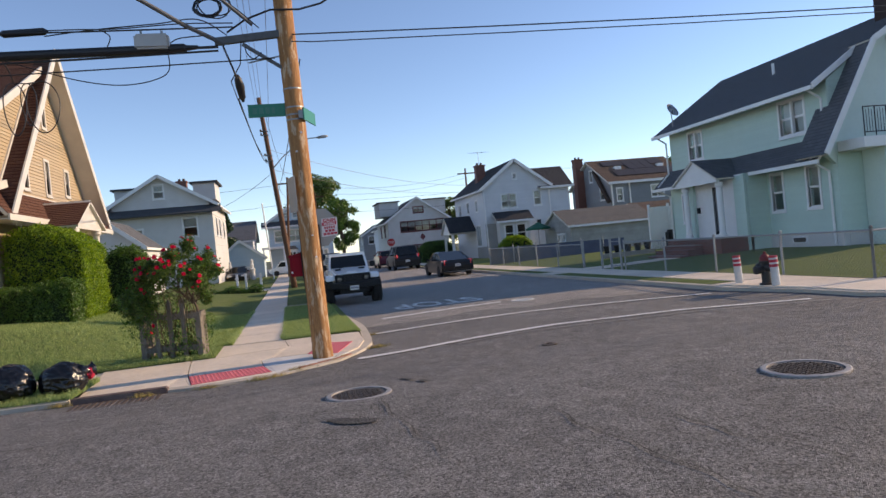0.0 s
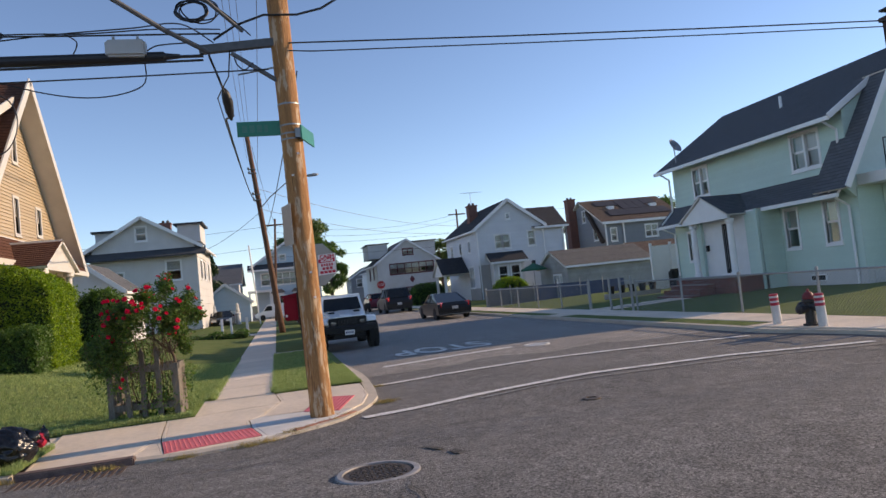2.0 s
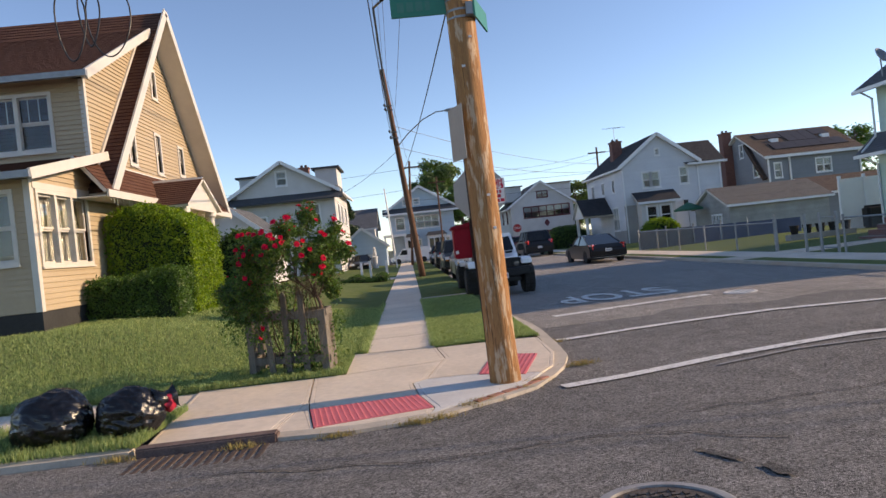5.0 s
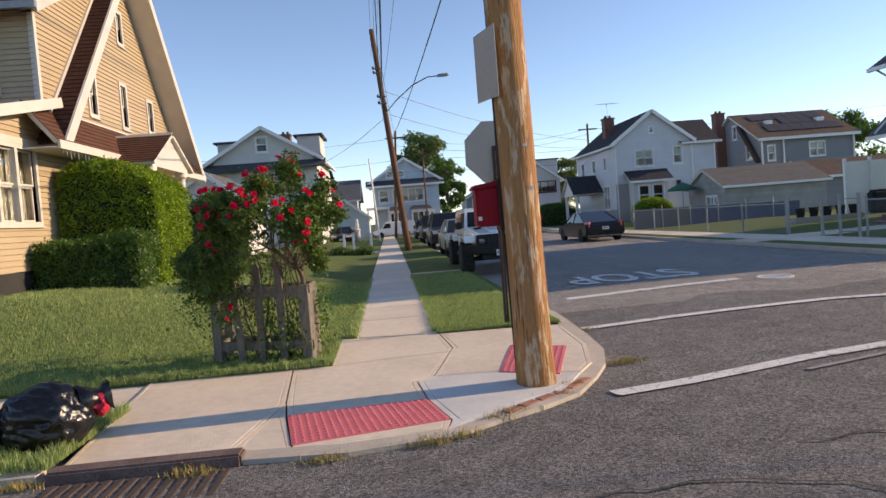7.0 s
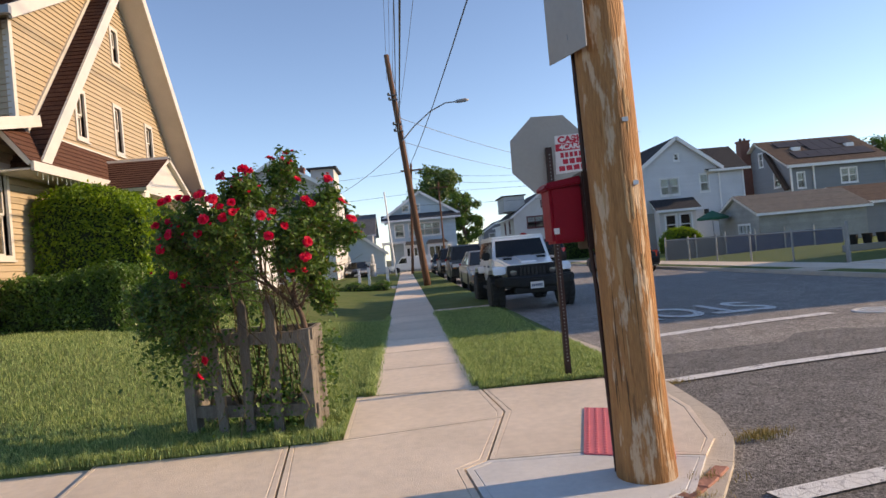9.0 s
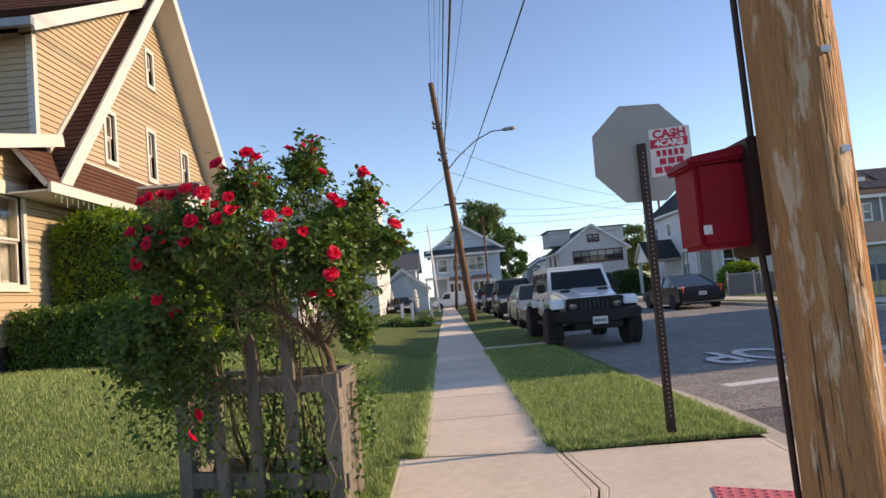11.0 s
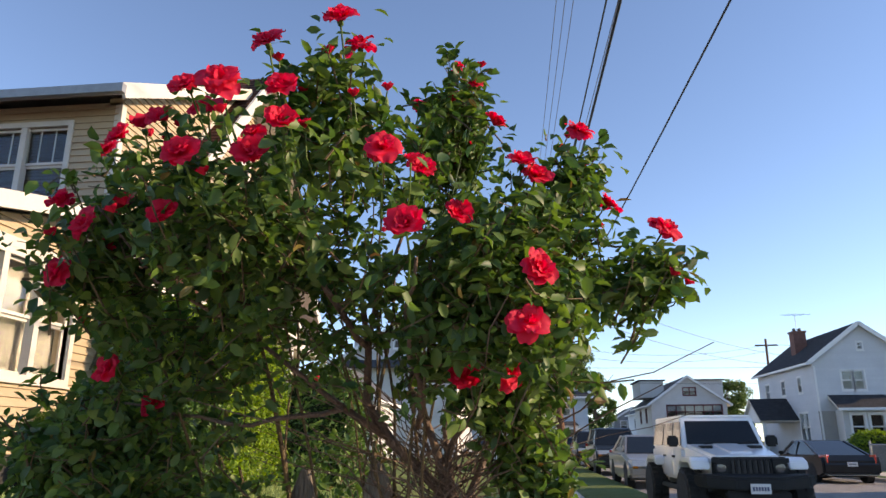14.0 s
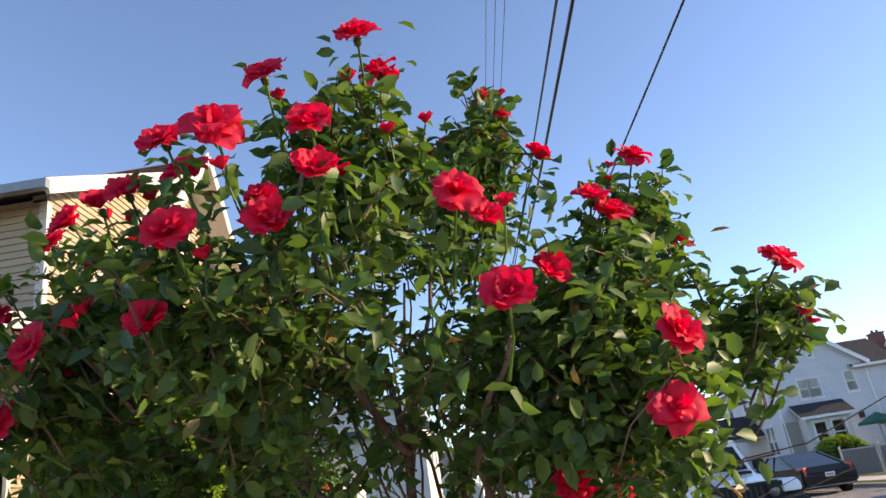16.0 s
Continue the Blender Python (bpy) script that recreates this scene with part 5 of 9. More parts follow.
def gable_house(label, x0, x1, y0, y1, zb, ze, zp, wm, rm, ridge="y", south_w=(), side_w=(), side="w", over=0.4, base=None, frame=TRIM_COOL, step=0.14, cover=BLIND, band=None):
    """A two-storey house with one gable roof; windows as (u0, u1, z0, z1, lites)."""
    h = thing("house", (x0 + x1) / 2, (y0 + y1) / 2, zb, label, "house")
    cx, cy = (x0 + x1) / 2, (y0 + y1) / 2
    k = (zp - ze) / ((x1 - x0) / 2 if ridge == "y" else (y1 - y0) / 2)
    if ridge == "y":
        gl, gr = (lambda v: x0 if v < ze else x0 + (v - ze) / k), (lambda v: x1 if v < ze else x1 - (v - ze) / k)
        sl = south(y0)
        tops = [zb, ze, zp - 0.05]
    else:
        gl, gr, sl, tops = const(x0), const(x1), south(y0), [zb, ze]
    holes = [w[:4] for w in south_w]
    a = part("wall", slab(sl, gl, gr, tops, holes, 0.2), wm, h)
    siding(a, sl, gl, gr, zb + 0.3, tops[-1], step, [(p - 0.1, q + 0.1, r - 0.1, s + 0.1) for p, q, r, s in holes], wm)
    for w in south_w:
        window(h, sl, *w[:4], frame_mat=frame, lite=w[4] if len(w) > 4 else 1, blind=0.5, casing=0.1, cover=cover)
    def side_parts(which):
        if which == "w":
            pl, f = west(x0), lambda y: -y
            lo, hi = -y1, -y0
        else:
            pl, f = east(x1), lambda y: y
            lo, hi = y0, y1
        if ridge == "x":
            l, r, tp = (lambda v: lo if v < ze else lo + (v - ze) / k), (lambda v: hi if v < ze else hi - (v - ze) / k), [zb, ze, zp - 0.05]
        else:
            l, r, tp = const(lo), const(hi), [zb, ze]
        hs = []
        if which == side:
            hs = [(min(f(w[0]), f(w[1])), max(f(w[0]), f(w[1])), w[2], w[3]) for w in side_w]
        b = part("wall", slab(pl, l, r, tp, hs, 0.2), wm, h)
        if which == side:
            siding(b, pl, l, r, zb + 0.3, tp[-1], step, [(p - 0.1, q + 0.1, rr - 0.1, s + 0.1) for p, q, rr, s in hs], wm)
            for w, hh in zip(side_w, hs):
                window(h, pl, *hh, frame_mat=frame, lite=w[4] if len(w) > 4 else 1, blind=0.5, casing=0.1, cover=cover)
    side_parts("w")
    side_parts("e")
    if ridge == "y":
        part("wall", slab(north(y1), lambda v: -gr(v), lambda v: -gl(v), tops, [], 0.2), wm, h)
    else:
        wall(h, north(y1), -x1, -x0, zb, ze, wm)
    ra = math.atan(k)
    c, s = math.cos(ra), math.sin(ra)
    if ridge == "y":
        ln = ((x1 - x0) / 2 + over) / c
        roof(h, Plane((x0 - over, 0, ze - over * k + 0.1), (0, -1, 0), (c, 0, s)), const(-y1 - over), const(-y0 + over), ln, rm, thick=0.14, step=0.16)
        roof(h, Plane((x1 + over, 0, ze - over * k + 0.1), (0, 1, 0), (-c, 0, s)), const(y0 - over), const(y1 + over), ln, rm, thick=0.14, step=0.16)
        for p in ((x0 - over, ze - over * k), (x1 + over, ze - over * k)):
            beam(h, (p[0], y0 - over, p[1] + 0.04), (cx, y0 - over, zp + 0.04), 0.06, 0.24, TRIM_COOL, "rake_board")
            beam(h, (p[0], y0 - over, p[1] + 0.02), (p[0], y1 + over, p[1] + 0.02), 0.12, 0.14, TRIM_COOL, "gutter")
    else:
        ln = ((y1 - y0) / 2 + over) / c
        roof(h, Plane((0, y0 - over, ze - over * k + 0.1), (1, 0, 0), (0, c, s)), const(x0 - over), const(x1 + over), ln, rm, thick=0.14, step=0.16)
        roof(h, Plane((0, y1 + over, ze - over * k + 0.1), (-1, 0, 0), (0, -c, s)), const(-x1 - over), const(-x0 + over), ln, rm, thick=0.14, step=0.16)
        beam(h, (x0 - over, y0 - over, ze - over * k + 0.02), (x1 + over, y0 - over, ze - over * k + 0.02), 0.12, 0.14, TRIM_COOL, "gutter")
    return h


def chimney(h, x, y, z0, z1, w=0.6, material=BRICK):
    bm = bmesh.new()
    bx(bm, x - w / 2, x + w / 2, y - w / 2, y + w / 2, z0, z1)
    bx(bm, x - w / 2 - 0.06, x + w / 2 + 0.06, y - w / 2 - 0.06, y + w / 2 + 0.06, z1, z1 + 0.12)
    c = part("chimney", bm, material, h)
    bm = bmesh.new()
    for k in (-1, 1):
        lathe(bm, [(0.12, 0), (0.1, 0.22), (0.075, 0.22), (0.075, 0.1)], "z", (x + k * w * 0.22, y, z1 + 0.12), 10)
    part("flue", bm, RUST, c)


def shed_dormer(h, x0, x1, y0, y1, z0, z1, wm, rm, face="s"):
    """A boxy dormer on a roof."""
    bm = bmesh.new()
    bx(bm, x0, x1, y0, y1, z0, z1)
    d = part("dormer", bm, wm, h)
    bm = bmesh.new()
    bx(bm, x0 - 0.25, x1 + 0.25, y0 - 0.25, y1 + 0.25, z1, z1 + 0.14)
    part("dormer_roof", bm, rm, d)
    return d


# pale clapboard house with a bay, behind the parked sedan
grey = gable_house("pale grey-white clapboard house with dark roof", 15.75, 21.5, 44, 54, 0.0, 5.98, 8.12, SIDING_WHITE, ROOF_DARK, "y",
                   [(17.34, 17.92, 4.2, 5.3), (18.04, 18.6, 4.2, 5.3), (20.24, 20.8, 4.24, 5.42), (18.5, 18.74, 6.6, 7.0)],
                   [(51.8, 52.5, 4.1, 5.1), (48.8, 49.4, 4.2, 5.1), (46, 46.5, 4.2, 5.1), (45.6, 46.9, 1.2, 2.9, 2)], "w", over=0.32)
chimney(grey, 17.25, 49.5, 6.6, 8.4, 0.8, BRICK)
bay = wall(grey, south(43.0), 16.65, 19.25, 0.0, 3.0, STUCCO, [(17.1, 17.8, 1.35, 2.7), (18.14, 18.86, 1.35, 2.7)], 0.12, "bay")
for a, b in ((16.65, 16.75), (19.15, 19.25)):
    bm = bmesh.new()
    bx(bm, a, b, 43.12, 44.0, 0.0, 3.0)
    part("bay_side", bm, STUCCO, bay)
# near-black sheet behind the bay panes, painted as the shade of the room
bm = bmesh.new()
bx(bm, 16.75, 19.15, 43.9, 43.95, 0.0, 3.0)
part("room_shade", bm, ROOM_SHADE, bay)
window(grey, south(43.0), 17.1, 17.8, 1.35, 2.7, blind=0.0, casing=0.12)
window(grey, south(43.0), 18.14, 18.86, 1.35, 2.7, blind=0.0, casing=0.12)
roof(grey, Plane((0, 42.7, 3.05), (1, 0, 0), (0, 0.84, 0.54)), const(16.35), const(19.6), 1.55, ROOF_DARK, name="bay_roof")
beam(grey, (16.35, 42.66, 3.0), (19.6, 42.66, 3.0), 0.08, 0.16, TRIM_COOL, "fascia")
bm = bmesh.new()
bx(bm, 15.70, 16.64, 43.93, 43.97, 0.0, 2.95)
bx(bm, 15.68, 15.72, 43.93, 47.0, 0.0, 1.1)
part("stucco_panel", bm, STUCCO_DULL, grey)
# cross wing with its own roof, its front in line with the gable
wing = wall(grey, south(44.0), 21.503, 23.4, 0.0, 5.75, SIDING_WHITE, name="wing")
siding(wing, south(44.0), const(21.503), const(23.4), 0.3, 5.7, 0.14, [], SIDING_WHITE)
wall(grey, east(23.4), 44.0, 52.0, 0.0, 5.75, SIDING_WHITE, name="wing")
wall(grey, north(52.0), -23.4, -21.5, 0.0, 5.75, SIDING_WHITE, name="wing")
roof(grey, Plane((0, 43.65, 5.62), (1, 0, 0), (0, 0.9, 0.436)), lambda v: 20.6, lambda v: 23.75 + 0.16 * v, 4.9, ROOF_DARK, name="wing_roof")
roof(grey, Plane((0, 52.5, 5.62), (-1, 0, 0), (0, -0.9, 0.436)), const(-24.4), const(-20.6), 4.9, ROOF_DARK, name="wing_roof")
beam(grey, (20.75, 43.6, 5.62), (23.8, 43.6, 5.62), 0.1, 0.16, TRIM_COOL, "gutter")
for xx in (15.76, 21.56, 23.3):
    bm = bmesh.new()
    bx(bm, xx, xx + 0.09, 43.9, 43.98, 0, 5.6)
    part("downpipe", bm, TRIM_COOL, grey)
bm = bmesh.new()
bx(bm, 20.3, 20.6, 43.86, 43.97, 2.6, 2.95)
part("wall_vent", bm, DARK_BASE, grey)
# side porch
bm = bmesh.new()
prism(bm, [(13.5, 47.2, 2.4), (13.5, 50.6, 2.4), (13.5, 50.6, 2.6), (13.5, 48.9, 3.85), (13.5, 47.2, 2.6)], (0.15, 0, 0))
part("porch_gable", bm, TRIM_COOL, grey)
for o, d in ((47.0, 1), (50.8, -1)):
    pl = Plane((0, o, 2.5), (1, 0, 0), (0, 0.79, 0.61)) if d > 0 else Plane((0, o, 2.5), (-1, 0, 0), (0, -0.79, 0.61))
    roof(grey, pl, const(13.3 if d > 0 else -15.8), const(15.8 if d > 0 else -13.3), 2.4, ROOF_DARK, name="porch_roof")
for yy in (47.4, 50.4):
    bm = bmesh.new()
    bx(bm, 13.55, 13.75, yy - 0.1, yy + 0.1, 0, 2.5)
    part("porch_post", bm, TRIM_COOL, grey)
ant = thing("roof_antenna", 17.35, 49.5, 9.0, "thin metal television antenna on the chimney", "antenna")
bm = bmesh.new()
tube(bm, [(17.25, 49.5, 8.5), (17.25, 49.5, 9.75)], 0.02, 5)
for k in range(5):
    tube(bm, [(16.75 + 0.25 * k, 49.1, 9.7), (16.75 + 0.25 * k, 49.9, 9.7)], 0.012, 4)
tube(bm, [(16.3, 49.5, 9.7), (18.3, 49.5, 9.7)], 0.015, 4)
part("rod_array", bm, GALV, ant)

# grey gambrel house with solar panels
brown = gable_house("grey house with russet roof and solar panels", 30.35, 38.6, 50, 59.16, 0.0, 6.1, 8.55, SIDING_GREY, ROOF_RUSSET, "x",
                    [(30.98, 31.52, 4.2, 5.38), (34.66, 35.92, 4.32, 5.44, 2)], [(53.9, 54.45, 6.5, 7.6), (51.45, 52.3, 4.5, 5.6)], "w", over=0.35)
chimney(brown, 29.9, 56.2, 0.0, 9.0, 0.85, BRICK)
def on_roof(y):
    return 6.17 + 0.535 * (y - 50)
for x0, x1, y0, y1 in ((31.6, 38.2, 50.7, 52.0), (31.3, 33.6, 53.0, 54.0), (33.65, 36.4, 52.05, 54.1), (36.45, 37.9, 52.9, 54.1)):
    n = max(1, round((x1 - x0) / 1.05))
    for k in range(n):
        u0, u1 = x0 + (x1 - x0) * k / n + 0.012, x0 + (x1 - x0) * (k + 1) / n - 0.012
        bm = bmesh.new()
        prism(bm, [(u0, y0, on_roof(y0) + 0.08), (u1, y0, on_roof(y0) + 0.08), (u1, y1, on_roof(y1) + 0.08), (u0, y1, on_roof(y1) + 0.08)], (0, -0.02, 0.04))
        part("solar_panel", bm, SOLAR, brown)
for xx in (32.5, 37.2):
    bm = bmesh.new()
    bx(bm, xx - 0.35, xx + 0.35, 52.3, 52.75, on_roof(52.3), on_roof(52.75) + 0.12)
    part("skylight", bevelled(bm, 0.02, 1), TRIM_COOL, brown)
beam(brown, (30.0, 49.62, 5.93), (38.95, 49.62, 5.93), 0.1, 0.24, TRIM_COOL, "fascia")
for xx in (30.42, 32.3, 38.5):
    beam(brown, (xx, 49.93, 0.2), (xx, 49.93, 5.85), 0.12, 0.12, TRIM_COOL, "downpipe")
# steep strip of the old roof left on the gable end
bm = bmesh.new()
prism(bm, [(30.29, 53.2, 7.4), (30.29, 52.85, 7.55), (30.29, 50.0, 4.2), (30.29, 50.35, 4.05)], (-0.3, 0, 0))
part("roof_strip", bm, ROOF_RUSSET, brown)

# weathered garage and shed
garage = gable_house("weathered grey garage with worn shingle roof", 19.2, 25.6, 34.5, 39.5, 0.0, 2.12, 3.22, SIDING_OLD, ROOF_WORN, "x", [], [(35.6, 36.9, 0.5, 1.5, 3)], "w", step=0.18, over=0.25)
shed = gable_house("small grey shed with russet roof", 26.1, 33, 36, 41, 0.0, 2.3, 3.35, SIDING_GREY, ROOF_RUSSET, "x", [], [], "w", step=0.18, over=0.25)

# white house beyond the tan one
white = gable_house("white stucco house with wide grey gable", -13.4, -6.0, 45, 56, 0.1, 6.75, 8.93, STUCCO, ROOF_GREY, "y",
                    [(-10.15, -9.45, 7.3, 8.3), (-8.2, -7.2, 4.2, 5.6), (-12.4, -11.2, 4.4, 5.0)], [(47, 48, 4.2, 5.6), (49.5, 50.5, 4.2, 5.6), (53, 54, 4.2, 5.6)], "e", over=0.5, step=0.6)
shed_dormer(white, -7.6, -5.9, 48, 52, 7.2, 8.6, STUCCO, ROOF_GREY)
shed_dormer(white, -13.6, -11.9, 48, 52, 7.2, 8.4, STUCCO, ROOF_GREY)
chimney(white, -8.7, 50, 8.0, 8.95, 0.8, BRICK)
bm = bmesh.new()
prism(bm, [(-14.1, 44.2, 5.9), (-5.3, 44.2, 5.9), (-5.3, 45.0, 6.45), (-14.1, 45.0, 6.45)], (0, 0, 0.1))
part("eave_skirt", bm, ROOF_GREY, white)
porch = gable_house("low white outbuilding with grey roof", -12.8, -8.8, 32, 38, 0.1, 3.3, 4.9, STUCCO, ROOF_GREY, "y", [], [], "e", over=0.25, step=0.6)

# blue house closing the street
blue = gable_house("pale blue clapboard house with grey gable", -2.6, 4.6, 70, 80, 0.0, 6.0, 8.3, SIDING_BLUE, ROOF_GREY, "y",
                   [(-0.9, -0.3, 6.4, 7.0), (0.3, 0.9, 6.4, 7.0), (-0.4, 2.9, 3.7, 5.0, 4), (-1.9, -1.0, 3.7, 5.0), (2.0, 3.9, 1.0, 2.4, 3), (-0.2, 0.7, 1.0, 2.4)], [], "e", over=0.5, step=0.2)
bm = bmesh.new()
bx(bm, -3.4, -0.9, 68.2, 69.98, 2.95, 3.2)
part("porch_roof", bm, TRIM_COOL, blue)
for xx in (-3.25, -1.05):
    bm = bmesh.new()
    bx(bm, xx - 0.09, xx + 0.09, 68.3, 68.48, 0.0, 2.95)
    part("porch_post", bm, TRIM_COOL, blue)
bm = bmesh.new()
prism(bm, [(-3.3, 69.2, 5.45), (5.2, 69.2, 5.45), (5.2, 69.97, 5.95), (-3.3, 69.97, 5.95)], (0, 0, 0.14))
part("eave_skirt", bm, ROOF_GREY, blue)
bm = bmesh.new()
bx(bm, -3.3, 5.2, 69.15, 69.2, 5.3, 5.5)
part("fascia", bm, TRIM_COOL, blue)
for a, b in ((-1.0, 0.45), (1.4, 3.5)):
    bay = part("bay_window", slab(Plane((0, 69.3, 0), (1, 0, 0), (0, 0, 1)), const(a), const(b), [0.5, 2.75], [(a + 0.15 + (b - a - 0.3) * k / 3 + 0.05, a + 0.15 + (b - a - 0.3) * (k + 1) / 3 - 0.05, 1.2, 2.4) for k in range(3)], 0.12), TRIM_COOL, blue)
    bm = bmesh.new()
    hexa(bm, [(a - 0.15, 69.1, 2.75), (b + 0.15, 69.1, 2.75), (b + 0.15, 69.97, 2.75), (a - 0.15, 69.97, 2.75), (a + 0.2, 69.6, 3.15), (b - 0.2, 69.6, 3.15), (b - 0.2, 69.97, 3.15), (a + 0.2, 69.97, 3.15)])
    part("bay_roof", bm, ROOF_GREY, bay)
    bm = bmesh.new()
    bx(bm, a + 0.1, b - 0.1, 69.45, 69.5, 1.1, 2.5)
    part("glass", bm, CAR_GLASS, bay)
    for xx in (a, b - 0.1):
        bm = bmesh.new()
        bx(bm, xx, xx + 0.1, 69.42, 69.97, 0.5, 2.74)
        part("bay_side", bm, TRIM_COOL, bay)
blue2 = gable_house("pale blue house with long grey roof", -16.5, -4.2, 66, 74, 0.0, 4.2, 6.3, SIDING_WHITE, ROOF_GREY, "x", [(-7, -6, 1.8, 3)], [], "e", step=0.2)
blue3 = gable_house("small blue gabled cottage beyond the lawn", -7.4, -3.0, 60, 65, 0.0, 2.2, 3.9, SIDING_BLUE, ROOF_GREY, "y", [], [], "e", step=0.2, over=0.3)

# house with burgundy windows down the street
burg = gable_house("cream house with burgundy window bands", 13.4, 22.0, 85, 97, 0.0, 5.6, 8.6, STUCCO, ROOF_GREY, "y",
                   [(15.2, 21.4, 3.9, 5.3, 6), (15.2, 21.4, 0.9, 1.9, 6), (17.2, 18.6, 6.5, 7.3, 2)], [(88, 89, 3.5, 5), (92, 93, 3.5, 5)], "w", over=0.5, frame=BURGUNDY, step=0.3, cover=CURTAIN)
shed_dormer(burg, 19.5, 22.6, 88, 94, 6.4, 8.4, STUCCO, ROOF_GREY)
shed_dormer(burg, 12.8, 15.6, 88, 94, 6.4, 8.4, STUCCO, ROOF_GREY)
bm = bmesh.new()
prism(bm, [(18.2, 84.93, 2.5), (18.6, 84.93, 3.0), (18.2, 84.93, 3.5), (17.8, 84.93, 3.0)], (0, 0.07, 0))
part("diamond_panel", bm, BURGUNDY, burg)
for hx, hy, w, zt, m, lb in ((14.5, 102, 7, 7.2, SIDING_WHITE, "far white house with grey roof"), (13.0, 116, 6, 6.5, SIDING_GREY, "far grey house with dark roof"),
                             (24, 66, 8, 6.8, SIDING_WHITE, "white house between the street trees")):
    gable_house(lb, hx, hx + w, hy, hy + 9, 0.0, zt * 0.72, zt, m, ROOF_GREY, "y", [(hx + 1, hx + 2, 3, 4.4), (hx + 3.5, hx + 4.5, 3, 4.4)], [(hy + 2, hy + 3, 3, 4.4)], "w", step=0.25)

# ---- corner: pole, signs, box, wires ----
def ragged_tube(bm, pts, radii, n, rough, seed=0):
    tube(bm, pts, radii, n)
    for v in bm.verts:
        k = noise.noise((v.co.x * 9 + seed, v.co.y * 9, v.co.z * 0.7))
        c = Vector((v.co.x, v.co.y, 0))
        v.co += Vector((noise.noise((v.co.z * 0.5, seed, 1)), noise.noise((v.co.z * 0.5, seed, 2)), 0)) * rough * 2
        v.co.x += k * rough * (1 if v.co.x > 0 else -1)


pole = thing("utility_pole", 0, 0, 0.02, "tall golden-brown wooden utility pole at the corner", "utility pole", "utility poles")
bm = bmesh.new()
zs = [-0.1 + 0.35 * i for i in range(33)]
ragged_tube(bm, [(0, 0, z) for z in zs], [0.153 - 0.0009 * z + (0.016 * math.exp(-z * 3)) for z in zs], 28, 0.004)
part("shaft", bm, POLE_WOOD, pole, smooth=True)
pole.rotation_euler = (0, -0.016, 0)     # it leans towards the pavement
# pale scuffs on the shaft, each a thin raised sliver
rng = random.Random(11)
for k in range(24):
    a, z = rng.uniform(-2.6, 0.2), rng.uniform(0.15, 2.7) if k < 55 else rng.uniform(2.7, 5.0)
    r = 0.1545 - 0.0009 * z + 0.016 * math.exp(-z * 3)
    w, h = rng.uniform(0.010, 0.038), rng.uniform(0.08, 0.32)
    bm = bmesh.new()
    cols = []
    for i in range(5):
        t = i / 4
        zz = z + (t - 0.5) * h
        ww = w * math.sin(math.pi * (0.08 + 0.84 * t)) * rng.uniform(0.6, 1.1)
        row = []
        for s in (-1, 0, 1):
            b = a + s * ww / 2 / r
            row.append(bm.verts.new((math.cos(b) * (r + 0.0015 * (1 - abs(s))), math.sin(b) * (r + 0.0015 * (1 - abs(s))), zz + s * rng.uniform(-0.01, 0.012))))
        cols.append(row)
    for p, q in zip(cols, cols[1:]):
        bm.faces.new((p[0], p[1], q[1], q[0]))
        bm.faces.new((p[1], p[2], q[2], q[1]))
    part("scuff", bm, POLE_BARE, pole)
for z in (4.0, 4.12, 4.42, 3.92):
    bm = bmesh.new()
    r = 0.156 - 0.0009 * z
    lathe(bm, [(r, -0.011), (r + 0.003, -0.011), (r + 0.003, 0.011), (r, 0.011)], "z", (0, 0, z), 26)
    part("steel_band", bm, GALV, pole)
for a, z in ((-1.28, 2.03), (-1.12, 1.68), (-1.9, 3.4), (-1.2, 3.7)):
    bm = bmesh.new()
    r = 0.1555 - 0.0009 * z
    bx(bm, r * math.cos(a) - 0.017, r * math.cos(a) + 0.017, r * math.sin(a) - 0.003, r * math.sin(a) + 0.006, z - 0.012, z + 0.012)
    part("tag", bm, PAPER, pole)

# green street name blades
blade = thing("street_sign", -0.5, 0.0, 4.07, "green street name blade strapped to the pole", "street sign", "street signs")
bm = bmesh.new()
bx(bm, -0.80, -0.17, -0.012, 0.012, 4.0, 4.21)
part("plate", bevelled(bm, 0.004, 1), SIGN_GREEN, blade)
for i, (a, b) in enumerate(((-0.73, -0.66), (-0.63, -0.56), (-0.53, -0.46), (-0.43, -0.38))):
    bm = bmesh.new()
    bx(bm, a, b, -0.016, -0.012, 4.055, 4.155)
    part("bar", bm, mat("faded_green", (0.05, 0.22, 0.16), scale=9, rough=0.5), blade)
bm = bmesh.new()
bx(bm, -0.21, -0.15, -0.03, 0.03, 3.99, 4.22)
part("bracket", bm, GALV, blade)
blade = thing("street_sign", 0.2, 0.1, 3.95, "green street name blade seen nearly edge-on", "street sign", "street signs")
bm = bmesh.new()
prism(bm, [(0.05, -0.20, 3.89), (0.25, 0.40, 3.89), (0.25, 0.40, 4.09), (0.05, -0.20, 4.09)], (0.02, -0.008, 0))
part("plate", bm, SIGN_GREEN, blade)
bm = bmesh.new()
bx(bm, -0.02, 0.07, -0.19, -0.13, 3.92, 4.05)
part("bracket", bm, GALV, blade)

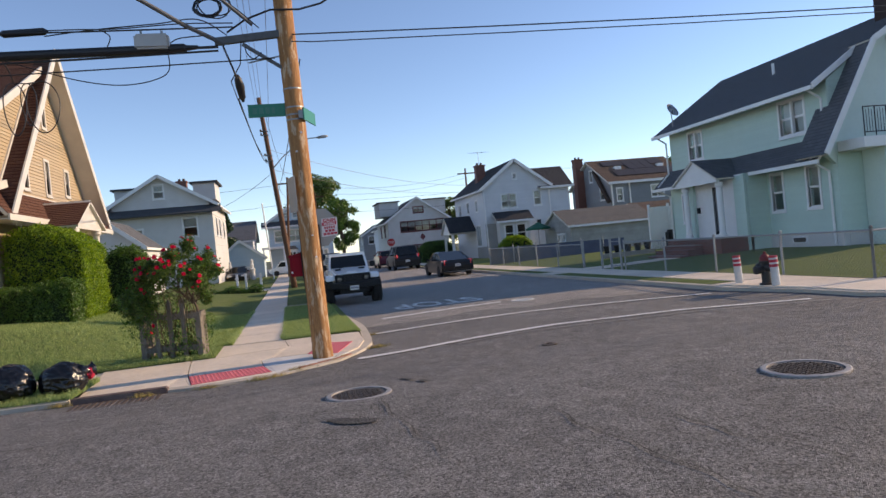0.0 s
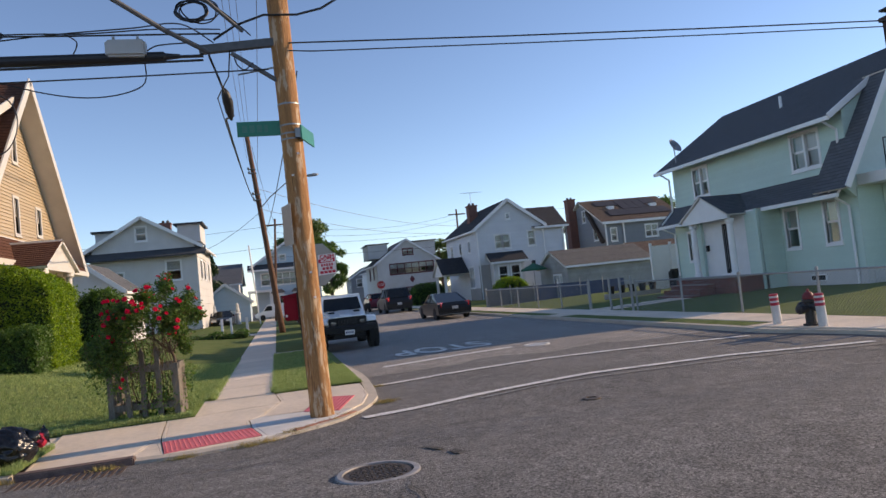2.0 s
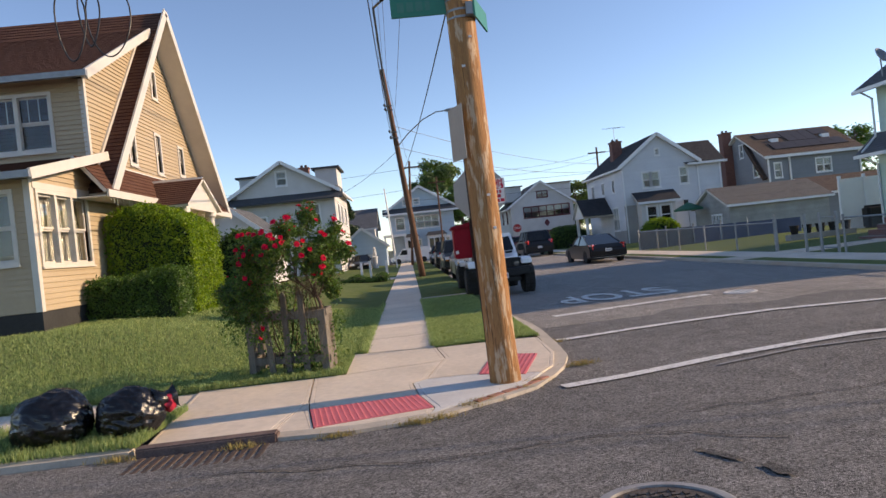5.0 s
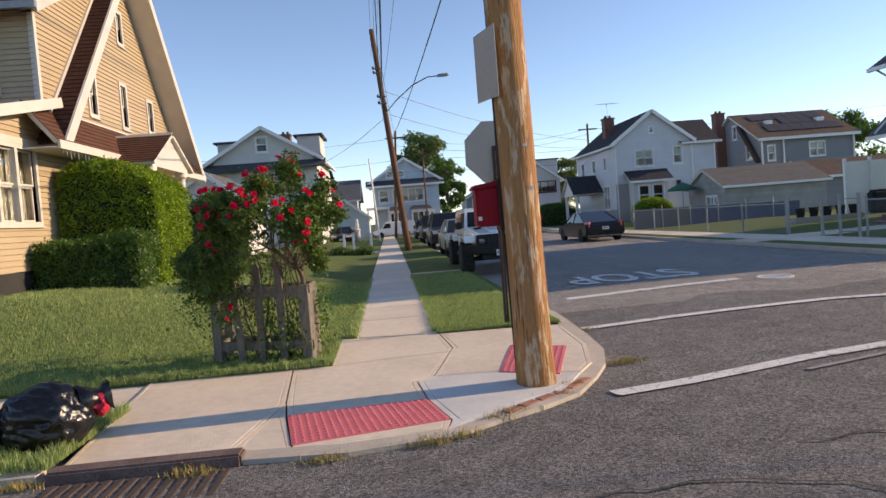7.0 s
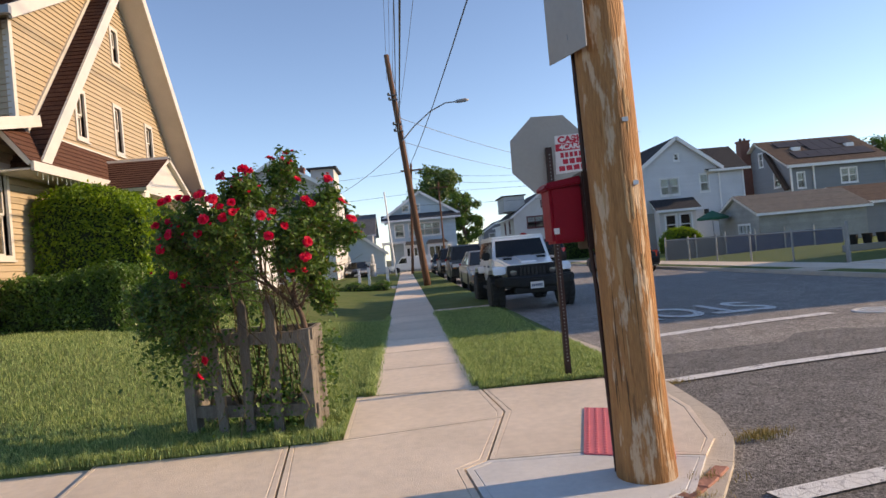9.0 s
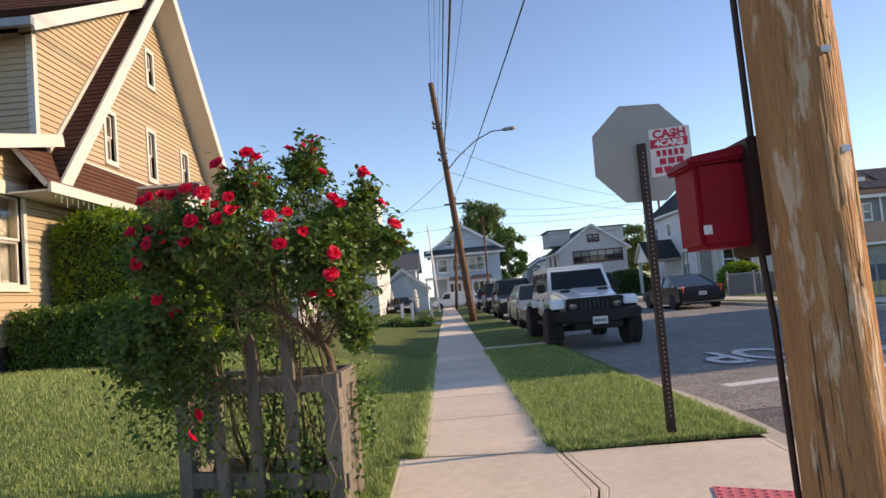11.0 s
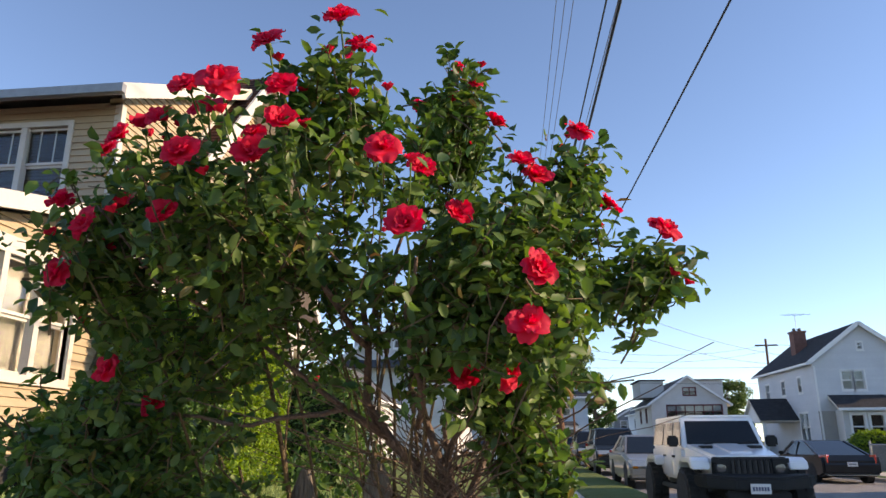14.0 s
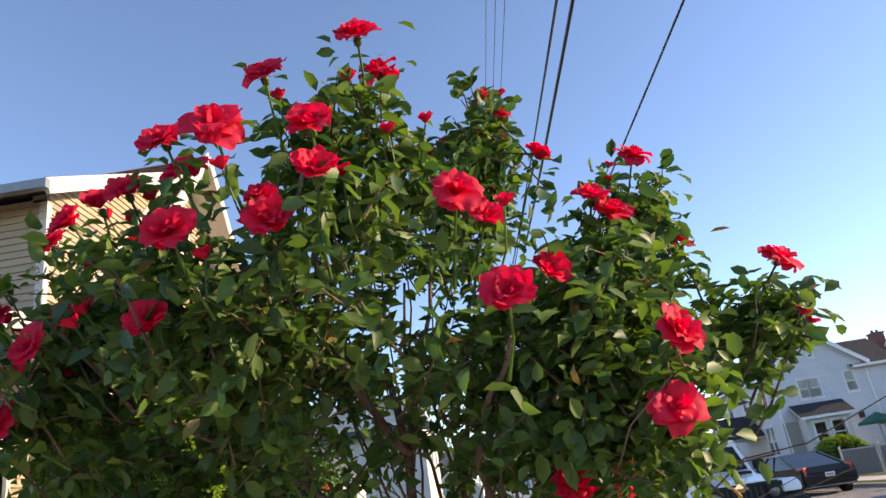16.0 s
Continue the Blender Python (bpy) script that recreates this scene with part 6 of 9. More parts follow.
# unpainted sign seen from behind, high on the pole
bsign = thing("metal_sign", -0.2, 0.14, 2.7, "plain grey metal sign seen from behind", "sign")
bm = bmesh.new()
prism(bm, [(-0.29, 0.19, 2.44), (-0.175, -0.2, 2.43), (-0.175, -0.2, 3.005), (-0.29, 0.19, 3.0)], (-0.006, -0.002, 0))
part("plate", bm, SIGN_GREY, bsign)
bm = bmesh.new()
bx(bm, -0.235, -0.15, -0.03, 0.03, 2.52, 2.55)
bx(bm, -0.235, -0.15, -0.03, 0.03, 2.9, 2.93)
part("bracket", bm, GALV, bsign)

# red box on the pole
rbox = thing("red_box", -0.28, 0.15, 1.38, "faded red plastic box fixed to the pole", "box")
bm = bmesh.new()
bx(bm, -0.385, -0.155, 0.12, 0.36, 1.385, 1.72)
part("body", bevelled(bm, 0.018), BOX_RED, rbox)
bm = bmesh.new()
hexa(bm, [(-0.415, 0.10, 1.70), (-0.14, 0.10, 1.725), (-0.14, 0.38, 1.725), (-0.415, 0.38, 1.70), (-0.405, 0.108, 1.74), (-0.14, 0.108, 1.78), (-0.14, 0.37, 1.78), (-0.405, 0.37, 1.74)])
part("lid", bevelled(bm, 0.012), BOX_RED, rbox)
bm = bmesh.new()
bx(bm, -0.20, -0.15, 0.06, 0.30, 1.34, 1.79)
part("mount", bevelled(bm, 0.008), STEEL_BROWN, rbox)
bm = bmesh.new()
bx(bm, -0.375, -0.345, 0.112, 0.12, 1.44, 1.475)
part("label_scrap", bm, PAPER, rbox)
bm = bmesh.new()
tube(bm, [(-0.145, 0.09, 0.0), (-0.155, 0.095, 0.6), (-0.165, 0.09, 1.1), (-0.18, 0.1, 1.38)], 0.013, 8)
tube(bm, [(-0.175, 0.08, 1.76), (-0.178, 0.08, 2.1), (-0.185, 0.08, 3.0), (-0.20, 0.08, 4.7)], 0.013, 8)
part("conduit", bm, STEEL_BROWN, rbox)

# stop sign seen from behind, with a poster
stop = thing("stop_sign", 0.24, 2.8, 0.1, "octagonal stop sign seen from behind on perforated post", "stop sign", "stop signs")
bm = bmesh.new()
cxs, czs, R = 0.255, 2.265, 0.412
lean = radians(-1.0)
oct8 = [(cxs + R * math.cos(radians(22.5 + 45 * i) + lean), 2.83, czs + R * math.sin(radians(22.5 + 45 * i) + lean)) for i in range(8)]
prism(bm, oct8, (0, 0.006, 0))
part("plate", bm, SIGN_GREY, stop)
bm = bmesh.new()
prism(bm, [(x, 2.8375, z) for x, _, z in oct8], (0, 0.002, 0))
part("red_face", bm, SIGN_RED, stop)
bm = bmesh.new()
hexa(bm, [(0.205, 2.775, -0.1), (0.262, 2.775, -0.1), (0.262, 2.825, -0.1), (0.205, 2.825, -0.1), (0.212, 2.775, 2.33), (0.269, 2.775, 2.33), (0.269, 2.825, 2.33), (0.212, 2.825, 2.33)])
post = part("post", bm, STEEL_BROWN, stop)
# pale raised discs; their tone imitates daylight seen through the post's holes
bm = bmesh.new()
for i in range(60):
    z = 0.25 + i * 0.034
    lathe(bm, [(0.006, 0.0), (0.006, -0.0015)], "y", (0.2335 + 0.007 * (z + 0.1) / 2.43, 2.7748, z), 6)
part("lit_hole_row", bm, GALV, post, kind="stuff")
bm = bmesh.new()
prism(bm, [(0.303, 2.826, 2.065), (0.618, 2.826, 2.085), (0.636, 2.826, 2.455), (0.318, 2.826, 2.44)], (0, 0.003, 0))
poster = part("poster", bm, PAPER, stop, "white paper poster with red words")
tl = -2.0
def on_poster(u, v, a=0.0):
    return Matrix.Translation((0.469 + u, 2.8245, 2.262 + v)) @ Euler((radians(90), 0, 0)).to_matrix().to_4x4() @ Matrix.Rotation(radians(2.5), 4, "Z")
lettering("lettering", "CA$H", 0.088, on_poster(0.006, 0.138), LETTER_RED, poster, wide=1.12, bold=0.004, depth=0.0006)
bm = bmesh.new()
prism(bm, [(0.316, 2.8252, 2.287), (0.612, 2.8252, 2.302), (0.616, 2.8252, 2.372), (0.319, 2.8252, 2.357)], (0, 0.0008, 0))
part("red_band", bm, LETTER_RED, poster)
lettering("lettering", "4CAR$", 0.064, on_poster(0, 0.066), PAPER, poster, wide=1.15, bold=0.003, depth=0.0012)
for v, w, n in ((-0.01, 0.23, 5), (-0.075, 0.2, 3), (-0.14, 0.29, 4)):
    for i in range(n):
        u = -w / 2 + w * i / n
        bm = bmesh.new()
        c = on_poster(0, 0)
        ring = [c @ Vector((u + a, v + b, 0.0)) for a, b in ((0.006, -0.024), (w / n - 0.008, -0.024), (w / n - 0.008, 0.024), (0.006, 0.024))]
        prism(bm, ring, (0, 0.001, 0))
        part("bar", bm, LETTER_RED, poster)

# standoff arm, splice cases and wires on the pole
rig = thing("standoff_bracket", -0.6, 0, 5.2, "steel standoff arm holding black cables", "bracket")
beam(rig, (-0.1, -0.05, 5.33), (-1.2, -0.12, 5.2), 0.09, 0.11, CABLE_GREY, "arm")
beam(rig, (-0.12, -0.05, 4.72), (-0.78, -0.1, 5.16), 0.05, 0.05, CABLE_GREY, "brace")
beam(rig, (-0.2, 0.0, 4.98), (-0.72, 0.05, 4.9), 0.02, 0.02, GALV, "rod")


def sag(p, q, drop, n=14):
    p, q = Vector(p), Vector(q)
    return [p.lerp(q, i / n) - Vector((0, 0, drop * 4 * (i / n) * (1 - i / n))) for i in range(n + 1)]


def cable(pts, r, label, material=CABLE, name="overhead_cable", n=6):
    bm = bmesh.new()
    tube(bm, pts, r, n)
    return tagged(part(name, bm, material), label, "cable", "overhead cables")


cable(sag((-1.15, -0.1, 5.13), (-30, -1.5, 5.4), 0.35), 0.022, "thick black telephone cable between poles")
cable(sag((-1.15, -0.16, 5.05), (-30, -1.6, 5.2), 0.4), 0.016, "black telephone cable between poles")
cable(sag((-0.3, -0.1, 4.92), (-30, -1.4, 4.7), 0.3), 0.010, "thin black wire between poles")
cable(sag((-0.9, -0.15, 5.42), (-30, -1.5, 5.9), 0.3), 0.012, "thin black wire between poles")
cable([(-1.05, -0.12, 5.16), (-1.6, -0.35, 5.4), (-2.3, -0.8, 5.75), (-3.4, -1.6, 6.25), (-6, -3.5, 7.6)], 0.035, "thick grey cable rising from the arm", CABLE_GREY, n=8)
cable([(-0.6, -0.14, 5.45), (-1.2, -0.5, 5.9), (-1.8, -0.9, 6.3), (-3.5, -2.0, 7.4)], 0.028, "grey cable rising over the arm", CABLE_GREY, n=8)
cable(sag((-9, 0.4, 6.1), (-0.1, 0.0, 6.25), 0.1), 0.009, "thin black wire above the arm")
cable(sag((-9, 0.9, 6.5), (0, 0.1, 6.6), 0.1), 0.008, "thin black wire above the arm")
# wires to the right along the main street
cable([(-1.0, -0.1, 5.35), (-0.7, -0.1, 5.55), (-0.3, -0.15, 5.68), (0.15, -0.2, 5.66), (0.5, -0.2, 5.75), (0.8, -0.2, 5.93)] + sag((1.0, -0.2, 5.98), (45, -3.5, 7.6), 0.55)[0:], 0.016, "black cable bending past the pole")
cable(sag((-0.12, -0.1, 5.29), (45, -3.0, 6.6), 0.45), 0.011, "long black wire across the street")
cable([(-0.12, -0.12, 5.18), (0.3, -0.15, 5.15)] + sag((0.4, -0.15, 5.15), (45, -3.2, 6.25), 0.35), 0.009, "long thin black wire across the street")
# wires along the side street to the next pole
P2 = (-0.85, 26.55)
cable([(-1.08, -0.1, 5.14), (-0.98, 0.05, 4.85), (-0.9, 0.3, 4.6), (-0.86, 0.9, 4.55)] + sag((-1.0, 1.5, 4.66), (-1.02, 26.5, 6.9), 0.35), 0.016, "black cable with splice case along the street")
cable([(-0.8, -0.1, 5.2), (-0.85, 0.1, 4.9)] + sag((-1.06, 0.8, 4.8), (-1.1, 26.5, 7.1), 0.3), 0.009, "thin black wire along the street")
cable(sag((0.10, 0.12, 4.95), (-0.66, 26.5, 5.4), 0.25), 0.011, "black wire from the pole along the street")
for i in range(3):
    cable(sag((-1.0 + i * 0.16, 0.0, 8.6), (-1.3 + i * 0.12, 26.5, 9.2), 0.4), 0.006, "thin power line along the street", CABLE_GREY)
cable(sag((-0.3, 0.1, 7.0), (-0.95, 26.5, 7.6), 0.4), 0.006, "thin wire along the street", CABLE_GREY)
# splice cases and terminal box
case = thing("splice_case", -2.9, -0.15, 5.0, "long black cable splice case", "splice case", "splice cases")
bm = bmesh.new()
tube(bm, [(-1.45, -0.11, 5.13), (-1.62, -0.12, 5.12), (-1.66, -0.12, 5.12), (-4.9, -0.24, 5.03), (-4.94, -0.24, 5.03), (-5.1, -0.25, 5.03)], [0.03, 0.045, 0.07, 0.07, 0.05, 0.03], 12)
part("shell", bm, CABLE, case)
case = thing("splice_case", -3.9, -0.18, 5.35, "small black cable splice case", "splice case", "splice cases")
bm = bmesh.new()
tube(bm, [(-3.55, -0.2, 5.41), (-3.6, -0.2, 5.41), (-4.15, -0.21, 5.38), (-4.2, -0.21, 5.38)], [0.02, 0.055, 0.055, 0.02], 10)
part("shell", bm, CABLE, case)
case = thing("splice_case", -0.88, 0.45, 4.5, "black oval splice case hanging on cable", "splice case", "splice cases")
bm = bmesh.new()
tube(bm, [(-0.93, 0.2, 4.76), (-0.92, 0.25, 4.7), (-0.9, 0.32, 4.6), (-0.89, 0.42, 4.47), (-0.88, 0.5, 4.38)], [0.02, 0.06, 0.075, 0.06, 0.02], 12)
part("shell", bm, CABLE, case, smooth=True)
term = thing("terminal_box", -2.1, -0.16, 5.2, "pale grey plastic cable terminal box", "terminal box")
bm = bmesh.new()
bx(bm, -2.36, -1.86, -0.28, -0.08, 5.09, 5.32)
part("body", bevelled(bm, 0.03), TERMINAL, term)
for xx in (-2.26, -1.96):
    bm = bmesh.new()
    bx(bm, xx - 0.015, xx + 0.015, -0.2, -0.16, 5.32, 5.38)
    part("clip", bm, GALV, term)
# coils and drooping loops
def loop(c, r, turns, thick, label, tilt=0.3, n=40):
    bm = bmesh.new()
    pts = []
    for i in range(n * turns + 1):
        a = 2 * math.pi * i / n
        k = 1 + 0.1 * math.sin(i * 0.37)
        pts.append((c[0] + r * k * math.cos(a), c[1] + 0.02 * math.sin(a * 0.7) + tilt * r * math.sin(a), c[2] + r * k * 0.8 * math.sin(a)))
    tube(bm, pts, thick, 6)
    tagged(part("cable_coil", bm, CABLE), label, "cable", "cable coils")


loop((-1.25, -0.2, 5.72), 0.2, 3, 0.013, "coil of black cable above the arm")
loop((-1.15, -0.15, 5.75), 0.24, 2, 0.010, "coil of black cable above the arm")
for c in ([(-1.9, -0.14, 5.05), (-1.95, -0.2, 4.7), (-2.5, -0.25, 4.55), (-3.2, -0.25, 4.65), (-4.2, -0.22, 5.0)],
          [(-1.3, -0.15, 5.3), (-1.7, -0.2, 5.25), (-1.85, -0.2, 5.18)],
          [(-0.9, -0.1, 5.5), (-1.7, -0.18, 5.48), (-2.6, -0.2, 5.42), (-3.5, -0.2, 5.42), (-5.5, -0.3, 5.3), (-9, -0.4, 5.45)],
          [(-1.0, -0.12, 5.3), (-1.4, -0.3, 5.5), (-2.0, -0.3, 5.45), (-2.9, -0.25, 5.4), (-3.6, -0.22, 5.33)],
          [(-0.5, -0.12, 5.4), (-0.9, -0.2, 5.75), (-1.35, -0.25, 5.95), (-1.5, -0.25, 6.1)],
          [(-0.75, -0.1, 5.15), (-0.72, -0.12, 5.0), (-0.62, -0.1, 4.92), (-0.5, -0.1, 5.02)],
          [(-2.8, -0.15, 5.1), (-2.7, -0.2, 5.3), (-2.85, -0.2, 5.42)]):
    bm = bmesh.new()
    fine = []
    for a, b, d, e in zip([c[0]] + c[:-2], c[:-1], c[1:], c[2:] + [c[-1]]):
        a, b, d, e = Vector(a), Vector(b), Vector(d), Vector(e)
        for i in range(6):
            t = i / 6
            fine.append(0.5 * ((2 * b) + (d - a) * t + (2 * a - 5 * b + 4 * d - e) * t * t + (3 * b - a - 3 * d + e) * t ** 3))
    fine.append(Vector(c[-1]))
    tube(bm, fine, 0.009, 6)
    tagged(part("drop_wire", bm, CABLE), "loose black drop wire beside the arm", "cable", "drop wires")
# big hanging loops before the tan house
bm = bmesh.new()
for c, w, h in (((-4.31, 0.46, 4.42), 0.16, 0.41), ((-3.93, 0.54, 4.46), 0.24, 0.41), ((-4.12, 0.5, 4.5), 0.11, 0.33)):
    tube(bm, [(c[0] + w * math.sin(a), c[1] + 0.05 * math.sin(2 * a), c[2] + h * math.cos(a)) for a in [2 * math.pi * i / 30 for i in range(31)]], 0.009, 6)
tube(bm, [(-4.2, -0.22, 5.0), (-4.22, 0.1, 4.9), (-4.3, 0.46, 4.83), (-4.12, 0.5, 4.83), (-3.93, 0.54, 4.87)], 0.009, 6)
tagged(part("wire_loop", bm, CABLE), "bundle of loose black wire loops hanging from the lines", "cable")

# next poles down the street
pole2 = thing("utility_pole", -0.29, 26.7, 0.1, "leaning dark wooden utility pole with street lamp", "utility pole", "utility poles")
bm = bmesh.new()
tube(bm, [Vector((-0.29, 26.7, -0.1)).lerp(Vector((-1.22, 26.7, 10.45)), i / 10) for i in range(11)], [0.16 - 0.005 * i for i in range(11)], 16)
part("shaft", bm, POLE_DARK, pole2, smooth=True)
bm = bmesh.new()
tube(bm, [(-0.87, 26.6, 6.55), (-0.3, 26.6, 7.15), (0.5, 26.6, 7.78), (1.2, 26.6, 8.1), (1.7, 26.6, 8.12)], 0.03, 8)
arm = part("lamp_arm", bm, GALV, pole2)
bm = bmesh.new()
tube(bm, [(1.6, 26.6, 8.12), (1.75, 26.6, 8.13), (2.1, 26.6, 8.16), (2.25, 26.6, 8.16)], [0.03, 0.08, 0.09, 0.03], 10)
part("lamp_head", bm, DISH, arm, smooth=True)
for z in (7.0, 7.3, 8.4, 8.6):
    bm = bmesh.new()
    x = -0.29 - 0.93 * z / 10.45
    tube(bm, [(x - 0.25, 26.5, z), (x + 0.15, 26.5, z)], 0.035, 6)
    lathe(bm, [(0.05, 0), (0.06, 0.06), (0.03, 0.12)], "z", (x - 0.22, 26.5, z), 8)
    part("insulator", bm, CABLE_GREY, pole2)
for (x, y, x2, h, r, lb) in ((-0.65, 52, 0.02, 9.0, 0.12, "wooden utility pole further down the street"), (18.6, 60, 18.7, 9.5, 0.12, "wooden utility pole behind the pale house"), (2.8, 64, 2.8, 8.6, 0.1, "far wooden utility pole at the crossing")):
    p = thing("utility_pole", x, y, 0, lb, "utility pole", "utility poles")
    bm = bmesh.new()
    tube(bm, [(x, y, -0.1), (x2, y, h)], [r, r * 0.75], 10)
    part("shaft", bm, POLE_DARK, p)
    bm = bmesh.new()
    bx(bm, x2 - 0.9, x2 + 0.9, y - 0.06, y + 0.06, h - 0.6, h - 0.48)
    part("crossarm", bm, POLE_DARK, p)
for p, q, d in (((-60, 56, 8.0), (-0.2, 52, 8.4), 0.7), ((0, 52, 8.4), (18.7, 60, 9.0), 0.9), ((18.7, 60, 9.0), (60, 60, 10.2), 0.8), ((0, 52, 7.8), (18.7, 60, 8.5), 0.9), ((-40, 50, 6.5), (0, 52, 6.6), 0.6),
                ((0, 52, 6.6), (60, 58, 9.2), 1.0), ((0, 52, 5.6), (40, 60, 6.4), 0.5), ((-1, 26.6, 6.6), (14, 46, 6.0), 0.5), ((-1, 26.6, 6.3), (-7, 45, 5.8), 0.4), ((-0.9, 26.6, 7.6), (15, 46, 6.5), 0.5),
                ((-1.0, 26.6, 7.0), (-0.2, 52, 7.2), 0.5), ((-1.0, 26.6, 9.8), (0, 52, 8.6), 0.5)):
    cable(sag(p, q, d), 0.012, "thin dark overhead line down the street")
wp = thing("sign_post", -2.4, 49, 0, "tall thin white metal post", "post")
bm = bmesh.new()
tube(bm, [(-1.9, 49, 0), (-2.3, 49, 6.6)], 0.06, 8)
part("tube", bm, TRIM_COOL, wp)

# ---- rose bush in its picket frame ----
fence = thing("picket_frame", -2.55, 1.9, 0.08, "weathered wooden picket frame round the rose bush", "fence")
def stake(p, w, t, h0, h1, turn, name, tip=True, lean=(0, 0)):
    bm = bmesh.new()
    a = [(-w / 2, 0), (w / 2, 0)]
    zt = h1 - (w * 0.8 if tip else 0)
    ring = [(-w / 2, 0, h0), (w / 2, 0, h0), (w / 2, 0, zt)] + ([(w * 0.12, 0, h1), (-w * 0.12, 0, h1)] if tip else []) + [(-w / 2, 0, zt)]
    prism(bm, ring, (0, t, 0))
    m = Matrix.Translation(p) @ Matrix.Rotation(turn, 4, "Z") @ Euler((lean[0], lean[1], 0)).to_matrix().to_4x4()
    bmesh.ops.transform(bm, matrix=m, verts=bm.verts)
    part(name, bevelled(bm, 0.004, 1), OLD_WOOD, fence)
FA, FB = Vector((-3.12, 1.98, 0)), Vector((-2.10, 1.62, 0))
ft = math.atan2(FB.y - FA.y, FB.x - FA.x)
def along(t, off=0.0):
    p = FA.lerp(FB, t)
    n = Vector((math.sin(ft), -math.cos(ft), 0))
    return p + n * off
stake(along(0.0), 0.1, 0.1, 0.05, 0.92, ft, "post", False)
stake(along(1.0), 0.11, 0.10, 0.05, 0.90, ft, "post", False)
stake(FB + Vector((0.03, 0.33, 0)), 0.1, 0.1, 0.05, 0.88, ft + 0.1, "post", False)
stake(FA + Vector((0.05, 0.36, 0)), 0.1, 0.1, 0.05, 0.9, ft + 0.1, "post", False)
for z in (0.27, 0.86):
    beam(fence, along(-0.02, -0.03) + Vector((0, 0, z)), along(1.04, -0.03) + Vector((0, 0, z + (-0.02 if z > 0.5 else 0))), 0.045, 0.095, OLD_WOOD, "rail")
    beam(fence, FB + Vector((0.055, 0.0, z + 0.0)), FB + Vector((0.075, 0.42, z + 0.0)), 0.04, 0.09, OLD_WOOD, "rail")
    beam(fence, FA + Vector((0.0, 0.05, z)), FA + Vector((0.05, 0.42, z)), 0.045, 0.095, OLD_WOOD, "rail")
    beam(fence, FA + Vector((0.05, 0.42, z)), FB + Vector((0.075, 0.42, z)), 0.045, 0.095, OLD_WOOD, "rail")
for t, h, ln in ((0.30, 1.08, -0.07), (0.52, 1.17, 0.0), (0.755, 1.19, 0.0)):
    stake(along(t, 0.025), 0.085, 0.025, 0.06, h, ft, "picket", True, (0, ln))
stake(FB + Vector((0.075, 0.2, 0)), 0.06, 0.022, 0.06, 0.9, ft + math.pi / 2 - 0.1, "picket", True)

bush = thing("rose_bush", -2.3, 1.6, 0.1, "large red rose bush in full bloom", "rose bush")
rng = np.random.default_rng(5)
LOBES = ((-2.34, 1.30, 1.68, 0.50, 0.58, 0.40), (-2.22, 1.80, 1.76, 0.56, 0.80, 0.50), (-2.68, 1.32, 1.62, 0.38, 0.56, 0.38), (-3.06, 1.66, 1.16, 0.44, 0.50, 0.44), (-1.90, 1.46, 1.66, 0.30, 0.54, 0.40),
         (-2.32, 0.96, 1.92, 0.22, 0.24, 0.16), (-1.64, 1.30, 1.62, 0.13, 0.20, 0.12), (-2.58, 1.0, 1.72, 0.32, 0.26, 0.20), (-2.02, 1.08, 1.56, 0.26, 0.22, 0.24), (-3.02, 1.42, 1.40, 0.36, 0.40, 0.34),
         (-2.14, 1.62, 2.12, 0.16, 0.20, 0.14), (-1.80, 1.42, 1.94, 0.14, 0.18, 0.12), (-2.88, 1.1, 1.72, 0.20, 0.26, 0.24), (-2.55, 2.55, 1.22, 0.50, 0.60, 0.42),
         (-2.08, 1.38, 2.16, 0.13, 0.16, 0.18), (-1.87, 1.38, 2.05, 0.14, 0.18, 0.13), (-1.98, 1.42, 1.40, 0.17, 0.2, 0.14), (-1.92, 1.58, 1.20, 0.13, 0.16, 0.16), (-3.22, 1.52, 1.30, 0.24, 0.3, 0.2))


def leaf_soup(pos, nrm, size, rng, shape=0.5):
    """Folded leaves: six points each, turned about at random near the given normals."""
    n = len(pos)
    a = rng.normal(size=(n, 3))
    d = np.cross(nrm, a)
    d /= np.linalg.norm(d, axis=1)[:, None] + 1e-9
    s = np.cross(d, nrm)
    L, w = size[:, None], size[:, None] * shape
    fold = nrm * (size * 0.12)[:, None]
    droop = nrm * (size * rng.uniform(-0.1, 0.25, n))[:, None]
    v = np.stack([pos, pos + d * L * 0.3 + s * w * 0.42 + fold, pos + d * L * 0.68 + s * w * 0.40 + fold, pos + d * L - droop, pos + d * L * 0.68 - s * w * 0.40 + fold, pos + d * L * 0.3 - s * w * 0.42 + fold, pos + d * L * 0.5], 1).reshape(-1, 3)
    b = np.arange(n)[:, None] * 7
    f = np.concatenate([b + [0, 1, 6], b + [1, 2, 6], b + [2, 3, 6], b + [3, 4, 6], b + [4, 5, 6], b + [5, 0, 6]], 1).reshape(-1, 3)
    return v, f


def unit(a):
    return a / (np.linalg.norm(a, axis=-1)[..., None] + 1e-9)


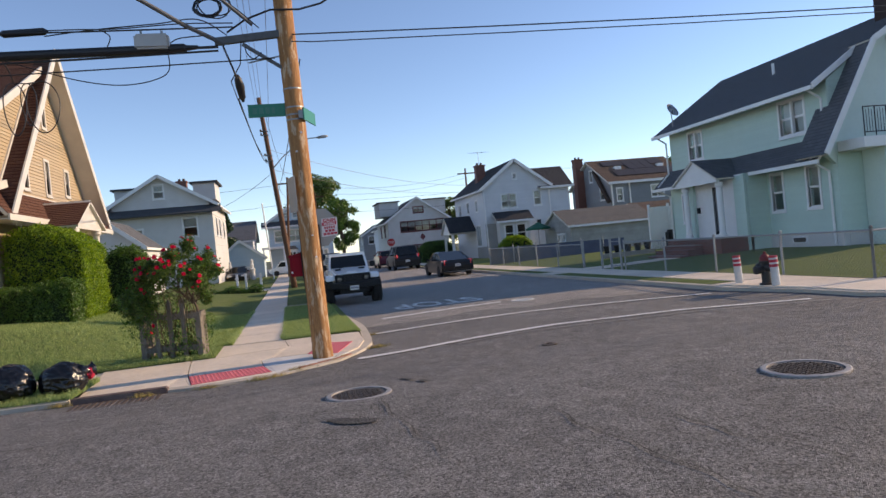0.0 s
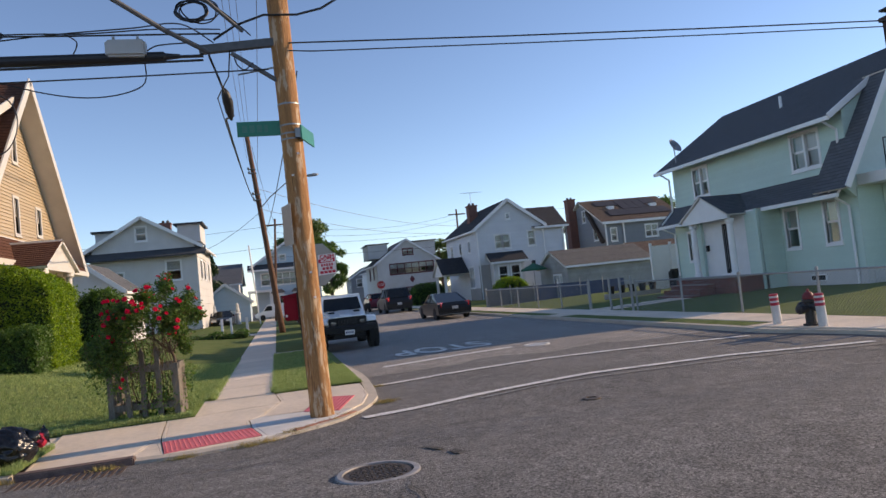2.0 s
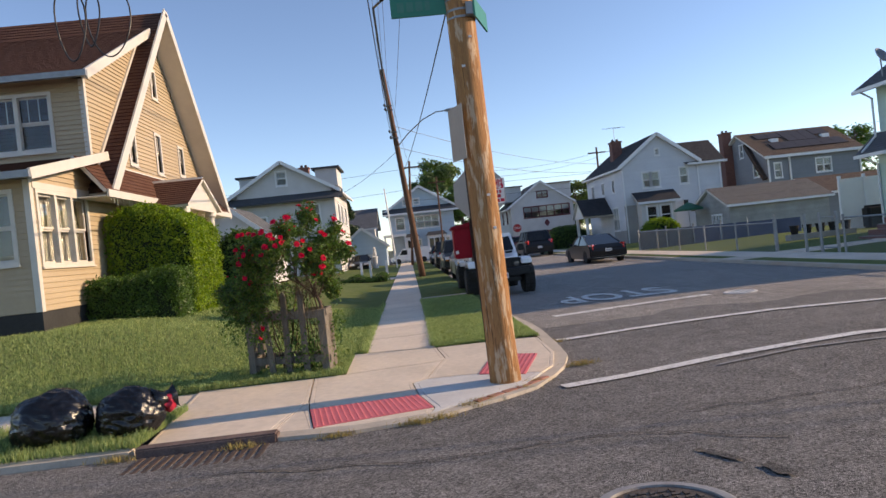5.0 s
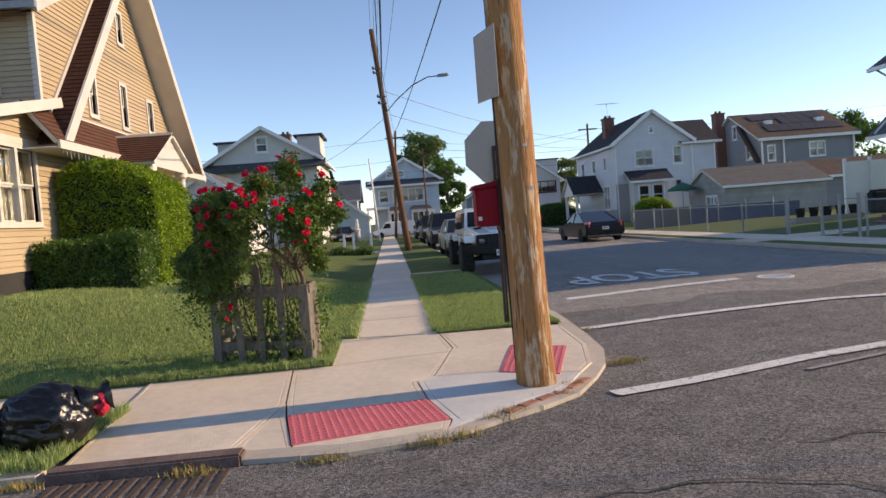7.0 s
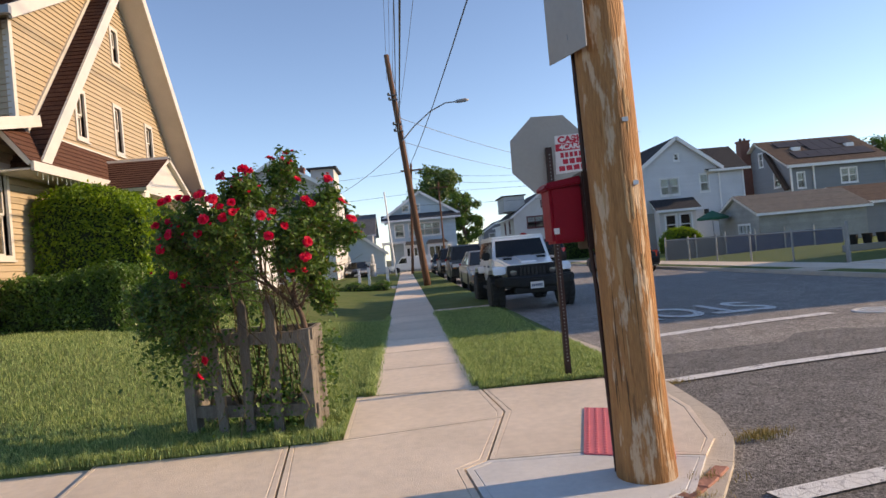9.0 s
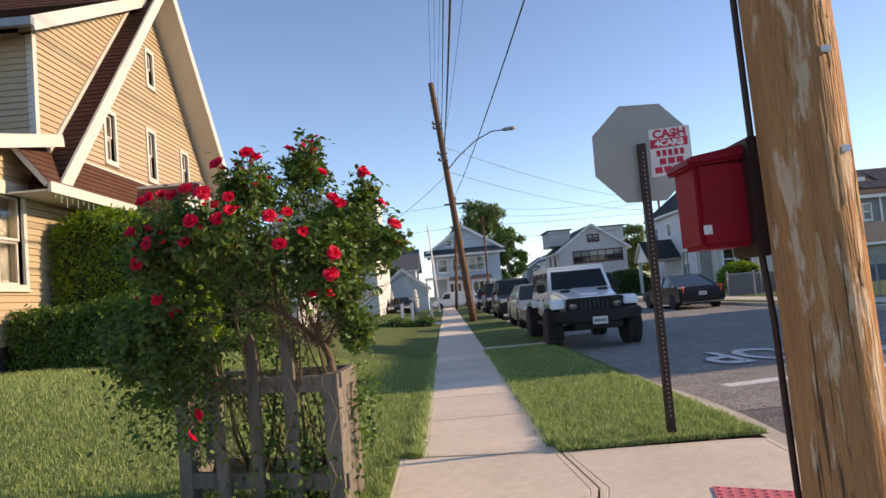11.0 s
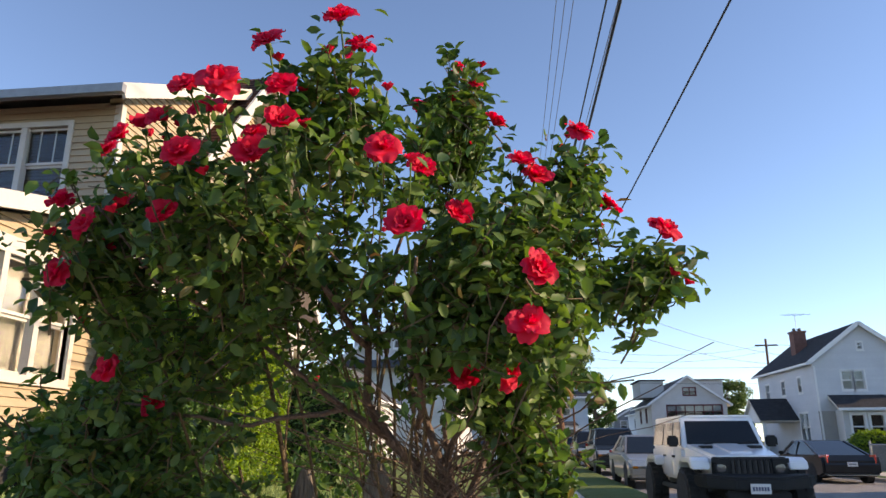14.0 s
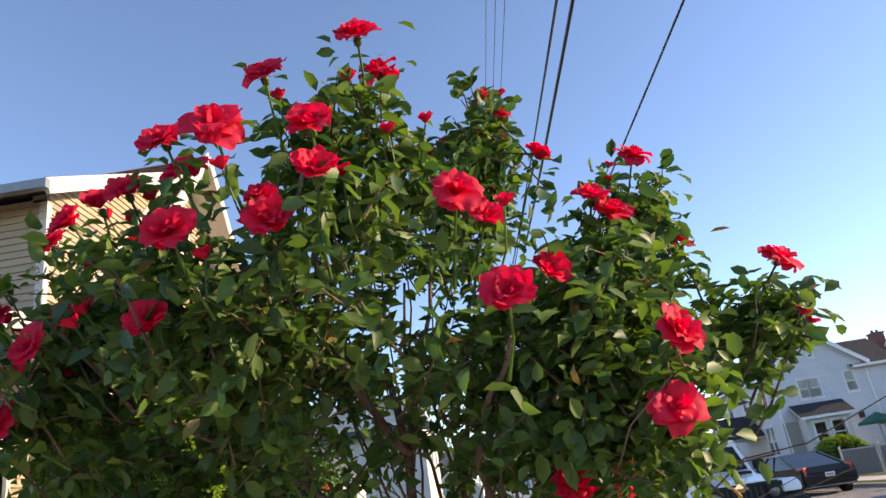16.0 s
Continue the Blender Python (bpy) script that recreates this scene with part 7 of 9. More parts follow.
ROSES = ((-2.285, 0.85, 2.085), (-2.267, 0.95, 2.085), (-2.437, 0.855, 2.045), (-2.218, 1.60, 2.265), (-2.10, 1.59, 2.285), (-1.983, 1.26, 2.026), (-1.92, 1.14, 1.87), (-1.89, 1.15, 1.84),
         (-1.765, 1.34, 2.04), (-1.686, 1.46, 1.87), (-1.60, 1.18, 1.71), (-2.127, 0.954, 1.787), (-2.055, 0.936, 1.679), (-2.131, 0.767, 1.609), (-1.897, 0.908, 1.556), (-1.923, 0.917, 1.461),
         (-2.057, 1.123, 1.383), (-1.962, 1.16, 1.391), (-2.34, 0.701, 1.846), (-2.335, 0.71, 1.782), (-2.415, 0.77, 1.757), (-2.543, 0.751, 1.756), (-2.471, 0.727, 1.889), (-2.577, 0.811, 1.928),
         (-2.60, 0.95, 1.96), (-2.69, 0.93, 1.92), (-2.76, 0.98, 1.93), (-2.85, 1.035, 1.935), (-2.92, 1.10, 1.93), (-2.86, 1.077, 1.793), (-2.834, 0.928, 1.687), (-2.92, 0.98, 1.60), (-2.93, 0.98, 1.76),
         (-2.602, 0.837, 1.665), (-2.91, 1.20, 1.415), (-2.898, 1.40, 1.35), (-2.831, 1.463, 0.746), (-2.852, 1.43, 0.635), (-2.17, 0.764, 1.754))

# canes rise from the frame, arch outwards and carry twigs with leaves
roots = [(-2.12, 1.85), (-2.2, 2.0), (-2.45, 2.05), (-2.65, 2.1), (-2.3, 1.95), (-2.05, 1.95)]
twig_pts, tips = [], []
canes = bmesh.new()
prng = random.Random(8)
for k in range(22):
    lb = LOBES[k % 4 if k < 28 else k % 3]
    a = prng.uniform(0, 2 * math.pi)
    rr = prng.uniform(0.3, 0.72)
    end = Vector((lb[0] + lb[3] * rr * math.cos(a), lb[1] + lb[4] * rr * math.sin(a), lb[2] + lb[5] * prng.uniform(-0.2, 0.4)))
    rt = prng.choice(roots)
    st = Vector((rt[0] + prng.uniform(-0.05, 0.05), rt[1] + prng.uniform(-0.05, 0.05), 0.08))
    mid = st.lerp(end, 0.5) + Vector((prng.uniform(-0.1, 0.1), prng.uniform(-0.05, 0.15), 0.12))
    pts = []
    for i in range(13):
        t = i / 12
        p = st * (1 - t) ** 2 + mid * 2 * t * (1 - t) + end * t * t
        pts.append(p + Vector((noise.noise((k, t * 4, 0)), noise.noise((k, t * 4, 5)), noise.noise((k, t * 4, 9)))) * 0.05)
    r0 = prng.uniform(0.004, 0.008) if k > 3 else 0.014
    tube(canes, pts, [r0 * (1 - 0.75 * i / 12) + 0.0012 for i in range(13)], 6)
    twig_pts += pts[5:]
part("cane", canes, STEM, bush, kind="stuff")
# trunk by the corner post, forking
bm = bmesh.new()
tube(bm, [(-2.07, 1.80, 0.05), (-2.10, 1.78, 0.5), (-2.09, 1.77, 0.85), (-2.11, 1.74, 1.0), (-2.14, 1.71, 1.09)], [0.028, 0.026, 0.024, 0.022, 0.019], 12)
tube(bm, [(-2.14, 1.71, 1.08), (-2.22, 1.67, 1.16), (-2.31, 1.63, 1.255), (-2.37, 1.59, 1.35), (-2.36, 1.55, 1.5), (-2.38, 1.5, 1.68)], [0.018, 0.015, 0.014, 0.013, 0.010, 0.007], 9)
tube(bm, [(-2.14, 1.71, 1.07), (-2.165, 1.67, 1.17), (-2.20, 1.64, 1.28), (-2.25, 1.60, 1.40), (-2.22, 1.62, 1.55)], [0.017, 0.014, 0.011, 0.008, 0.006], 9)
tube(bm, [(-2.165, 1.67, 1.17), (-2.13, 1.66, 1.26), (-2.05, 1.62, 1.34), (-1.95, 1.6, 1.48)], [0.011, 0.009, 0.008, 0.005], 8)
tube(bm, [(-2.12, 1.73, 1.05), (-2.06, 1.75, 1.18), (-2.03, 1.77, 1.29), (-1.95, 1.78, 1.42), (-1.87, 1.72, 1.58)], [0.013, 0.010, 0.008, 0.006, 0.005], 8)
tube(bm, [(-2.14, 1.74, 1.04), (-2.18, 1.88, 1.28), (-2.14, 2.0, 1.6)], [0.013, 0.010, 0.006], 8)
tube(bm, [(-2.31, 1.63, 1.255), (-2.45, 1.5, 1.36), (-2.6, 1.3, 1.5)], [0.011, 0.008, 0.005], 8)
for pts, r0 in (([(-2.35, 1.5, 1.5), (-2.42, 1.3, 1.62), (-2.44, 1.1, 1.74), (-2.40, 0.92, 1.9)], 0.010), ([(-2.22, 1.62, 1.28), (-2.2, 1.35, 1.42), (-2.18, 1.1, 1.5), (-2.13, 0.9, 1.58)], 0.010),
                ([(-2.35, 1.5, 1.5), (-2.3, 1.5, 1.75), (-2.2, 1.55, 2.05)], 0.008), ([(-1.9, 1.66, 1.4), (-1.95, 1.4, 1.55), (-1.93, 1.15, 1.6)], 0.009), ([(-2.6, 1.3, 1.5), (-2.75, 1.1, 1.6), (-2.85, 0.98, 1.75)], 0.006),
                ([(-2.4, 1.45, 1.32), (-2.7, 1.4, 1.3), (-3.0, 1.45, 1.35)], 0.008), ([(-2.1, 2.0, 1.6), (-2.3, 1.9, 1.8), (-2.5, 1.7, 1.85)], 0.007), ([(-1.85, 1.6, 1.6), (-1.75, 1.45, 1.75), (-1.66, 1.3, 1.7)], 0.006)):
    fine = []
    for i in range(len(pts) - 1):
        for k in range(5):
            v = Vector(pts[i]).lerp(Vector(pts[i + 1]), k / 5)
            fine.append(v + Vector((noise.noise(v * 7), noise.noise(v * 7 + Vector((4, 0, 0))), noise.noise(v * 7 + Vector((0, 4, 0))))) * 0.025)
    fine.append(Vector(pts[-1]))
    tube(bm, fine, [r0 * (1 - 0.7 * i / len(fine)) for i in range(len(fine))], 7)
part("trunk", bm, BARK, bush, smooth=True)

pos, nrm, size = [], [], []
twigs = bmesh.new()
N_TW = 2350
for k in range(N_TW):
    lb = LOBES[int(rng.choice(19, p=(0.13, 0.13, 0.09, 0.095, 0.09, 0.05, 0.015, 0.045, 0.05, 0.03, 0.025, 0.02, 0.03, 0.06, 0.02, 0.02, 0.04, 0.03, 0.03)))]
    d = unit(rng.normal(size=3) * np.array([1, 1, 0.9]))
    rad = rng.uniform(0.55, 1.0) if rng.random() < 0.88 else rng.uniform(0.1, 0.55)
    tip = np.array(lb[:3]) + d * np.array(lb[3:]) * rad * (0.9 + 0.2 * noise.noise(Vector(d) * 2.5))
    # gaps: sparse middle and underside
    gap = noise.noise(Vector(tip) * 2.4)
    if gap > 0.25 or (abs(tip[0] + 2.39) < 0.25 and 1.1 < tip[2] < 1.68 and rng.random() < 0.76) or (tip[1] > 1.9 and rng.random() < 0.3) or (tip[2] < 1.25 and -2.6 < tip[0] < -2.04 and rng.random() < 0.5):
        continue
    grow = unit(d * np.array([0.8, 0.8, 0.5]) + np.array([0, 0, 0.45]) + rng.normal(size=3) * 0.35)
    ln = rng.uniform(0.10, 0.24)
    base = tip - grow * ln
    bend = rng.normal(size=3) * 0.015
    stem = [base + grow * ln * t + bend * math.sin(math.pi * t) for t in (0, 0.33, 0.66, 1.0)]
    tube(twigs, [Vector(p) for p in stem], [0.0026, 0.0022, 0.0018, 0.0012], 4, caps=False)
    for j in range(int(rng.integers(14, 25))):
        t = rng.uniform(0.05, 1.0)
        out = unit(rng.normal(size=3) + d * 0.5)
        p = base + grow * ln * t + bend * math.sin(math.pi * t) + out * rng.uniform(0.004, 0.03)
        nn = unit(np.array([0, 0, 0.8]) + d * 0.5 + rng.normal(size=3) * 0.65)
        pos.append(p)
        nrm.append(nn)
        size.append(rng.uniform(0.024, 0.047))
# low trailing leaves in and round the frame
for k in range(1900):
    q = rng.random()
    c = np.array([-3.04, 1.66, 0.82]) if q < 0.4 else (np.array([-2.3, 1.72, 0.36]) if q < 0.65 else (np.array([-2.62, 2.1, 0.72]) if q < 0.87 else np.array([-1.96, 1.9, 0.6])))
    p = c + rng.normal(size=3) * (np.array([0.17, 0.13, 0.16]) if q < 0.87 else np.array([0.06, 0.08, 0.16]))
    if p[2] > 0.1:
        pos.append(p)
        nrm.append(unit(np.array([0, -0.3, 0.7]) + rng.normal(size=3) * 0.6))
        size.append(rng.uniform(0.03, 0.052))
# leaves filling the frame
for k in range(520):
    pos.append(np.array([rng.uniform(-3.0, -2.12), rng.uniform(1.78, 2.25), rng.uniform(0.15, 1.05)]))
    nrm.append(unit(np.array([0, -0.3, 0.7]) + rng.normal(size=3) * 0.6))
    size.append(rng.uniform(0.03, 0.052))
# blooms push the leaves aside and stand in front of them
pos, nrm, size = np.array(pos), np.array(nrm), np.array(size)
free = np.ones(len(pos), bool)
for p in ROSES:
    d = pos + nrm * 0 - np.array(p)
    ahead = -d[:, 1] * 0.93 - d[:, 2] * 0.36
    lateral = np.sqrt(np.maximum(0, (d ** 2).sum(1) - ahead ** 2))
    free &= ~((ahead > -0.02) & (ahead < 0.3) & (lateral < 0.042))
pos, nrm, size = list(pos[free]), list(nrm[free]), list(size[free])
# a collar of leaves under each bloom
for p in ROSES:
    for j in range(22):
        o = rng.normal(size=3) * np.array([0.05, 0.03, 0.045])
        pos.append(np.array(p) + np.array([0, 0.07, -0.045]) + o)
        nrm.append(unit(np.array([0, -0.35, 0.7]) + o * 6 + rng.normal(size=3) * 0.45))
        size.append(rng.uniform(0.026, 0.046))
part("twig_mass", twigs, STEM, bush, kind="stuff")
base = np.array(root_place(bush))
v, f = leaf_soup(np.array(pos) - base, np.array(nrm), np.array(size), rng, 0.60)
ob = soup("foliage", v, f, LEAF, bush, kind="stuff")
ob.data.polygons.foreach_set("use_smooth", [True] * len(ob.data.polygons))
n = 420
idx = rng.integers(0, len(pos), n)
v, f = leaf_soup(np.array(pos)[idx] - base + rng.normal(size=(n, 3)) * 0.02, np.array(nrm)[idx], np.array(size)[idx] * 0.85, rng)
soup("dry_leaves", v, f, LEAF_DRY, bush, kind="stuff")
# dry tangle of thin shoots round the fork
bm = bmesh.new()
for k in range(90):
    p = Vector((prng.gauss(-2.16, 0.06), prng.gauss(1.69, 0.05), prng.uniform(1.05, 1.2)))
    g = Vector((prng.gauss(0, 0.05), prng.gauss(-0.01, 0.04), prng.uniform(0.02, 0.06)))
    pts = [p]
    for i in range(6):
        p = p + g + Vector((prng.gauss(0, 0.018), prng.gauss(0, 0.018), prng.gauss(0, 0.012)))
        pts.append(p)
    tube(bm, pts, [0.0028 - 0.0003 * i for i in range(7)], 4, caps=False)
part("dry_tangle", bm, BARK, bush, kind="stuff")
# bare straggling shoots over the frame
bm = bmesh.new()
for k in range(32):
    x, y = prng.uniform(-3.0, -2.1), prng.uniform(1.6, 2.1)
    p = Vector((x, y, prng.uniform(0.1, 0.5)))
    pts = [p]
    for i in range(7):
        p = p + Vector((prng.uniform(-0.06, 0.06), prng.uniform(-0.04, 0.03), prng.uniform(0.05, 0.16)))
        pts.append(p)
    tube(bm, pts, [0.004 - 0.0004 * i for i in range(8)], 5, caps=False)
part("shoot_mass", bm, mat("dry_shoot", (0.30, 0.22, 0.13), (0.18, 0.12, 0.07), scale=20, rough=0.9), bush, kind="stuff")


def rose_mesh(r, openness, seed):
    """A loose garden rose: notched wavy petals in three rings round a small heart, no two alike."""
    q = random.Random(seed)
    bm = bmesh.new()
    for ringn, (count, tilt, size) in enumerate(((3, 0.12, 0.55), (4, 0.42 + 0.25 * openness, 0.74), (5, 0.55 + 0.65 * openness, 0.95), (5, 0.62 + 1.05 * openness, 1.05))):
        turn = q.uniform(0, 6.28)
        for i in range(count):
            a = turn + 2 * math.pi * i / count + q.uniform(-0.25, 0.25)
            tl = tilt + q.uniform(-0.28, 0.28) * (0.4 + openness)
            sz = size * q.uniform(0.8, 1.12)
            curl, skew, ph = q.uniform(0.1, 0.75) * (0.4 + openness), q.uniform(-0.18, 0.18), q.uniform(0, 6.28)
            dx, dy, sx, sy = math.cos(a), math.sin(a), -math.sin(a), math.cos(a)
            rows = []
            for u in range(7):
                t = u / 6
                bend = tl + curl * max(0.0, t - 0.45) * 1.6
                out = 0.05 + sz * (math.sin(tl) * min(t, 0.5) + math.sin(bend) * max(0.0, t - 0.5))
                up = -0.3 + sz * (math.cos(tl) * min(t, 0.5) + math.cos(bend) * max(0.0, t - 0.5))
                w = sz * 0.56 * math.sin(math.pi * min(1.0, 0.1 + 0.72 * t)) ** 0.8
                row = []
                for k in range(-3, 4):
                    e = k / 3
                    rim = max(0.0, t - 0.5) * 2
                    wave = 0.085 * rim * math.sin(ph + e * 5.2 + ringn)
                    notch = -0.12 * rim ** 3 * math.exp(-(e * 3.2) ** 2) * sz + 0.05 * rim ** 2 * (1 - e * e)
                    cup = (0.20 - 0.14 * openness) * sz * e * e * (1 - 0.5 * rim)
                    o, z = out + notch * math.sin(bend) - cup * math.sin(tl) * 0.3 + wave * math.cos(bend), up + notch * math.cos(bend) + cup - wave * math.sin(bend) + skew * e * t * 0.4
                    row.append(bm.verts.new(((o * dx + e * w * sx) * r, (o * dy + e * w * sy) * r, z * r)))
                rows.append(row)
            for p, n2 in zip(rows, rows[1:]):
                for k in range(6):
                    bm.faces.new((p[k], p[k + 1], n2[k + 1], n2[k]))
    me = bpy.data.meshes.new("rose")
    bm.to_mesh(me)
    bm.free()
    me.materials.append(PETAL)
    me.polygons.foreach_set("use_smooth", [True] * len(me.polygons))
    return me


kinds = [rose_mesh(0.036, 0.55, 1), rose_mesh(0.037, 0.85, 2), rose_mesh(0.035, 0.42, 3), rose_mesh(0.036, 0.68, 4), rose_mesh(0.033, 0.22, 6), rose_mesh(0.038, 0.95, 9), rose_mesh(0.033, 0.5, 12)]
bud = rose_mesh(0.018, 0.0, 5)
hip = bmesh.new()
lathe(hip, [(0.001, -0.012), (0.006, -0.008), (0.007, 0.0), (0.005, 0.004)], "z", (0, 0, 0), 8)
for i in range(5):
    a = 2 * math.pi * i / 5
    hip.faces.new([hip.verts.new(p) for p in ((0.004 * math.cos(a - 0.4), 0.004 * math.sin(a - 0.4), 0.002), (0.004 * math.cos(a + 0.4), 0.004 * math.sin(a + 0.4), 0.002), (0.026 * math.cos(a), 0.026 * math.sin(a), 0.004))])
hip_me = finish("calyx", hip, LEAF)
stalks = bmesh.new()
place = [(Vector(p), 1.0) for p in ROSES]
crown = sorted((p for p in pos if p[2] > 1.4), key=lambda p: -((p[0] + 2.3) ** 2 * 0.7 + (p[1] - 1.5) ** 2 * 0.7 + (p[2] - 1.45) ** 2))[150:4500]
for i in range(20):
    c = crown[prng.randrange(len(crown))]
    place.append((Vector(c) + Vector((0, -0.01, 0.02)), prng.uniform(0.4, 0.75)))
for i, (p, s) in enumerate(place):
    c = Vector((-2.3, 1.45, 1.5))
    d = (p - c).normalized()
    face = (d * Vector((0.6, 1.0, 0.7)) + Vector((0.15, -0.35, 0.30)) + Vector((prng.uniform(-0.3, 0.3), prng.uniform(-0.3, 0.3), prng.uniform(-0.1, 0.2)))).normalized()
    ob = new("rose", kinds[i * 5 % 7])
    ob.parent = bush
    ob.matrix_local = Matrix.Translation(p - Vector(base)) @ face.to_track_quat("Z", "Y").to_matrix().to_4x4() @ Matrix.Rotation(prng.uniform(0, 6), 4, "Z") @ Matrix.Diagonal((s, s, s, 1))
    q = new("calyx", hip_me)
    q.parent = bush
    q.matrix_local = Matrix.Translation(p - Vector(base) - face * 0.016 * s) @ face.to_track_quat("Z", "Y").to_matrix().to_4x4()
    tube(stalks, [p - face * 0.02, p - face * 0.07 - Vector((0, 0, 0.02)), p - face * 0.08 - Vector((0, 0, 0.05)) - d * 0.05], [0.0022, 0.0022, 0.003], 5, caps=False)
for i in range(46):
    c = crown[prng.randrange(len(crown))]
    d = (Vector(c) - Vector((-2.3, 1.5, 1.4))).normalized()
    p = Vector(c) + d * 0.035 + Vector((0, 0, 0.02))
    face = (d + Vector((0, 0, 1.0))).normalized()
    ob = new("rosebud", bud)
    ob.parent = bush
    ob.matrix_local = Matrix.Translation(p - Vector(base)) @ face.to_track_quat("Z", "Y").to_matrix().to_4x4()
    bend = Vector((prng.uniform(-1, 1), prng.uniform(-1, 1), -0.5)) * 0.015
    tube(stalks, [p - face * 0.006, p - face * 0.03 + bend * 0.5, p - face * 0.055 + bend, p - face * 0.07 - d * 0.03], 0.0016, 5, caps=False)
part("stalk_mass", stalks, LEAF, bush, kind="stuff")

# ---- hedges ----
def hedge(label, x0, x1, y0, y1, z0, top, n, leaf, material, seed, name="hedge", rnd=0.18, category="hedge"):
    """A clipped block of leaves over a solid core, coloured near black as inner shade; top(x, y) gives its height."""
    h = thing(name, (x0 + x1) / 2, (y0 + y1) / 2, z0, label, category)
    bm = bmesh.new()
    k = 8
    ring = []
    for i in range(k + 1):
        for j in range(k + 1):
            x, y = x0 + 0.06 + (x1 - x0 - 0.12) * i / k, y0 + 0.06 + (y1 - y0 - 0.12) * j / k
            e = min(min(i, k - i) / k * (x1 - x0), min(j, k - j) / k * (y1 - y0))
            ring.append(bm.verts.new((x, y, top(x, y) - 0.06 - max(0, rnd - e) * 0.7)))
    for i in range(k):
        for j in range(k):
            bm.faces.new((ring[i * 9 + j], ring[i * 9 + 9 + j], ring[i * 9 + 10 + j], ring[i * 9 + j + 1]))
    low = {}
    edge = [(i, 0) for i in range(k)] + [(k, j) for j in range(k)] + [(i, k) for i in range(k, 0, -1)] + [(0, j) for j in range(k, 0, -1)]
    for i, j in edge:
        v = ring[i * 9 + j].co
        low[(i, j)] = bm.verts.new((v.x, v.y, z0))
    for a, b in zip(edge, edge[1:] + edge[:1]):
        bm.faces.new((ring[a[0] * 9 + a[1]], ring[b[0] * 9 + b[1]], low[b], low[a]))
    part("core", bm, mat(name + "_shade_core", (0.02, 0.035, 0.01), scale=9, rough=0.95, bump=0.8), h)
    q = np.random.default_rng(seed)
    pos, nrm = [], []
    w, d, ht = x1 - x0, y1 - y0, top((x0 + x1) / 2, (y0 + y1) / 2) - z0
    areas = np.array([w * ht, w * ht * 0.3, d * ht, d * ht * 0.4, w * d])
    for f in q.choice(5, n, p=areas / areas.sum()):
        u, v = q.random(), q.random()
        if f in (0, 1):
            x, y, nn = x0 + w * u, (y0 if f == 0 else y1), (0, -1 if f == 0 else 1, 0)
        elif f in (2, 3):
            x, y, nn = (x1 if f == 2 else x0), y0 + d * u, (1 if f == 2 else -1, 0, 0)
        else:
            x, y, nn = x0 + w * u, y0 + d * v, (0, 0, 1)
        e = min(x - x0, x1 - x, y - y0, y1 - y)
        t = top(x, y)
        z = z0 + (t - z0) * v ** 0.9 if f < 4 else t - max(0, rnd - e) * 0.8
        if f < 4 and z > t - rnd:
            s = (z - t + rnd) / rnd
            x, y = x - nn[0] * s * s * rnd * 0.7, y - nn[1] * s * s * rnd * 0.7
        bump = 0.07 * noise.noise((x * 2.6, y * 2.6, z * 1.6)) + 0.09 * noise.noise((x * 8, y * 8, z * 4)) - 0.03
        pos.append((x + nn[0] * bump + q.normal() * 0.035, y + nn[1] * bump + q.normal() * 0.035, z + nn[2] * bump + q.normal() * 0.03))
        nrm.append(nn)
    nrm = unit(np.array(nrm) * 0.7 + q.normal(size=(n, 3)) * 0.55 + np.array([0, 0, 0.35]))
    v, f = leaf_soup(np.array(pos) - np.array(root_place(h)), nrm, leaf * q.uniform(0.6, 1.3, n), q, 0.5)
    soup("leaves", v, f, material, h, kind="stuff")
    return h


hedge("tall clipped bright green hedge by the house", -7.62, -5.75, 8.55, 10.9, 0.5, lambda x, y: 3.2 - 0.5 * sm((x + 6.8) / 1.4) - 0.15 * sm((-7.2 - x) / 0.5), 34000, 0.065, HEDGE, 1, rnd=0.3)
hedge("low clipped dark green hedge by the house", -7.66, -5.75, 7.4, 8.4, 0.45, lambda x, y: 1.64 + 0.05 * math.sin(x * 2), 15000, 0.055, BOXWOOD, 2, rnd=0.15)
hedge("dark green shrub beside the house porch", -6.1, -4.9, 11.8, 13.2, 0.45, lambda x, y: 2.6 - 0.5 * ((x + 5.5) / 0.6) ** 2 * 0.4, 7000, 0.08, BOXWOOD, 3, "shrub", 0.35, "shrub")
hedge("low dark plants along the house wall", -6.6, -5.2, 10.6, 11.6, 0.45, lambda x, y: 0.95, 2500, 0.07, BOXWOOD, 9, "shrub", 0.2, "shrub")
hedge("rounded yellow-green shrub before the bay window", 15.9, 18.3, 40.2, 41.6, 0.1, lambda x, y: 1.75 - 0.5 * abs((x - 17.1) / 1.2) ** 3, 3500, 0.13, HEDGE, 4, "shrub", 0.4, "shrub")
hedge("dark green hedge along the street", 11.6, 14.9, 52, 54, 0.1, lambda x, y: 2.0 - 0.4 * abs((x - 13.2) / 1.6) ** 3, 3500, 0.15, BOXWOOD, 6, "hedge", 0.5)
hedge("flower bed with low plants on the lawn", -4.6, -2.0, 25.6, 26.8, 0.1, lambda x, y: 0.42 + 0.1 * math.sin(x * 5), 1500, 0.09, BOXWOOD, 7, "flower_bed", 0.15, "flower bed")

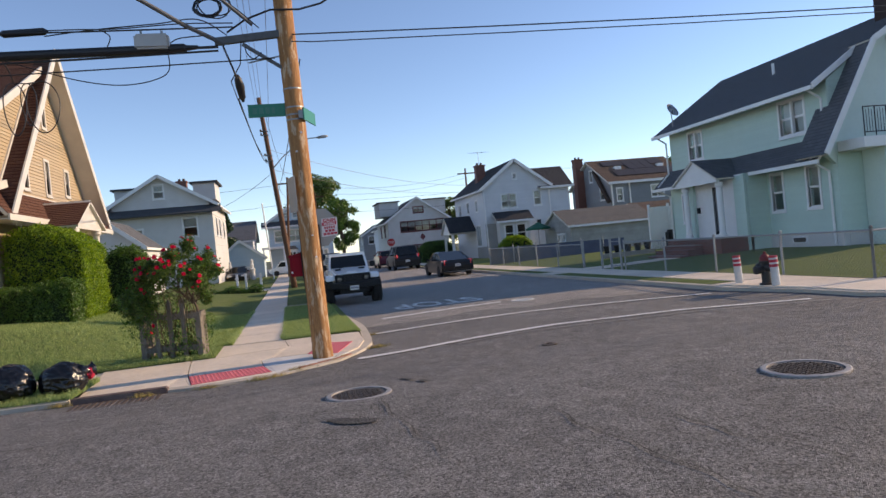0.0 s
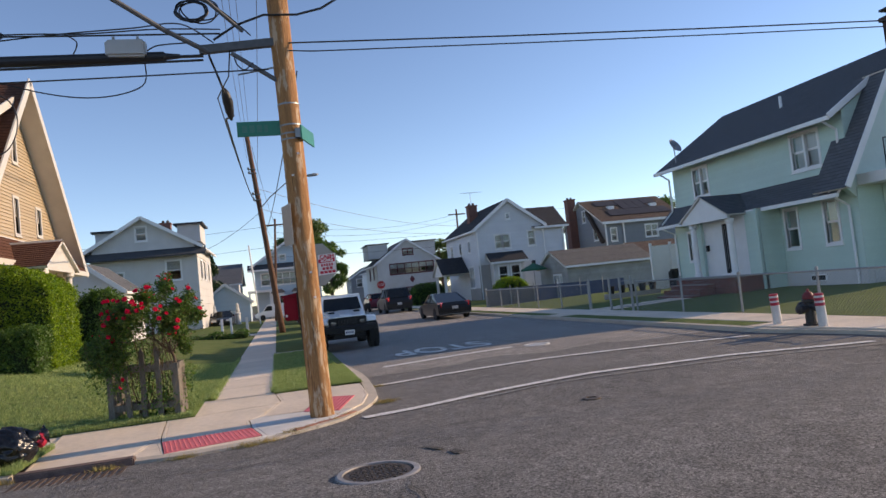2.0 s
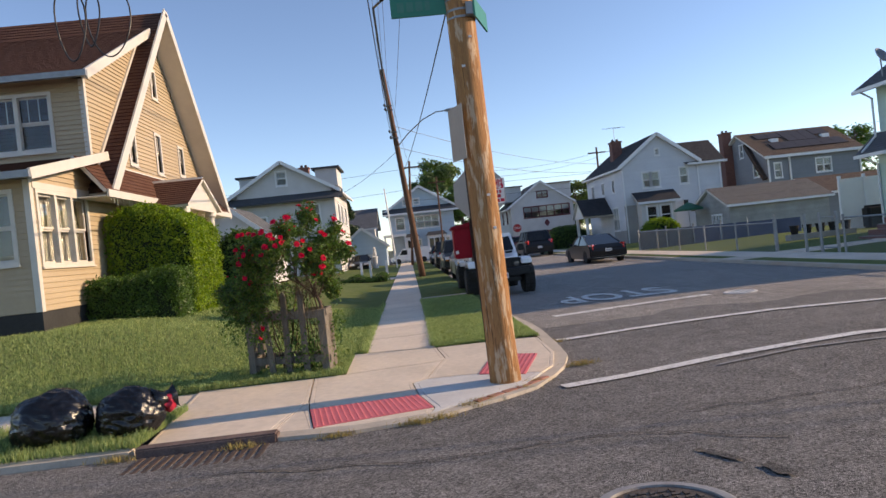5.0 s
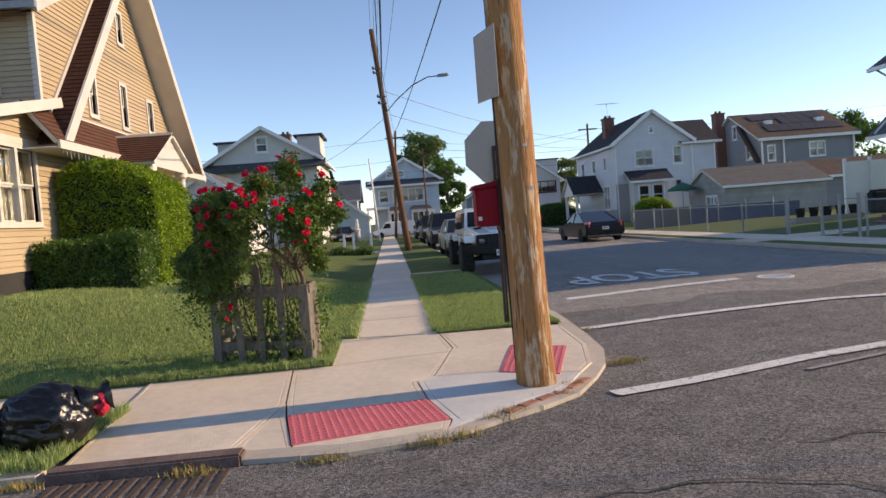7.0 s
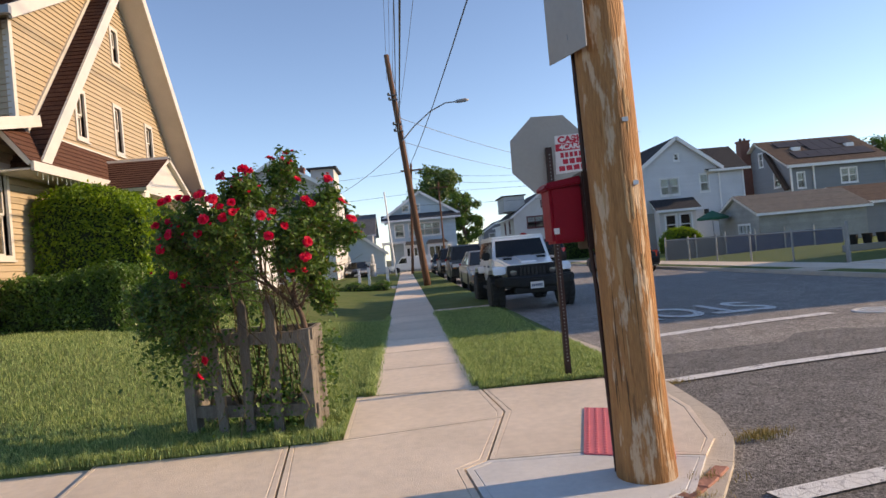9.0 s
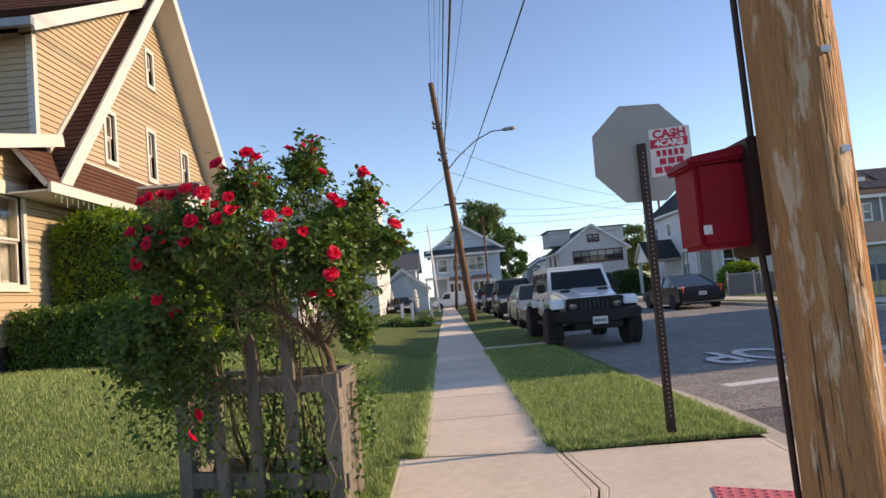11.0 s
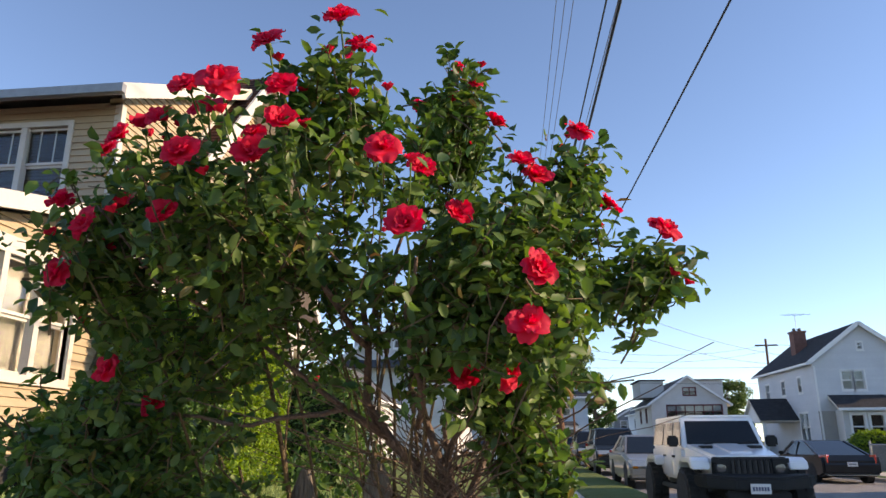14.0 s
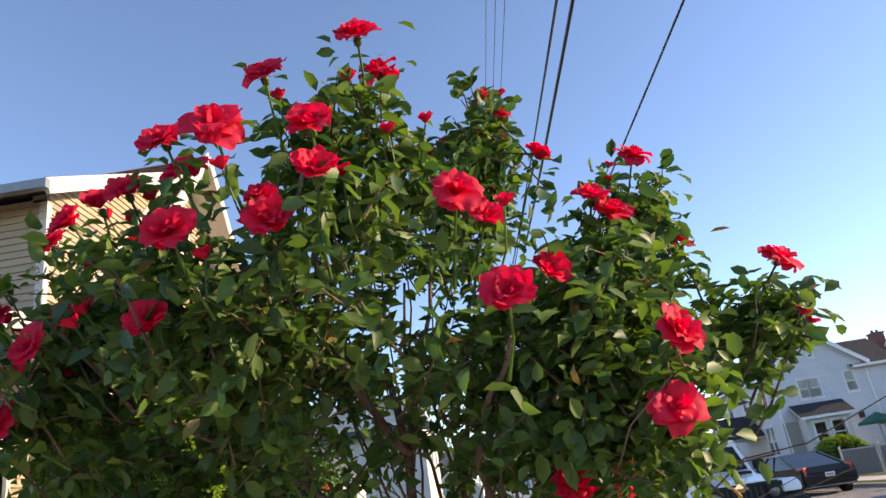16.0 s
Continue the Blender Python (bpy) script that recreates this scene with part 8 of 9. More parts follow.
# ---- rubbish bags ----
def rubbish_bag(label, c, r, seed, tie):
    b = thing("rubbish_bag", c[0], c[1], 0.07, label, "rubbish bag", "rubbish bags")
    bm = bmesh.new()
    bmesh.ops.create_icosphere(bm, subdivisions=5, radius=1)
    for v in bm.verts:
        p = v.co.copy()
        k = 1 + 0.16 * noise.noise(p * 1.3 + Vector((seed, 0, 0)))
        fold = abs(noise.noise(Vector((p.x * 3, p.y * 3, p.z * 1.2)) + Vector((0, seed, 0))))
        ridge = 1 - abs(noise.noise(Vector((p.x * 2.2 + p.z * 1.4, p.y * 5.5, p.z * 4.5)) + Vector((seed, seed, 0)))) * 2
        fine = 1 - abs(noise.noise(Vector((p.x * 5 + p.z * 3, p.y * 11, p.z * 9)) + Vector((0, 0, seed)))) * 2
        k += 0.06 * fold + 0.07 * ridge + 0.035 * fine
        v.co = Vector((p.x * r[0] * k, p.y * r[1] * k, max(-r[2] * 0.82, p.z * r[2] * k)))
        v.co += Vector((c[0], c[1], 0.07 + r[2] * 0.82))
    part("sack", bm, BAG, b, smooth=True)
    bm = bmesh.new()
    d = Vector(tie)
    p0 = Vector((c[0], c[1], 0.07 + r[2]))
    tube(bm, [p0 + d * 0.55, p0 + d * 0.8, p0 + d * 0.95, p0 + d * 1.1], [0.16, 0.08, 0.05, 0.11], 14)
    for v in bm.verts:
        v.co += Vector((noise.noise(v.co * 14), noise.noise(v.co * 14 + Vector((3, 0, 0))), noise.noise(v.co * 14 + Vector((0, 3, 0))))) * 0.03
    part("neck", bm, BAG, b, smooth=True)
    return b


rubbish_bag("full black plastic rubbish bag on the verge", (-4.42, -0.6, 0), (0.345, 0.31, 0.27), 3.0, (-0.2, 0.3, 0.0))
b2 = rubbish_bag("black plastic rubbish bag with red tie", (-3.72, -0.55, 0), (0.30, 0.27, 0.235), 7.0, (0.34, 0.2, 0.05))
bm = bmesh.new()
bmesh.ops.create_icosphere(bm, subdivisions=3, radius=0.085)
for v in bm.verts:
    v.co *= 1 + 0.5 * noise.noise(v.co * 18)
    v.co += Vector((-3.40, -0.38, 0.31))
part("tie", bm, BAG_RED, b2, "crumpled red plastic tie")

# ---- hydrant and bollards ----
hyd = thing("fire_hydrant", 9.78, 1.85, 0.1, "black fire hydrant with red cap on the corner", "fire hydrant")
bm = bmesh.new()
lathe(bm, [(0.15, 0.0), (0.15, 0.04), (0.1, 0.05), (0.095, 0.46), (0.125, 0.48), (0.125, 0.52), (0.10, 0.53)], "z", (9.78, 1.85, 0.1), 18)
part("barrel", bm, HYDRANT, hyd)
bm = bmesh.new()
lathe(bm, [(0.115, 0.53), (0.11, 0.6), (0.07, 0.66), (0.03, 0.68), (0.03, 0.73), (0.001, 0.735)], "z", (9.78, 1.85, 0.1), 18)
part("bonnet", bm, mat("hydrant_red", (0.22, 0.03, 0.03), scale=8, rough=0.6), hyd)
for d in (-1, 1):
    bm = bmesh.new()
    lathe(bm, [(0.075, 0.0), (0.075, 0.1 * d), (0.095, 0.1 * d), (0.095, 0.17 * d), (0.04, 0.18 * d), (0.03, 0.2 * d)], "y", (9.78, 1.85 + 0.07 * d, 0.48), 12)
    part("nozzle", bm, HYDRANT, hyd)
bm = bmesh.new()
lathe(bm, [(0.075, 0.0), (0.075, -0.12), (0.095, -0.12), (0.095, -0.18), (0.03, -0.2)], "x", (9.7, 1.85, 0.44), 12)
part("nozzle", bm, HYDRANT, hyd)
for x, y, ln in ((9.80, 2.83, 0.05), (9.78, 1.55, 0.04)):
    bo = thing("bollard", x, y, 0.1, "white bollard with red bands, slightly leaning", "bollard", "bollards")
    def seg(z0, z1, r, m, nm):
        bm = bmesh.new()
        tube(bm, [(x - ln * z0, y, 0.1 + z0), (x - ln * z1, y, 0.1 + z1)], r, 16)
        part(nm, bm, m, bo)
    seg(-0.05, 0.60, 0.088, mat("bollard_white", (0.66, 0.65, 0.62), (0.5, 0.48, 0.45), scale=6, rough=0.7), "shaft")
    seg(0.40, 0.46, 0.0895, BAG_RED, "band")
    seg(0.50, 0.56, 0.0895, BAG_RED, "band")
    seg(0.60, 0.64, 0.088, BAG_RED, "cap")

# ---- chain-link fences ----
def chain_fence(pts, h, label, gap=2.6, mesh=0.09):
    fn = thing("chain_link_fence", pts[0][0], pts[0][1], 0.1, label, "fence", "chain-link fences")
    wires = bmesh.new()
    for p, q in zip(pts, pts[1:]):
        p, q = Vector((*p, 0.1)), Vector((*q, 0.1))
        L = (q - p).length
        n = max(1, round(L / gap))
        for i in range(n + 1):
            a = p.lerp(q, i / n)
            bm = bmesh.new()
            tube(bm, [a - Vector((0, 0, 0.1)), a + Vector((0, 0, h + 0.04))], 0.032, 10)
            post = part("post", bm, GALV, fn)
            bm = bmesh.new()
            lathe(bm, [(0.04, 0), (0.04, 0.03), (0.02, 0.06), (0.001, 0.065)], "z", a + Vector((0, 0, h + 0.04)), 10)
            part("post_cap", bm, GALV, post)
        bm = bmesh.new()
        tube(bm, [p + Vector((0, 0, h)), q + Vector((0, 0, h))], 0.022, 8)
        part("top_rail", bm, GALV, fn)
        d = (q - p).normalized()
        s = -h
        while s < L:
            for sign in (1, -1):
                a, b = max(0, s), min(L, s + h)
                if b > a:
                    za, zb = (a - s), (b - s)
                    if sign < 0:
                        za, zb = h - za, h - zb
                    tube(wires, [p + d * a + Vector((0, 0, za)), p + d * b + Vector((0, 0, zb))], 0.0022, 3, caps=False)
            s += mesh
    part("wire_mesh", wires, GALV, fn, kind="stuff")
    return fn


chain_fence([(11.45, 0.66), (11.45, 11.6)], 1.0, "low galvanised chain-link fence round the lawn")
chain_fence([(11.45, 0.66), (34, 0.66)], 1.0, "low galvanised chain-link fence along the road", 3.0, 0.12)
chain_fence([(11.45, 15.3), (11.45, 29)], 1.0, "low galvanised chain-link fence beside the pavement")
gate = thing("metal_gate", 11.45, 12, 0.1, "open galvanised gate between fence posts", "gate")
for y in (11.9, 12.7, 13.5, 15.2):
    bm = bmesh.new()
    tube(bm, [(11.45, y, 0.0), (11.45, y, 1.3)], 0.045, 10)
    part("gate_post", bm, GALV, gate)
bm = bmesh.new()
tube(bm, [(11.45, 11.95, 0.25), (11.45, 12.7, 0.25), (11.45, 12.7, 1.15), (11.45, 11.95, 1.15), (11.45, 11.95, 0.25)], 0.02, 8)
part("gate_frame", bm, GALV, gate)
scr = thing("screen_fence", 15, 29.1, 0.1, "fence covered in grey and blue privacy screen", "fence")
for i in range(6):
    x0 = 11.5 + i * 1.5
    bm = bmesh.new()
    bx(bm, x0 + 0.03, x0 + 1.47, 29.08, 29.1, 0.12, 1.12 - 0.03 * i)
    part("screen", bm, FABRIC_GREY if i < 2 else FABRIC_BLUE, scr)
    bm = bmesh.new()
    tube(bm, [(x0, 29.05, 0.0), (x0, 29.05, 1.25)], 0.035, 8)
    part("post", bm, GALV, scr)
lw = thing("low_wall", 16, 20, 0.1, "low grey stone wall with dark planters", "wall")
bm = bmesh.new()
bx(bm, 14.6, 17.4, 19.9, 20.3, 0.05, 0.42)
part("stones", bevelled(bm, 0.02), STUCCO_DULL, lw)
for i in range(5):
    bm = bmesh.new()
    lathe(bm, [(0.13, 0.42), (0.18, 0.75), (0.2, 0.78), (0.16, 0.78)], "z", (14.9 + i * 0.55, 20.1, 0), 12)
    part("planter", bm, BLACK_PLASTIC, lw)
vf = thing("vinyl_fence", 21, 24, 0.2, "tall white vinyl fence panels", "fence")
for i in range(3):
    bm = bmesh.new()
    bx(bm, 19.6 + i * 1.2, 20.75 + i * 1.2, 24, 24.05, 0.15, 2.6)
    part("panel", bm, TRIM_COOL, vf)
    bm = bmesh.new()
    bx(bm, 19.5 + i * 1.2, 19.6 + i * 1.2, 23.95, 24.1, 0.1, 2.75)
    part("post", bm, TRIM_COOL, vf)
grill = thing("covered_grill", 20.4, 23, 0.2, "black covered barbecue grill in the yard", "grill")
bm = bmesh.new()
bx(bm, 20.0, 21.2, 22.8, 23.4, 0.15, 1.25)
part("cover", bevelled(bm, 0.12, 3), BLACK_PLASTIC, grill)

# ---- umbrella, white posts, balustrade ----
um = thing("garden_umbrella", 18.1, 38, 0.1, "dark green garden umbrella in the yard", "umbrella")
bm = bmesh.new()
tube(bm, [(18.1, 38, 0), (18.1, 38, 2.45)], 0.025, 8)
part("pole", bm, GALV, um)
bm = bmesh.new()
top = bm.verts.new((18.1, 38, 2.62))
rim = [bm.verts.new((18.1 + 1.0 * math.cos(2 * math.pi * i / 8), 38 + 1.0 * math.sin(2 * math.pi * i / 8), 2.18)) for i in range(8)]
hem = [bm.verts.new((v.co.x, v.co.y, 2.05)) for v in rim]
for i in range(8):
    bm.faces.new((top, rim[i], rim[(i + 1) % 8]))
    bm.faces.new((rim[i], hem[i], hem[(i + 1) % 8], rim[(i + 1) % 8]))
part("canopy", bm, UMBRELLA, um)
for x, y, h in ((-3.5, 30.1, 0.95), (-2.05, 27.3, 0.95), (-3.1, 31.5, 0.95)):
    p = thing("white_post", x, y, 0.1, "short white wooden post beside the lawn", "post", "white posts")
    bm = bmesh.new()
    bx(bm, x - 0.06, x + 0.06, y - 0.06, y + 0.06, 0.0, 0.1 + h)
    prism(bm, [(x - 0.07, y - 0.07, 0.1 + h), (x + 0.07, y - 0.07, 0.1 + h), (x + 0.07, y + 0.07, 0.1 + h), (x - 0.07, y + 0.07, 0.1 + h)], (0, 0, 0.03))
    part("shaft", bm, TRIM_COOL, p)
bal = thing("white_balustrade", -5, 52, 0.1, "white balustrade fence along the lawn", "fence")
for i in range(14):
    bm = bmesh.new()
    x = -6.6 + i * 0.22
    bx(bm, x - 0.04, x + 0.04, 51.96, 52.04, 0.1, 1.25)
    part("baluster", bm, TRIM_COOL, bal)
bm = bmesh.new()
bx(bm, -6.7, -3.6, 51.93, 52.07, 1.25, 1.35)
part("rail", bm, TRIM_COOL, bal)
for x in (-5.6, -3.75):
    st = thing("garden_statue", x, 51.6, 0.1, "small white stone garden statue on pedestal", "statue", "garden statues")
    bm = bmesh.new()
    lathe(bm, [(0.22, 0), (0.2, 0.9), (0.25, 0.95), (0.25, 1.05), (0.12, 1.1), (0.16, 1.35), (0.1, 1.6), (0.12, 1.7), (0.08, 1.85), (0.001, 1.9)], "z", (x, 51.6, 0.1), 12)
    part("stone", bm, STUCCO, st)

# ---- vehicles ----
def wheel(v, x, y, r, w, side, rim_mat=RIM, lug=False):
    bm = bmesh.new()
    prof = [(r * 0.6, -w / 2), (r * 0.9, -w / 2), (r, -w * 0.36), (r, w * 0.36), (r * 0.9, w / 2), (r * 0.6, w / 2)]
    lathe(bm, prof, "x", (x, y, r), 28)
    t = part("tyre", bm, TYRE, v)
    if lug:
        bm = bmesh.new()
        for i in range(22):
            a = 2 * math.pi * i / 22
            c = Vector((x, y + math.cos(a) * r, r + math.sin(a) * r))
            for s in (-1, 1):
                bx(bm, c.x + s * w * 0.25 - w * 0.17, c.x + s * w * 0.25 + w * 0.17, c.y - 0.03, c.y + 0.03, c.z - 0.03, c.z + 0.03)
        part("tread", bm, TYRE, t, kind="stuff")
    bm = bmesh.new()
    o = side * w * 0.42
    lathe(bm, [(r * 0.62, o - side * 0.05), (r * 0.6, o), (r * 0.5, o - side * 0.02), (r * 0.18, o - side * 0.03), (r * 0.14, o + side * 0.01), (0.001, o + side * 0.012)], "x", (x, y, r), 20)
    rm = part("rim", bm, rim_mat, t)
    for i in range(5):
        a = 2 * math.pi * i / 5
        bm = bmesh.new()
        d = Vector((0, math.cos(a), math.sin(a)))
        e = Vector((0, -math.sin(a), math.cos(a))) * r * 0.07
        c = Vector((x + o - side * 0.012, y, r))
        prism(bm, [c + d * r * 0.12 - e, c + d * r * 0.58 - e, c + d * r * 0.58 + e, c + d * r * 0.12 + e], (side * 0.02, 0, 0))
        part("spoke", bm, rim_mat, rm)


def side_shape(prof, w, bevel=0.05, inset=0.0):
    """A shape drawn in (y, z), w wide across x, its edges rounded."""
    bm = bmesh.new()
    prism(bm, [(-w / 2, a, b) for a, b in prof], (w, 0, 0))
    bmesh.ops.recalc_face_normals(bm, faces=bm.faces)
    if bevel:
        bevelled(bm, bevel, 2)
    return bm


def put(v, x, y, turn):
    v.location = (x, y, 0.0)
    v.rotation_euler = (0, 0, turn)


def sedan(label, paint, L=4.7, W=1.82, H=1.44, suv=False, rear_black=False):
    """A car with its nose at y = 0 looking towards -y, on z = 0."""
    v = thing("car", 0, 0, 0, label, "car", "parked cars")
    r = 0.33 if not suv else 0.37
    zs = 0.93 if not suv else 1.12
    if suv:
        prof = [(0.02, 0.35), (0.0, 0.75), (0.25, 0.98), (1.25, zs), (L - 0.12, zs), (L, 0.8), (L - 0.02, 0.35), (L - 0.4, 0.26), (0.4, 0.26)]
        cab = [(1.15, zs - 0.02), (1.95, H), (L - 0.45, H), (L - 0.1, zs - 0.02)]
    else:
        prof = [(0.03, 0.32), (0.0, 0.6), (0.2, 0.74), (1.35, zs), (L - 0.85, zs + 0.03), (L - 0.08, 0.98), (L, 0.72), (L - 0.03, 0.34), (L - 0.4, 0.22), (0.4, 0.22)]
        cab = [(1.2, zs - 0.02), (2.1, H), (3.15, H), (L - 0.55, zs + 0.03)]
    part("body", side_shape(prof, W, 0.07), paint, v, smooth=False)
    bm = bmesh.new()
    hw, ht = W / 2 - 0.09, W / 2 - 0.27
    a, b, c, d = cab
    rings = [[(s * hw, a[0], a[1]), (s * ht, b[0], b[1]), (s * ht, c[0], c[1]), (s * hw, d[0], d[1])] for s in (-1, 1)]
    vs = [[bm.verts.new(p) for p in rr] for rr in rings]
    bm.faces.new(vs[0])
    bm.faces.new(vs[1][::-1])
    for i in range(4):
        j = (i + 1) % 4
        bm.faces.new((vs[0][i], vs[0][j], vs[1][j], vs[1][i]))
    bmesh.ops.recalc_face_normals(bm, faces=bm.faces)
    part("glasshouse", bevelled(bm, 0.03), CAR_GLASS, v)
    bm = bmesh.new()
    hexa(bm, [(-ht - 0.02, b[0] - 0.05, H - 0.03), (ht + 0.02, b[0] - 0.05, H - 0.03), (ht + 0.02, c[0] + 0.05, H - 0.03), (-ht - 0.02, c[0] + 0.05, H - 0.03),
              (-ht + 0.05, b[0] + 0.1, H + 0.035), (ht - 0.05, b[0] + 0.1, H + 0.035), (ht - 0.05, c[0] - 0.1, H + 0.035), (-ht + 0.05, c[0] - 0.1, H + 0.035)])
    part("roof", bevelled(bm, 0.02), paint, v)
    for s in (-1, 1):
        mids = [0.45, 0.75] if suv else [0.5]
        for p, q in ((a, b), (d, c)):
            beam(v, (s * (hw + 0.0), p[0], p[1]), (s * (ht + 0.005), q[0], q[1]), 0.05, 0.07, paint, "pillar")
        for m in mids:
            y = b[0] + (c[0] - b[0]) * m
            beam(v, (s * (hw + 0.0), y, zs - 0.02), (s * (ht + 0.01), y, H), 0.03, 0.06, paint, "pillar")
        bm = bmesh.new()
        bx(bm, s * (W / 2 + 0.02) - 0.09, s * (W / 2 + 0.02) + 0.09, 1.5, 1.62, zs + 0.02, zs + 0.16)
        part("mirror", bevelled(bm, 0.03), paint, v)
        for y, c2 in ((0.85, 1), (L - 0.95, 1)):
            wheel(v, s * (W / 2 - 0.1), y, r, 0.22, s)
            bm = bmesh.new()
            lathe(bm, [(r + 0.05, -0.006), (r + 0.05, 0.008), (r + 0.001, 0.008)], "x", (s * (W / 2 - 0.002), y, r), 26)
            part("wheel_arch", bm, BLACK_PLASTIC, v)
        # lamps
        bm = bmesh.new()
        z = 0.66 if not suv else 0.84
        hexa(bm, [(s * (W / 2 - 0.08), -0.02, z - 0.06), (s * (W / 2 - 0.5), -0.03, z - 0.06), (s * (W / 2 - 0.5), 0.25, z - 0.06), (s * (W / 2 - 0.03), 0.3, z - 0.06),
                  (s * (W / 2 - 0.08), 0.04, z + 0.09), (s * (W / 2 - 0.48), 0.02, z + 0.08), (s * (W / 2 - 0.5), 0.25, z + 0.09), (s * (W / 2 - 0.03), 0.35, z + 0.11)])
        part("headlight", bm, LAMP_CLEAR, v)
        bm = bmesh.new()
        bx(bm, s * (W / 2 - 0.15) - 0.07, s * (W / 2 - 0.15) + 0.07, -0.015, 0.1, z - 0.12, z - 0.06)
        part("indicator", bm, LAMP_AMBER, v)
        bm = bmesh.new()
        zt = 0.82 if not suv else 1.0
        hexa(bm, [(s * (W / 2 - 0.0), L - 0.22, zt - 0.1), (s * (W / 2 - 0.16), L + 0.012, zt - 0.1), (s * (W / 2 - 0.34), L - 0.2, zt - 0.1), (s * (W / 2 - 0.3), L - 0.3, zt - 0.1),
                  (s * (W / 2 + 0.004), L - 0.26, zt + 0.16), (s * (W / 2 - 0.14), L - 0.02, zt + 0.18), (s * (W / 2 - 0.34), L - 0.2, zt + 0.16), (s * (W / 2 - 0.3), L - 0.3, zt + 0.16)])
        part("tail_light", bm, LAMP_RED, v)
    bm = bmesh.new()
    bx(bm, -0.4, 0.4, -0.02, 0.06, 0.45, 0.62)
    part("grille", bm, BLACK_PLASTIC, v)
    for y, s in ((-0.03, 1), (L + 0.005, 1)):
        bm = bmesh.new()
        bx(bm, -0.16, 0.16, y, y + 0.02, 0.60 if y > 1 else 0.36, 0.75 if y > 1 else 0.5)
        pl = part("number_plate", bm, PAPER, v)
        bm = bmesh.new()
        bx(bm, -0.12, 0.12, y - 0.003 if y < 1 else y + 0.02, y + 0.0 if y < 1 else y + 0.023, (0.65 if y > 1 else 0.41), (0.70 if y > 1 else 0.46))
        part("bar", bm, DISH, pl)
    bm = bmesh.new()
    bx(bm, -W / 2 + 0.1, W / 2 - 0.1, L - 0.05, L + 0.015, 0.3, 0.325 if rear_black else 0.42)
    part("bumper_strip", bm, BLACK_PLASTIC if not rear_black else CHROME, v)
    return v


caddy = sedan("glossy black sedan parked at the kerb", CAR_BLACK, 5.0, 1.87, 1.45, rear_black=True)
put(caddy, 7.75, 26.9, math.pi)
caddy.scale = (0.88, 0.95, 0.85)
silver = sedan("silver sedan parked behind the white jeep", CAR_SILVER, 4.5, 1.72, 1.4)
put(silver, 1.8, 19.6, 0)
d1 = sedan("dark green sport utility car parked in line", CAR_DARK, 4.6, 1.8, 1.75, suv=True)
put(d1, 1.75, 27.2, 0)
d2 = sedan("black sport utility car parked in line", CAR_BLACK, 4.7, 1.85, 1.75, suv=True)
put(d2, 1.8, 37.0, 0)
d3 = sedan("dark parked car further down the street", CAR_DARK, 4.6, 1.8, 1.5)
put(d3, 1.8, 48.0, 0)
bs = sedan("black sport utility car seen from behind", CAR_BLACK, 4.9, 1.95, 1.8, suv=True)
put(bs, 8.2, 44.8, math.pi)
rc = sedan("dark red car parked down the street", CAR_RED, 4.6, 1.8, 1.55, suv=True)
put(rc, 8.2, 54.5, math.pi)
bc = sedan("small black car parked by the balustrade", CAR_BLACK, 4.3, 1.75, 1.4)
put(bc, -5.0, 49.5, 0)

# white van across the end of the street
van = thing("van", 0, 0, 0, "white delivery van parked across the street end", "van")
prof = [(0.02, 0.4), (0.0, 0.85), (0.95, 1.1), (1.6, 1.95), (5.2, 2.0), (5.3, 1.7), (5.3, 0.4), (4.9, 0.3), (0.4, 0.3)]
part("body", side_shape(prof, 1.95, 0.08), CAR_WHITE, van)
for s in (-1, 1):
    bm = bmesh.new()
    prism(bm, [(s * 0.985, 1.15, 1.15), (s * 0.985, 1.6, 1.75), (s * 0.985, 2.2, 1.75), (s * 0.985, 2.2, 1.15)], (s * 0.01, 0, 0))
    part("side_window", bm, CAR_GLASS, van)
    for y in (0.95, 4.3):
        wheel(van, s * 0.9, y, 0.35, 0.22, s)
bm = bmesh.new()
prism(bm, [(-0.8, 1.02, 1.2), (0.8, 1.02, 1.2), (0.74, 1.5, 1.85), (-0.74, 1.5, 1.85)], (0, -0.03, 0.02))
part("windscreen", bm, CAR_GLASS, van)
van.location, van.rotation_euler, van.scale = (-2.75, 65.0, 0.0), (0, 0, radians(-90)), (0.8, 0.8, 0.8)

# white jeep with wide tyres
jeep = thing("jeep", 0, 0, 0, "white four-door jeep with black bumper and tyres", "car", "parked cars")
def jp(name, bm, m, parent=None, bevel=0.0, label=""):
    return part(name, bevelled(bm, bevel) if bevel else bm, m, parent or jeep, label)
bm = bmesh.new()
bx(bm, -0.74, 0.74, 1.55, 4.35, 0.62, 1.2)
jp("tub", bm, CAR_WHITE, bevel=0.04)
bm = bmesh.new()
hexa(bm, [(-0.56, 0.32, 0.72), (0.56, 0.32, 0.72), (0.72, 1.62, 0.72), (-0.72, 1.62, 0.72), (-0.54, 0.34, 1.08), (0.54, 0.34, 1.08), (0.70, 1.62, 1.27), (-0.70, 1.62, 1.27)])
jp("hood", bm, CAR_WHITE, bevel=0.05)
bm = bmesh.new()
hexa(bm, [(-0.22, 0.55, 1.07), (0.22, 0.55, 1.07), (0.26, 1.5, 1.2), (-0.26, 1.5, 1.2), (-0.20, 0.6, 1.145), (0.20, 0.6, 1.145), (0.24, 1.5, 1.282), (-0.24, 1.5, 1.282)])
jp("hood_bulge", bm, CAR_WHITE, bevel=0.03)
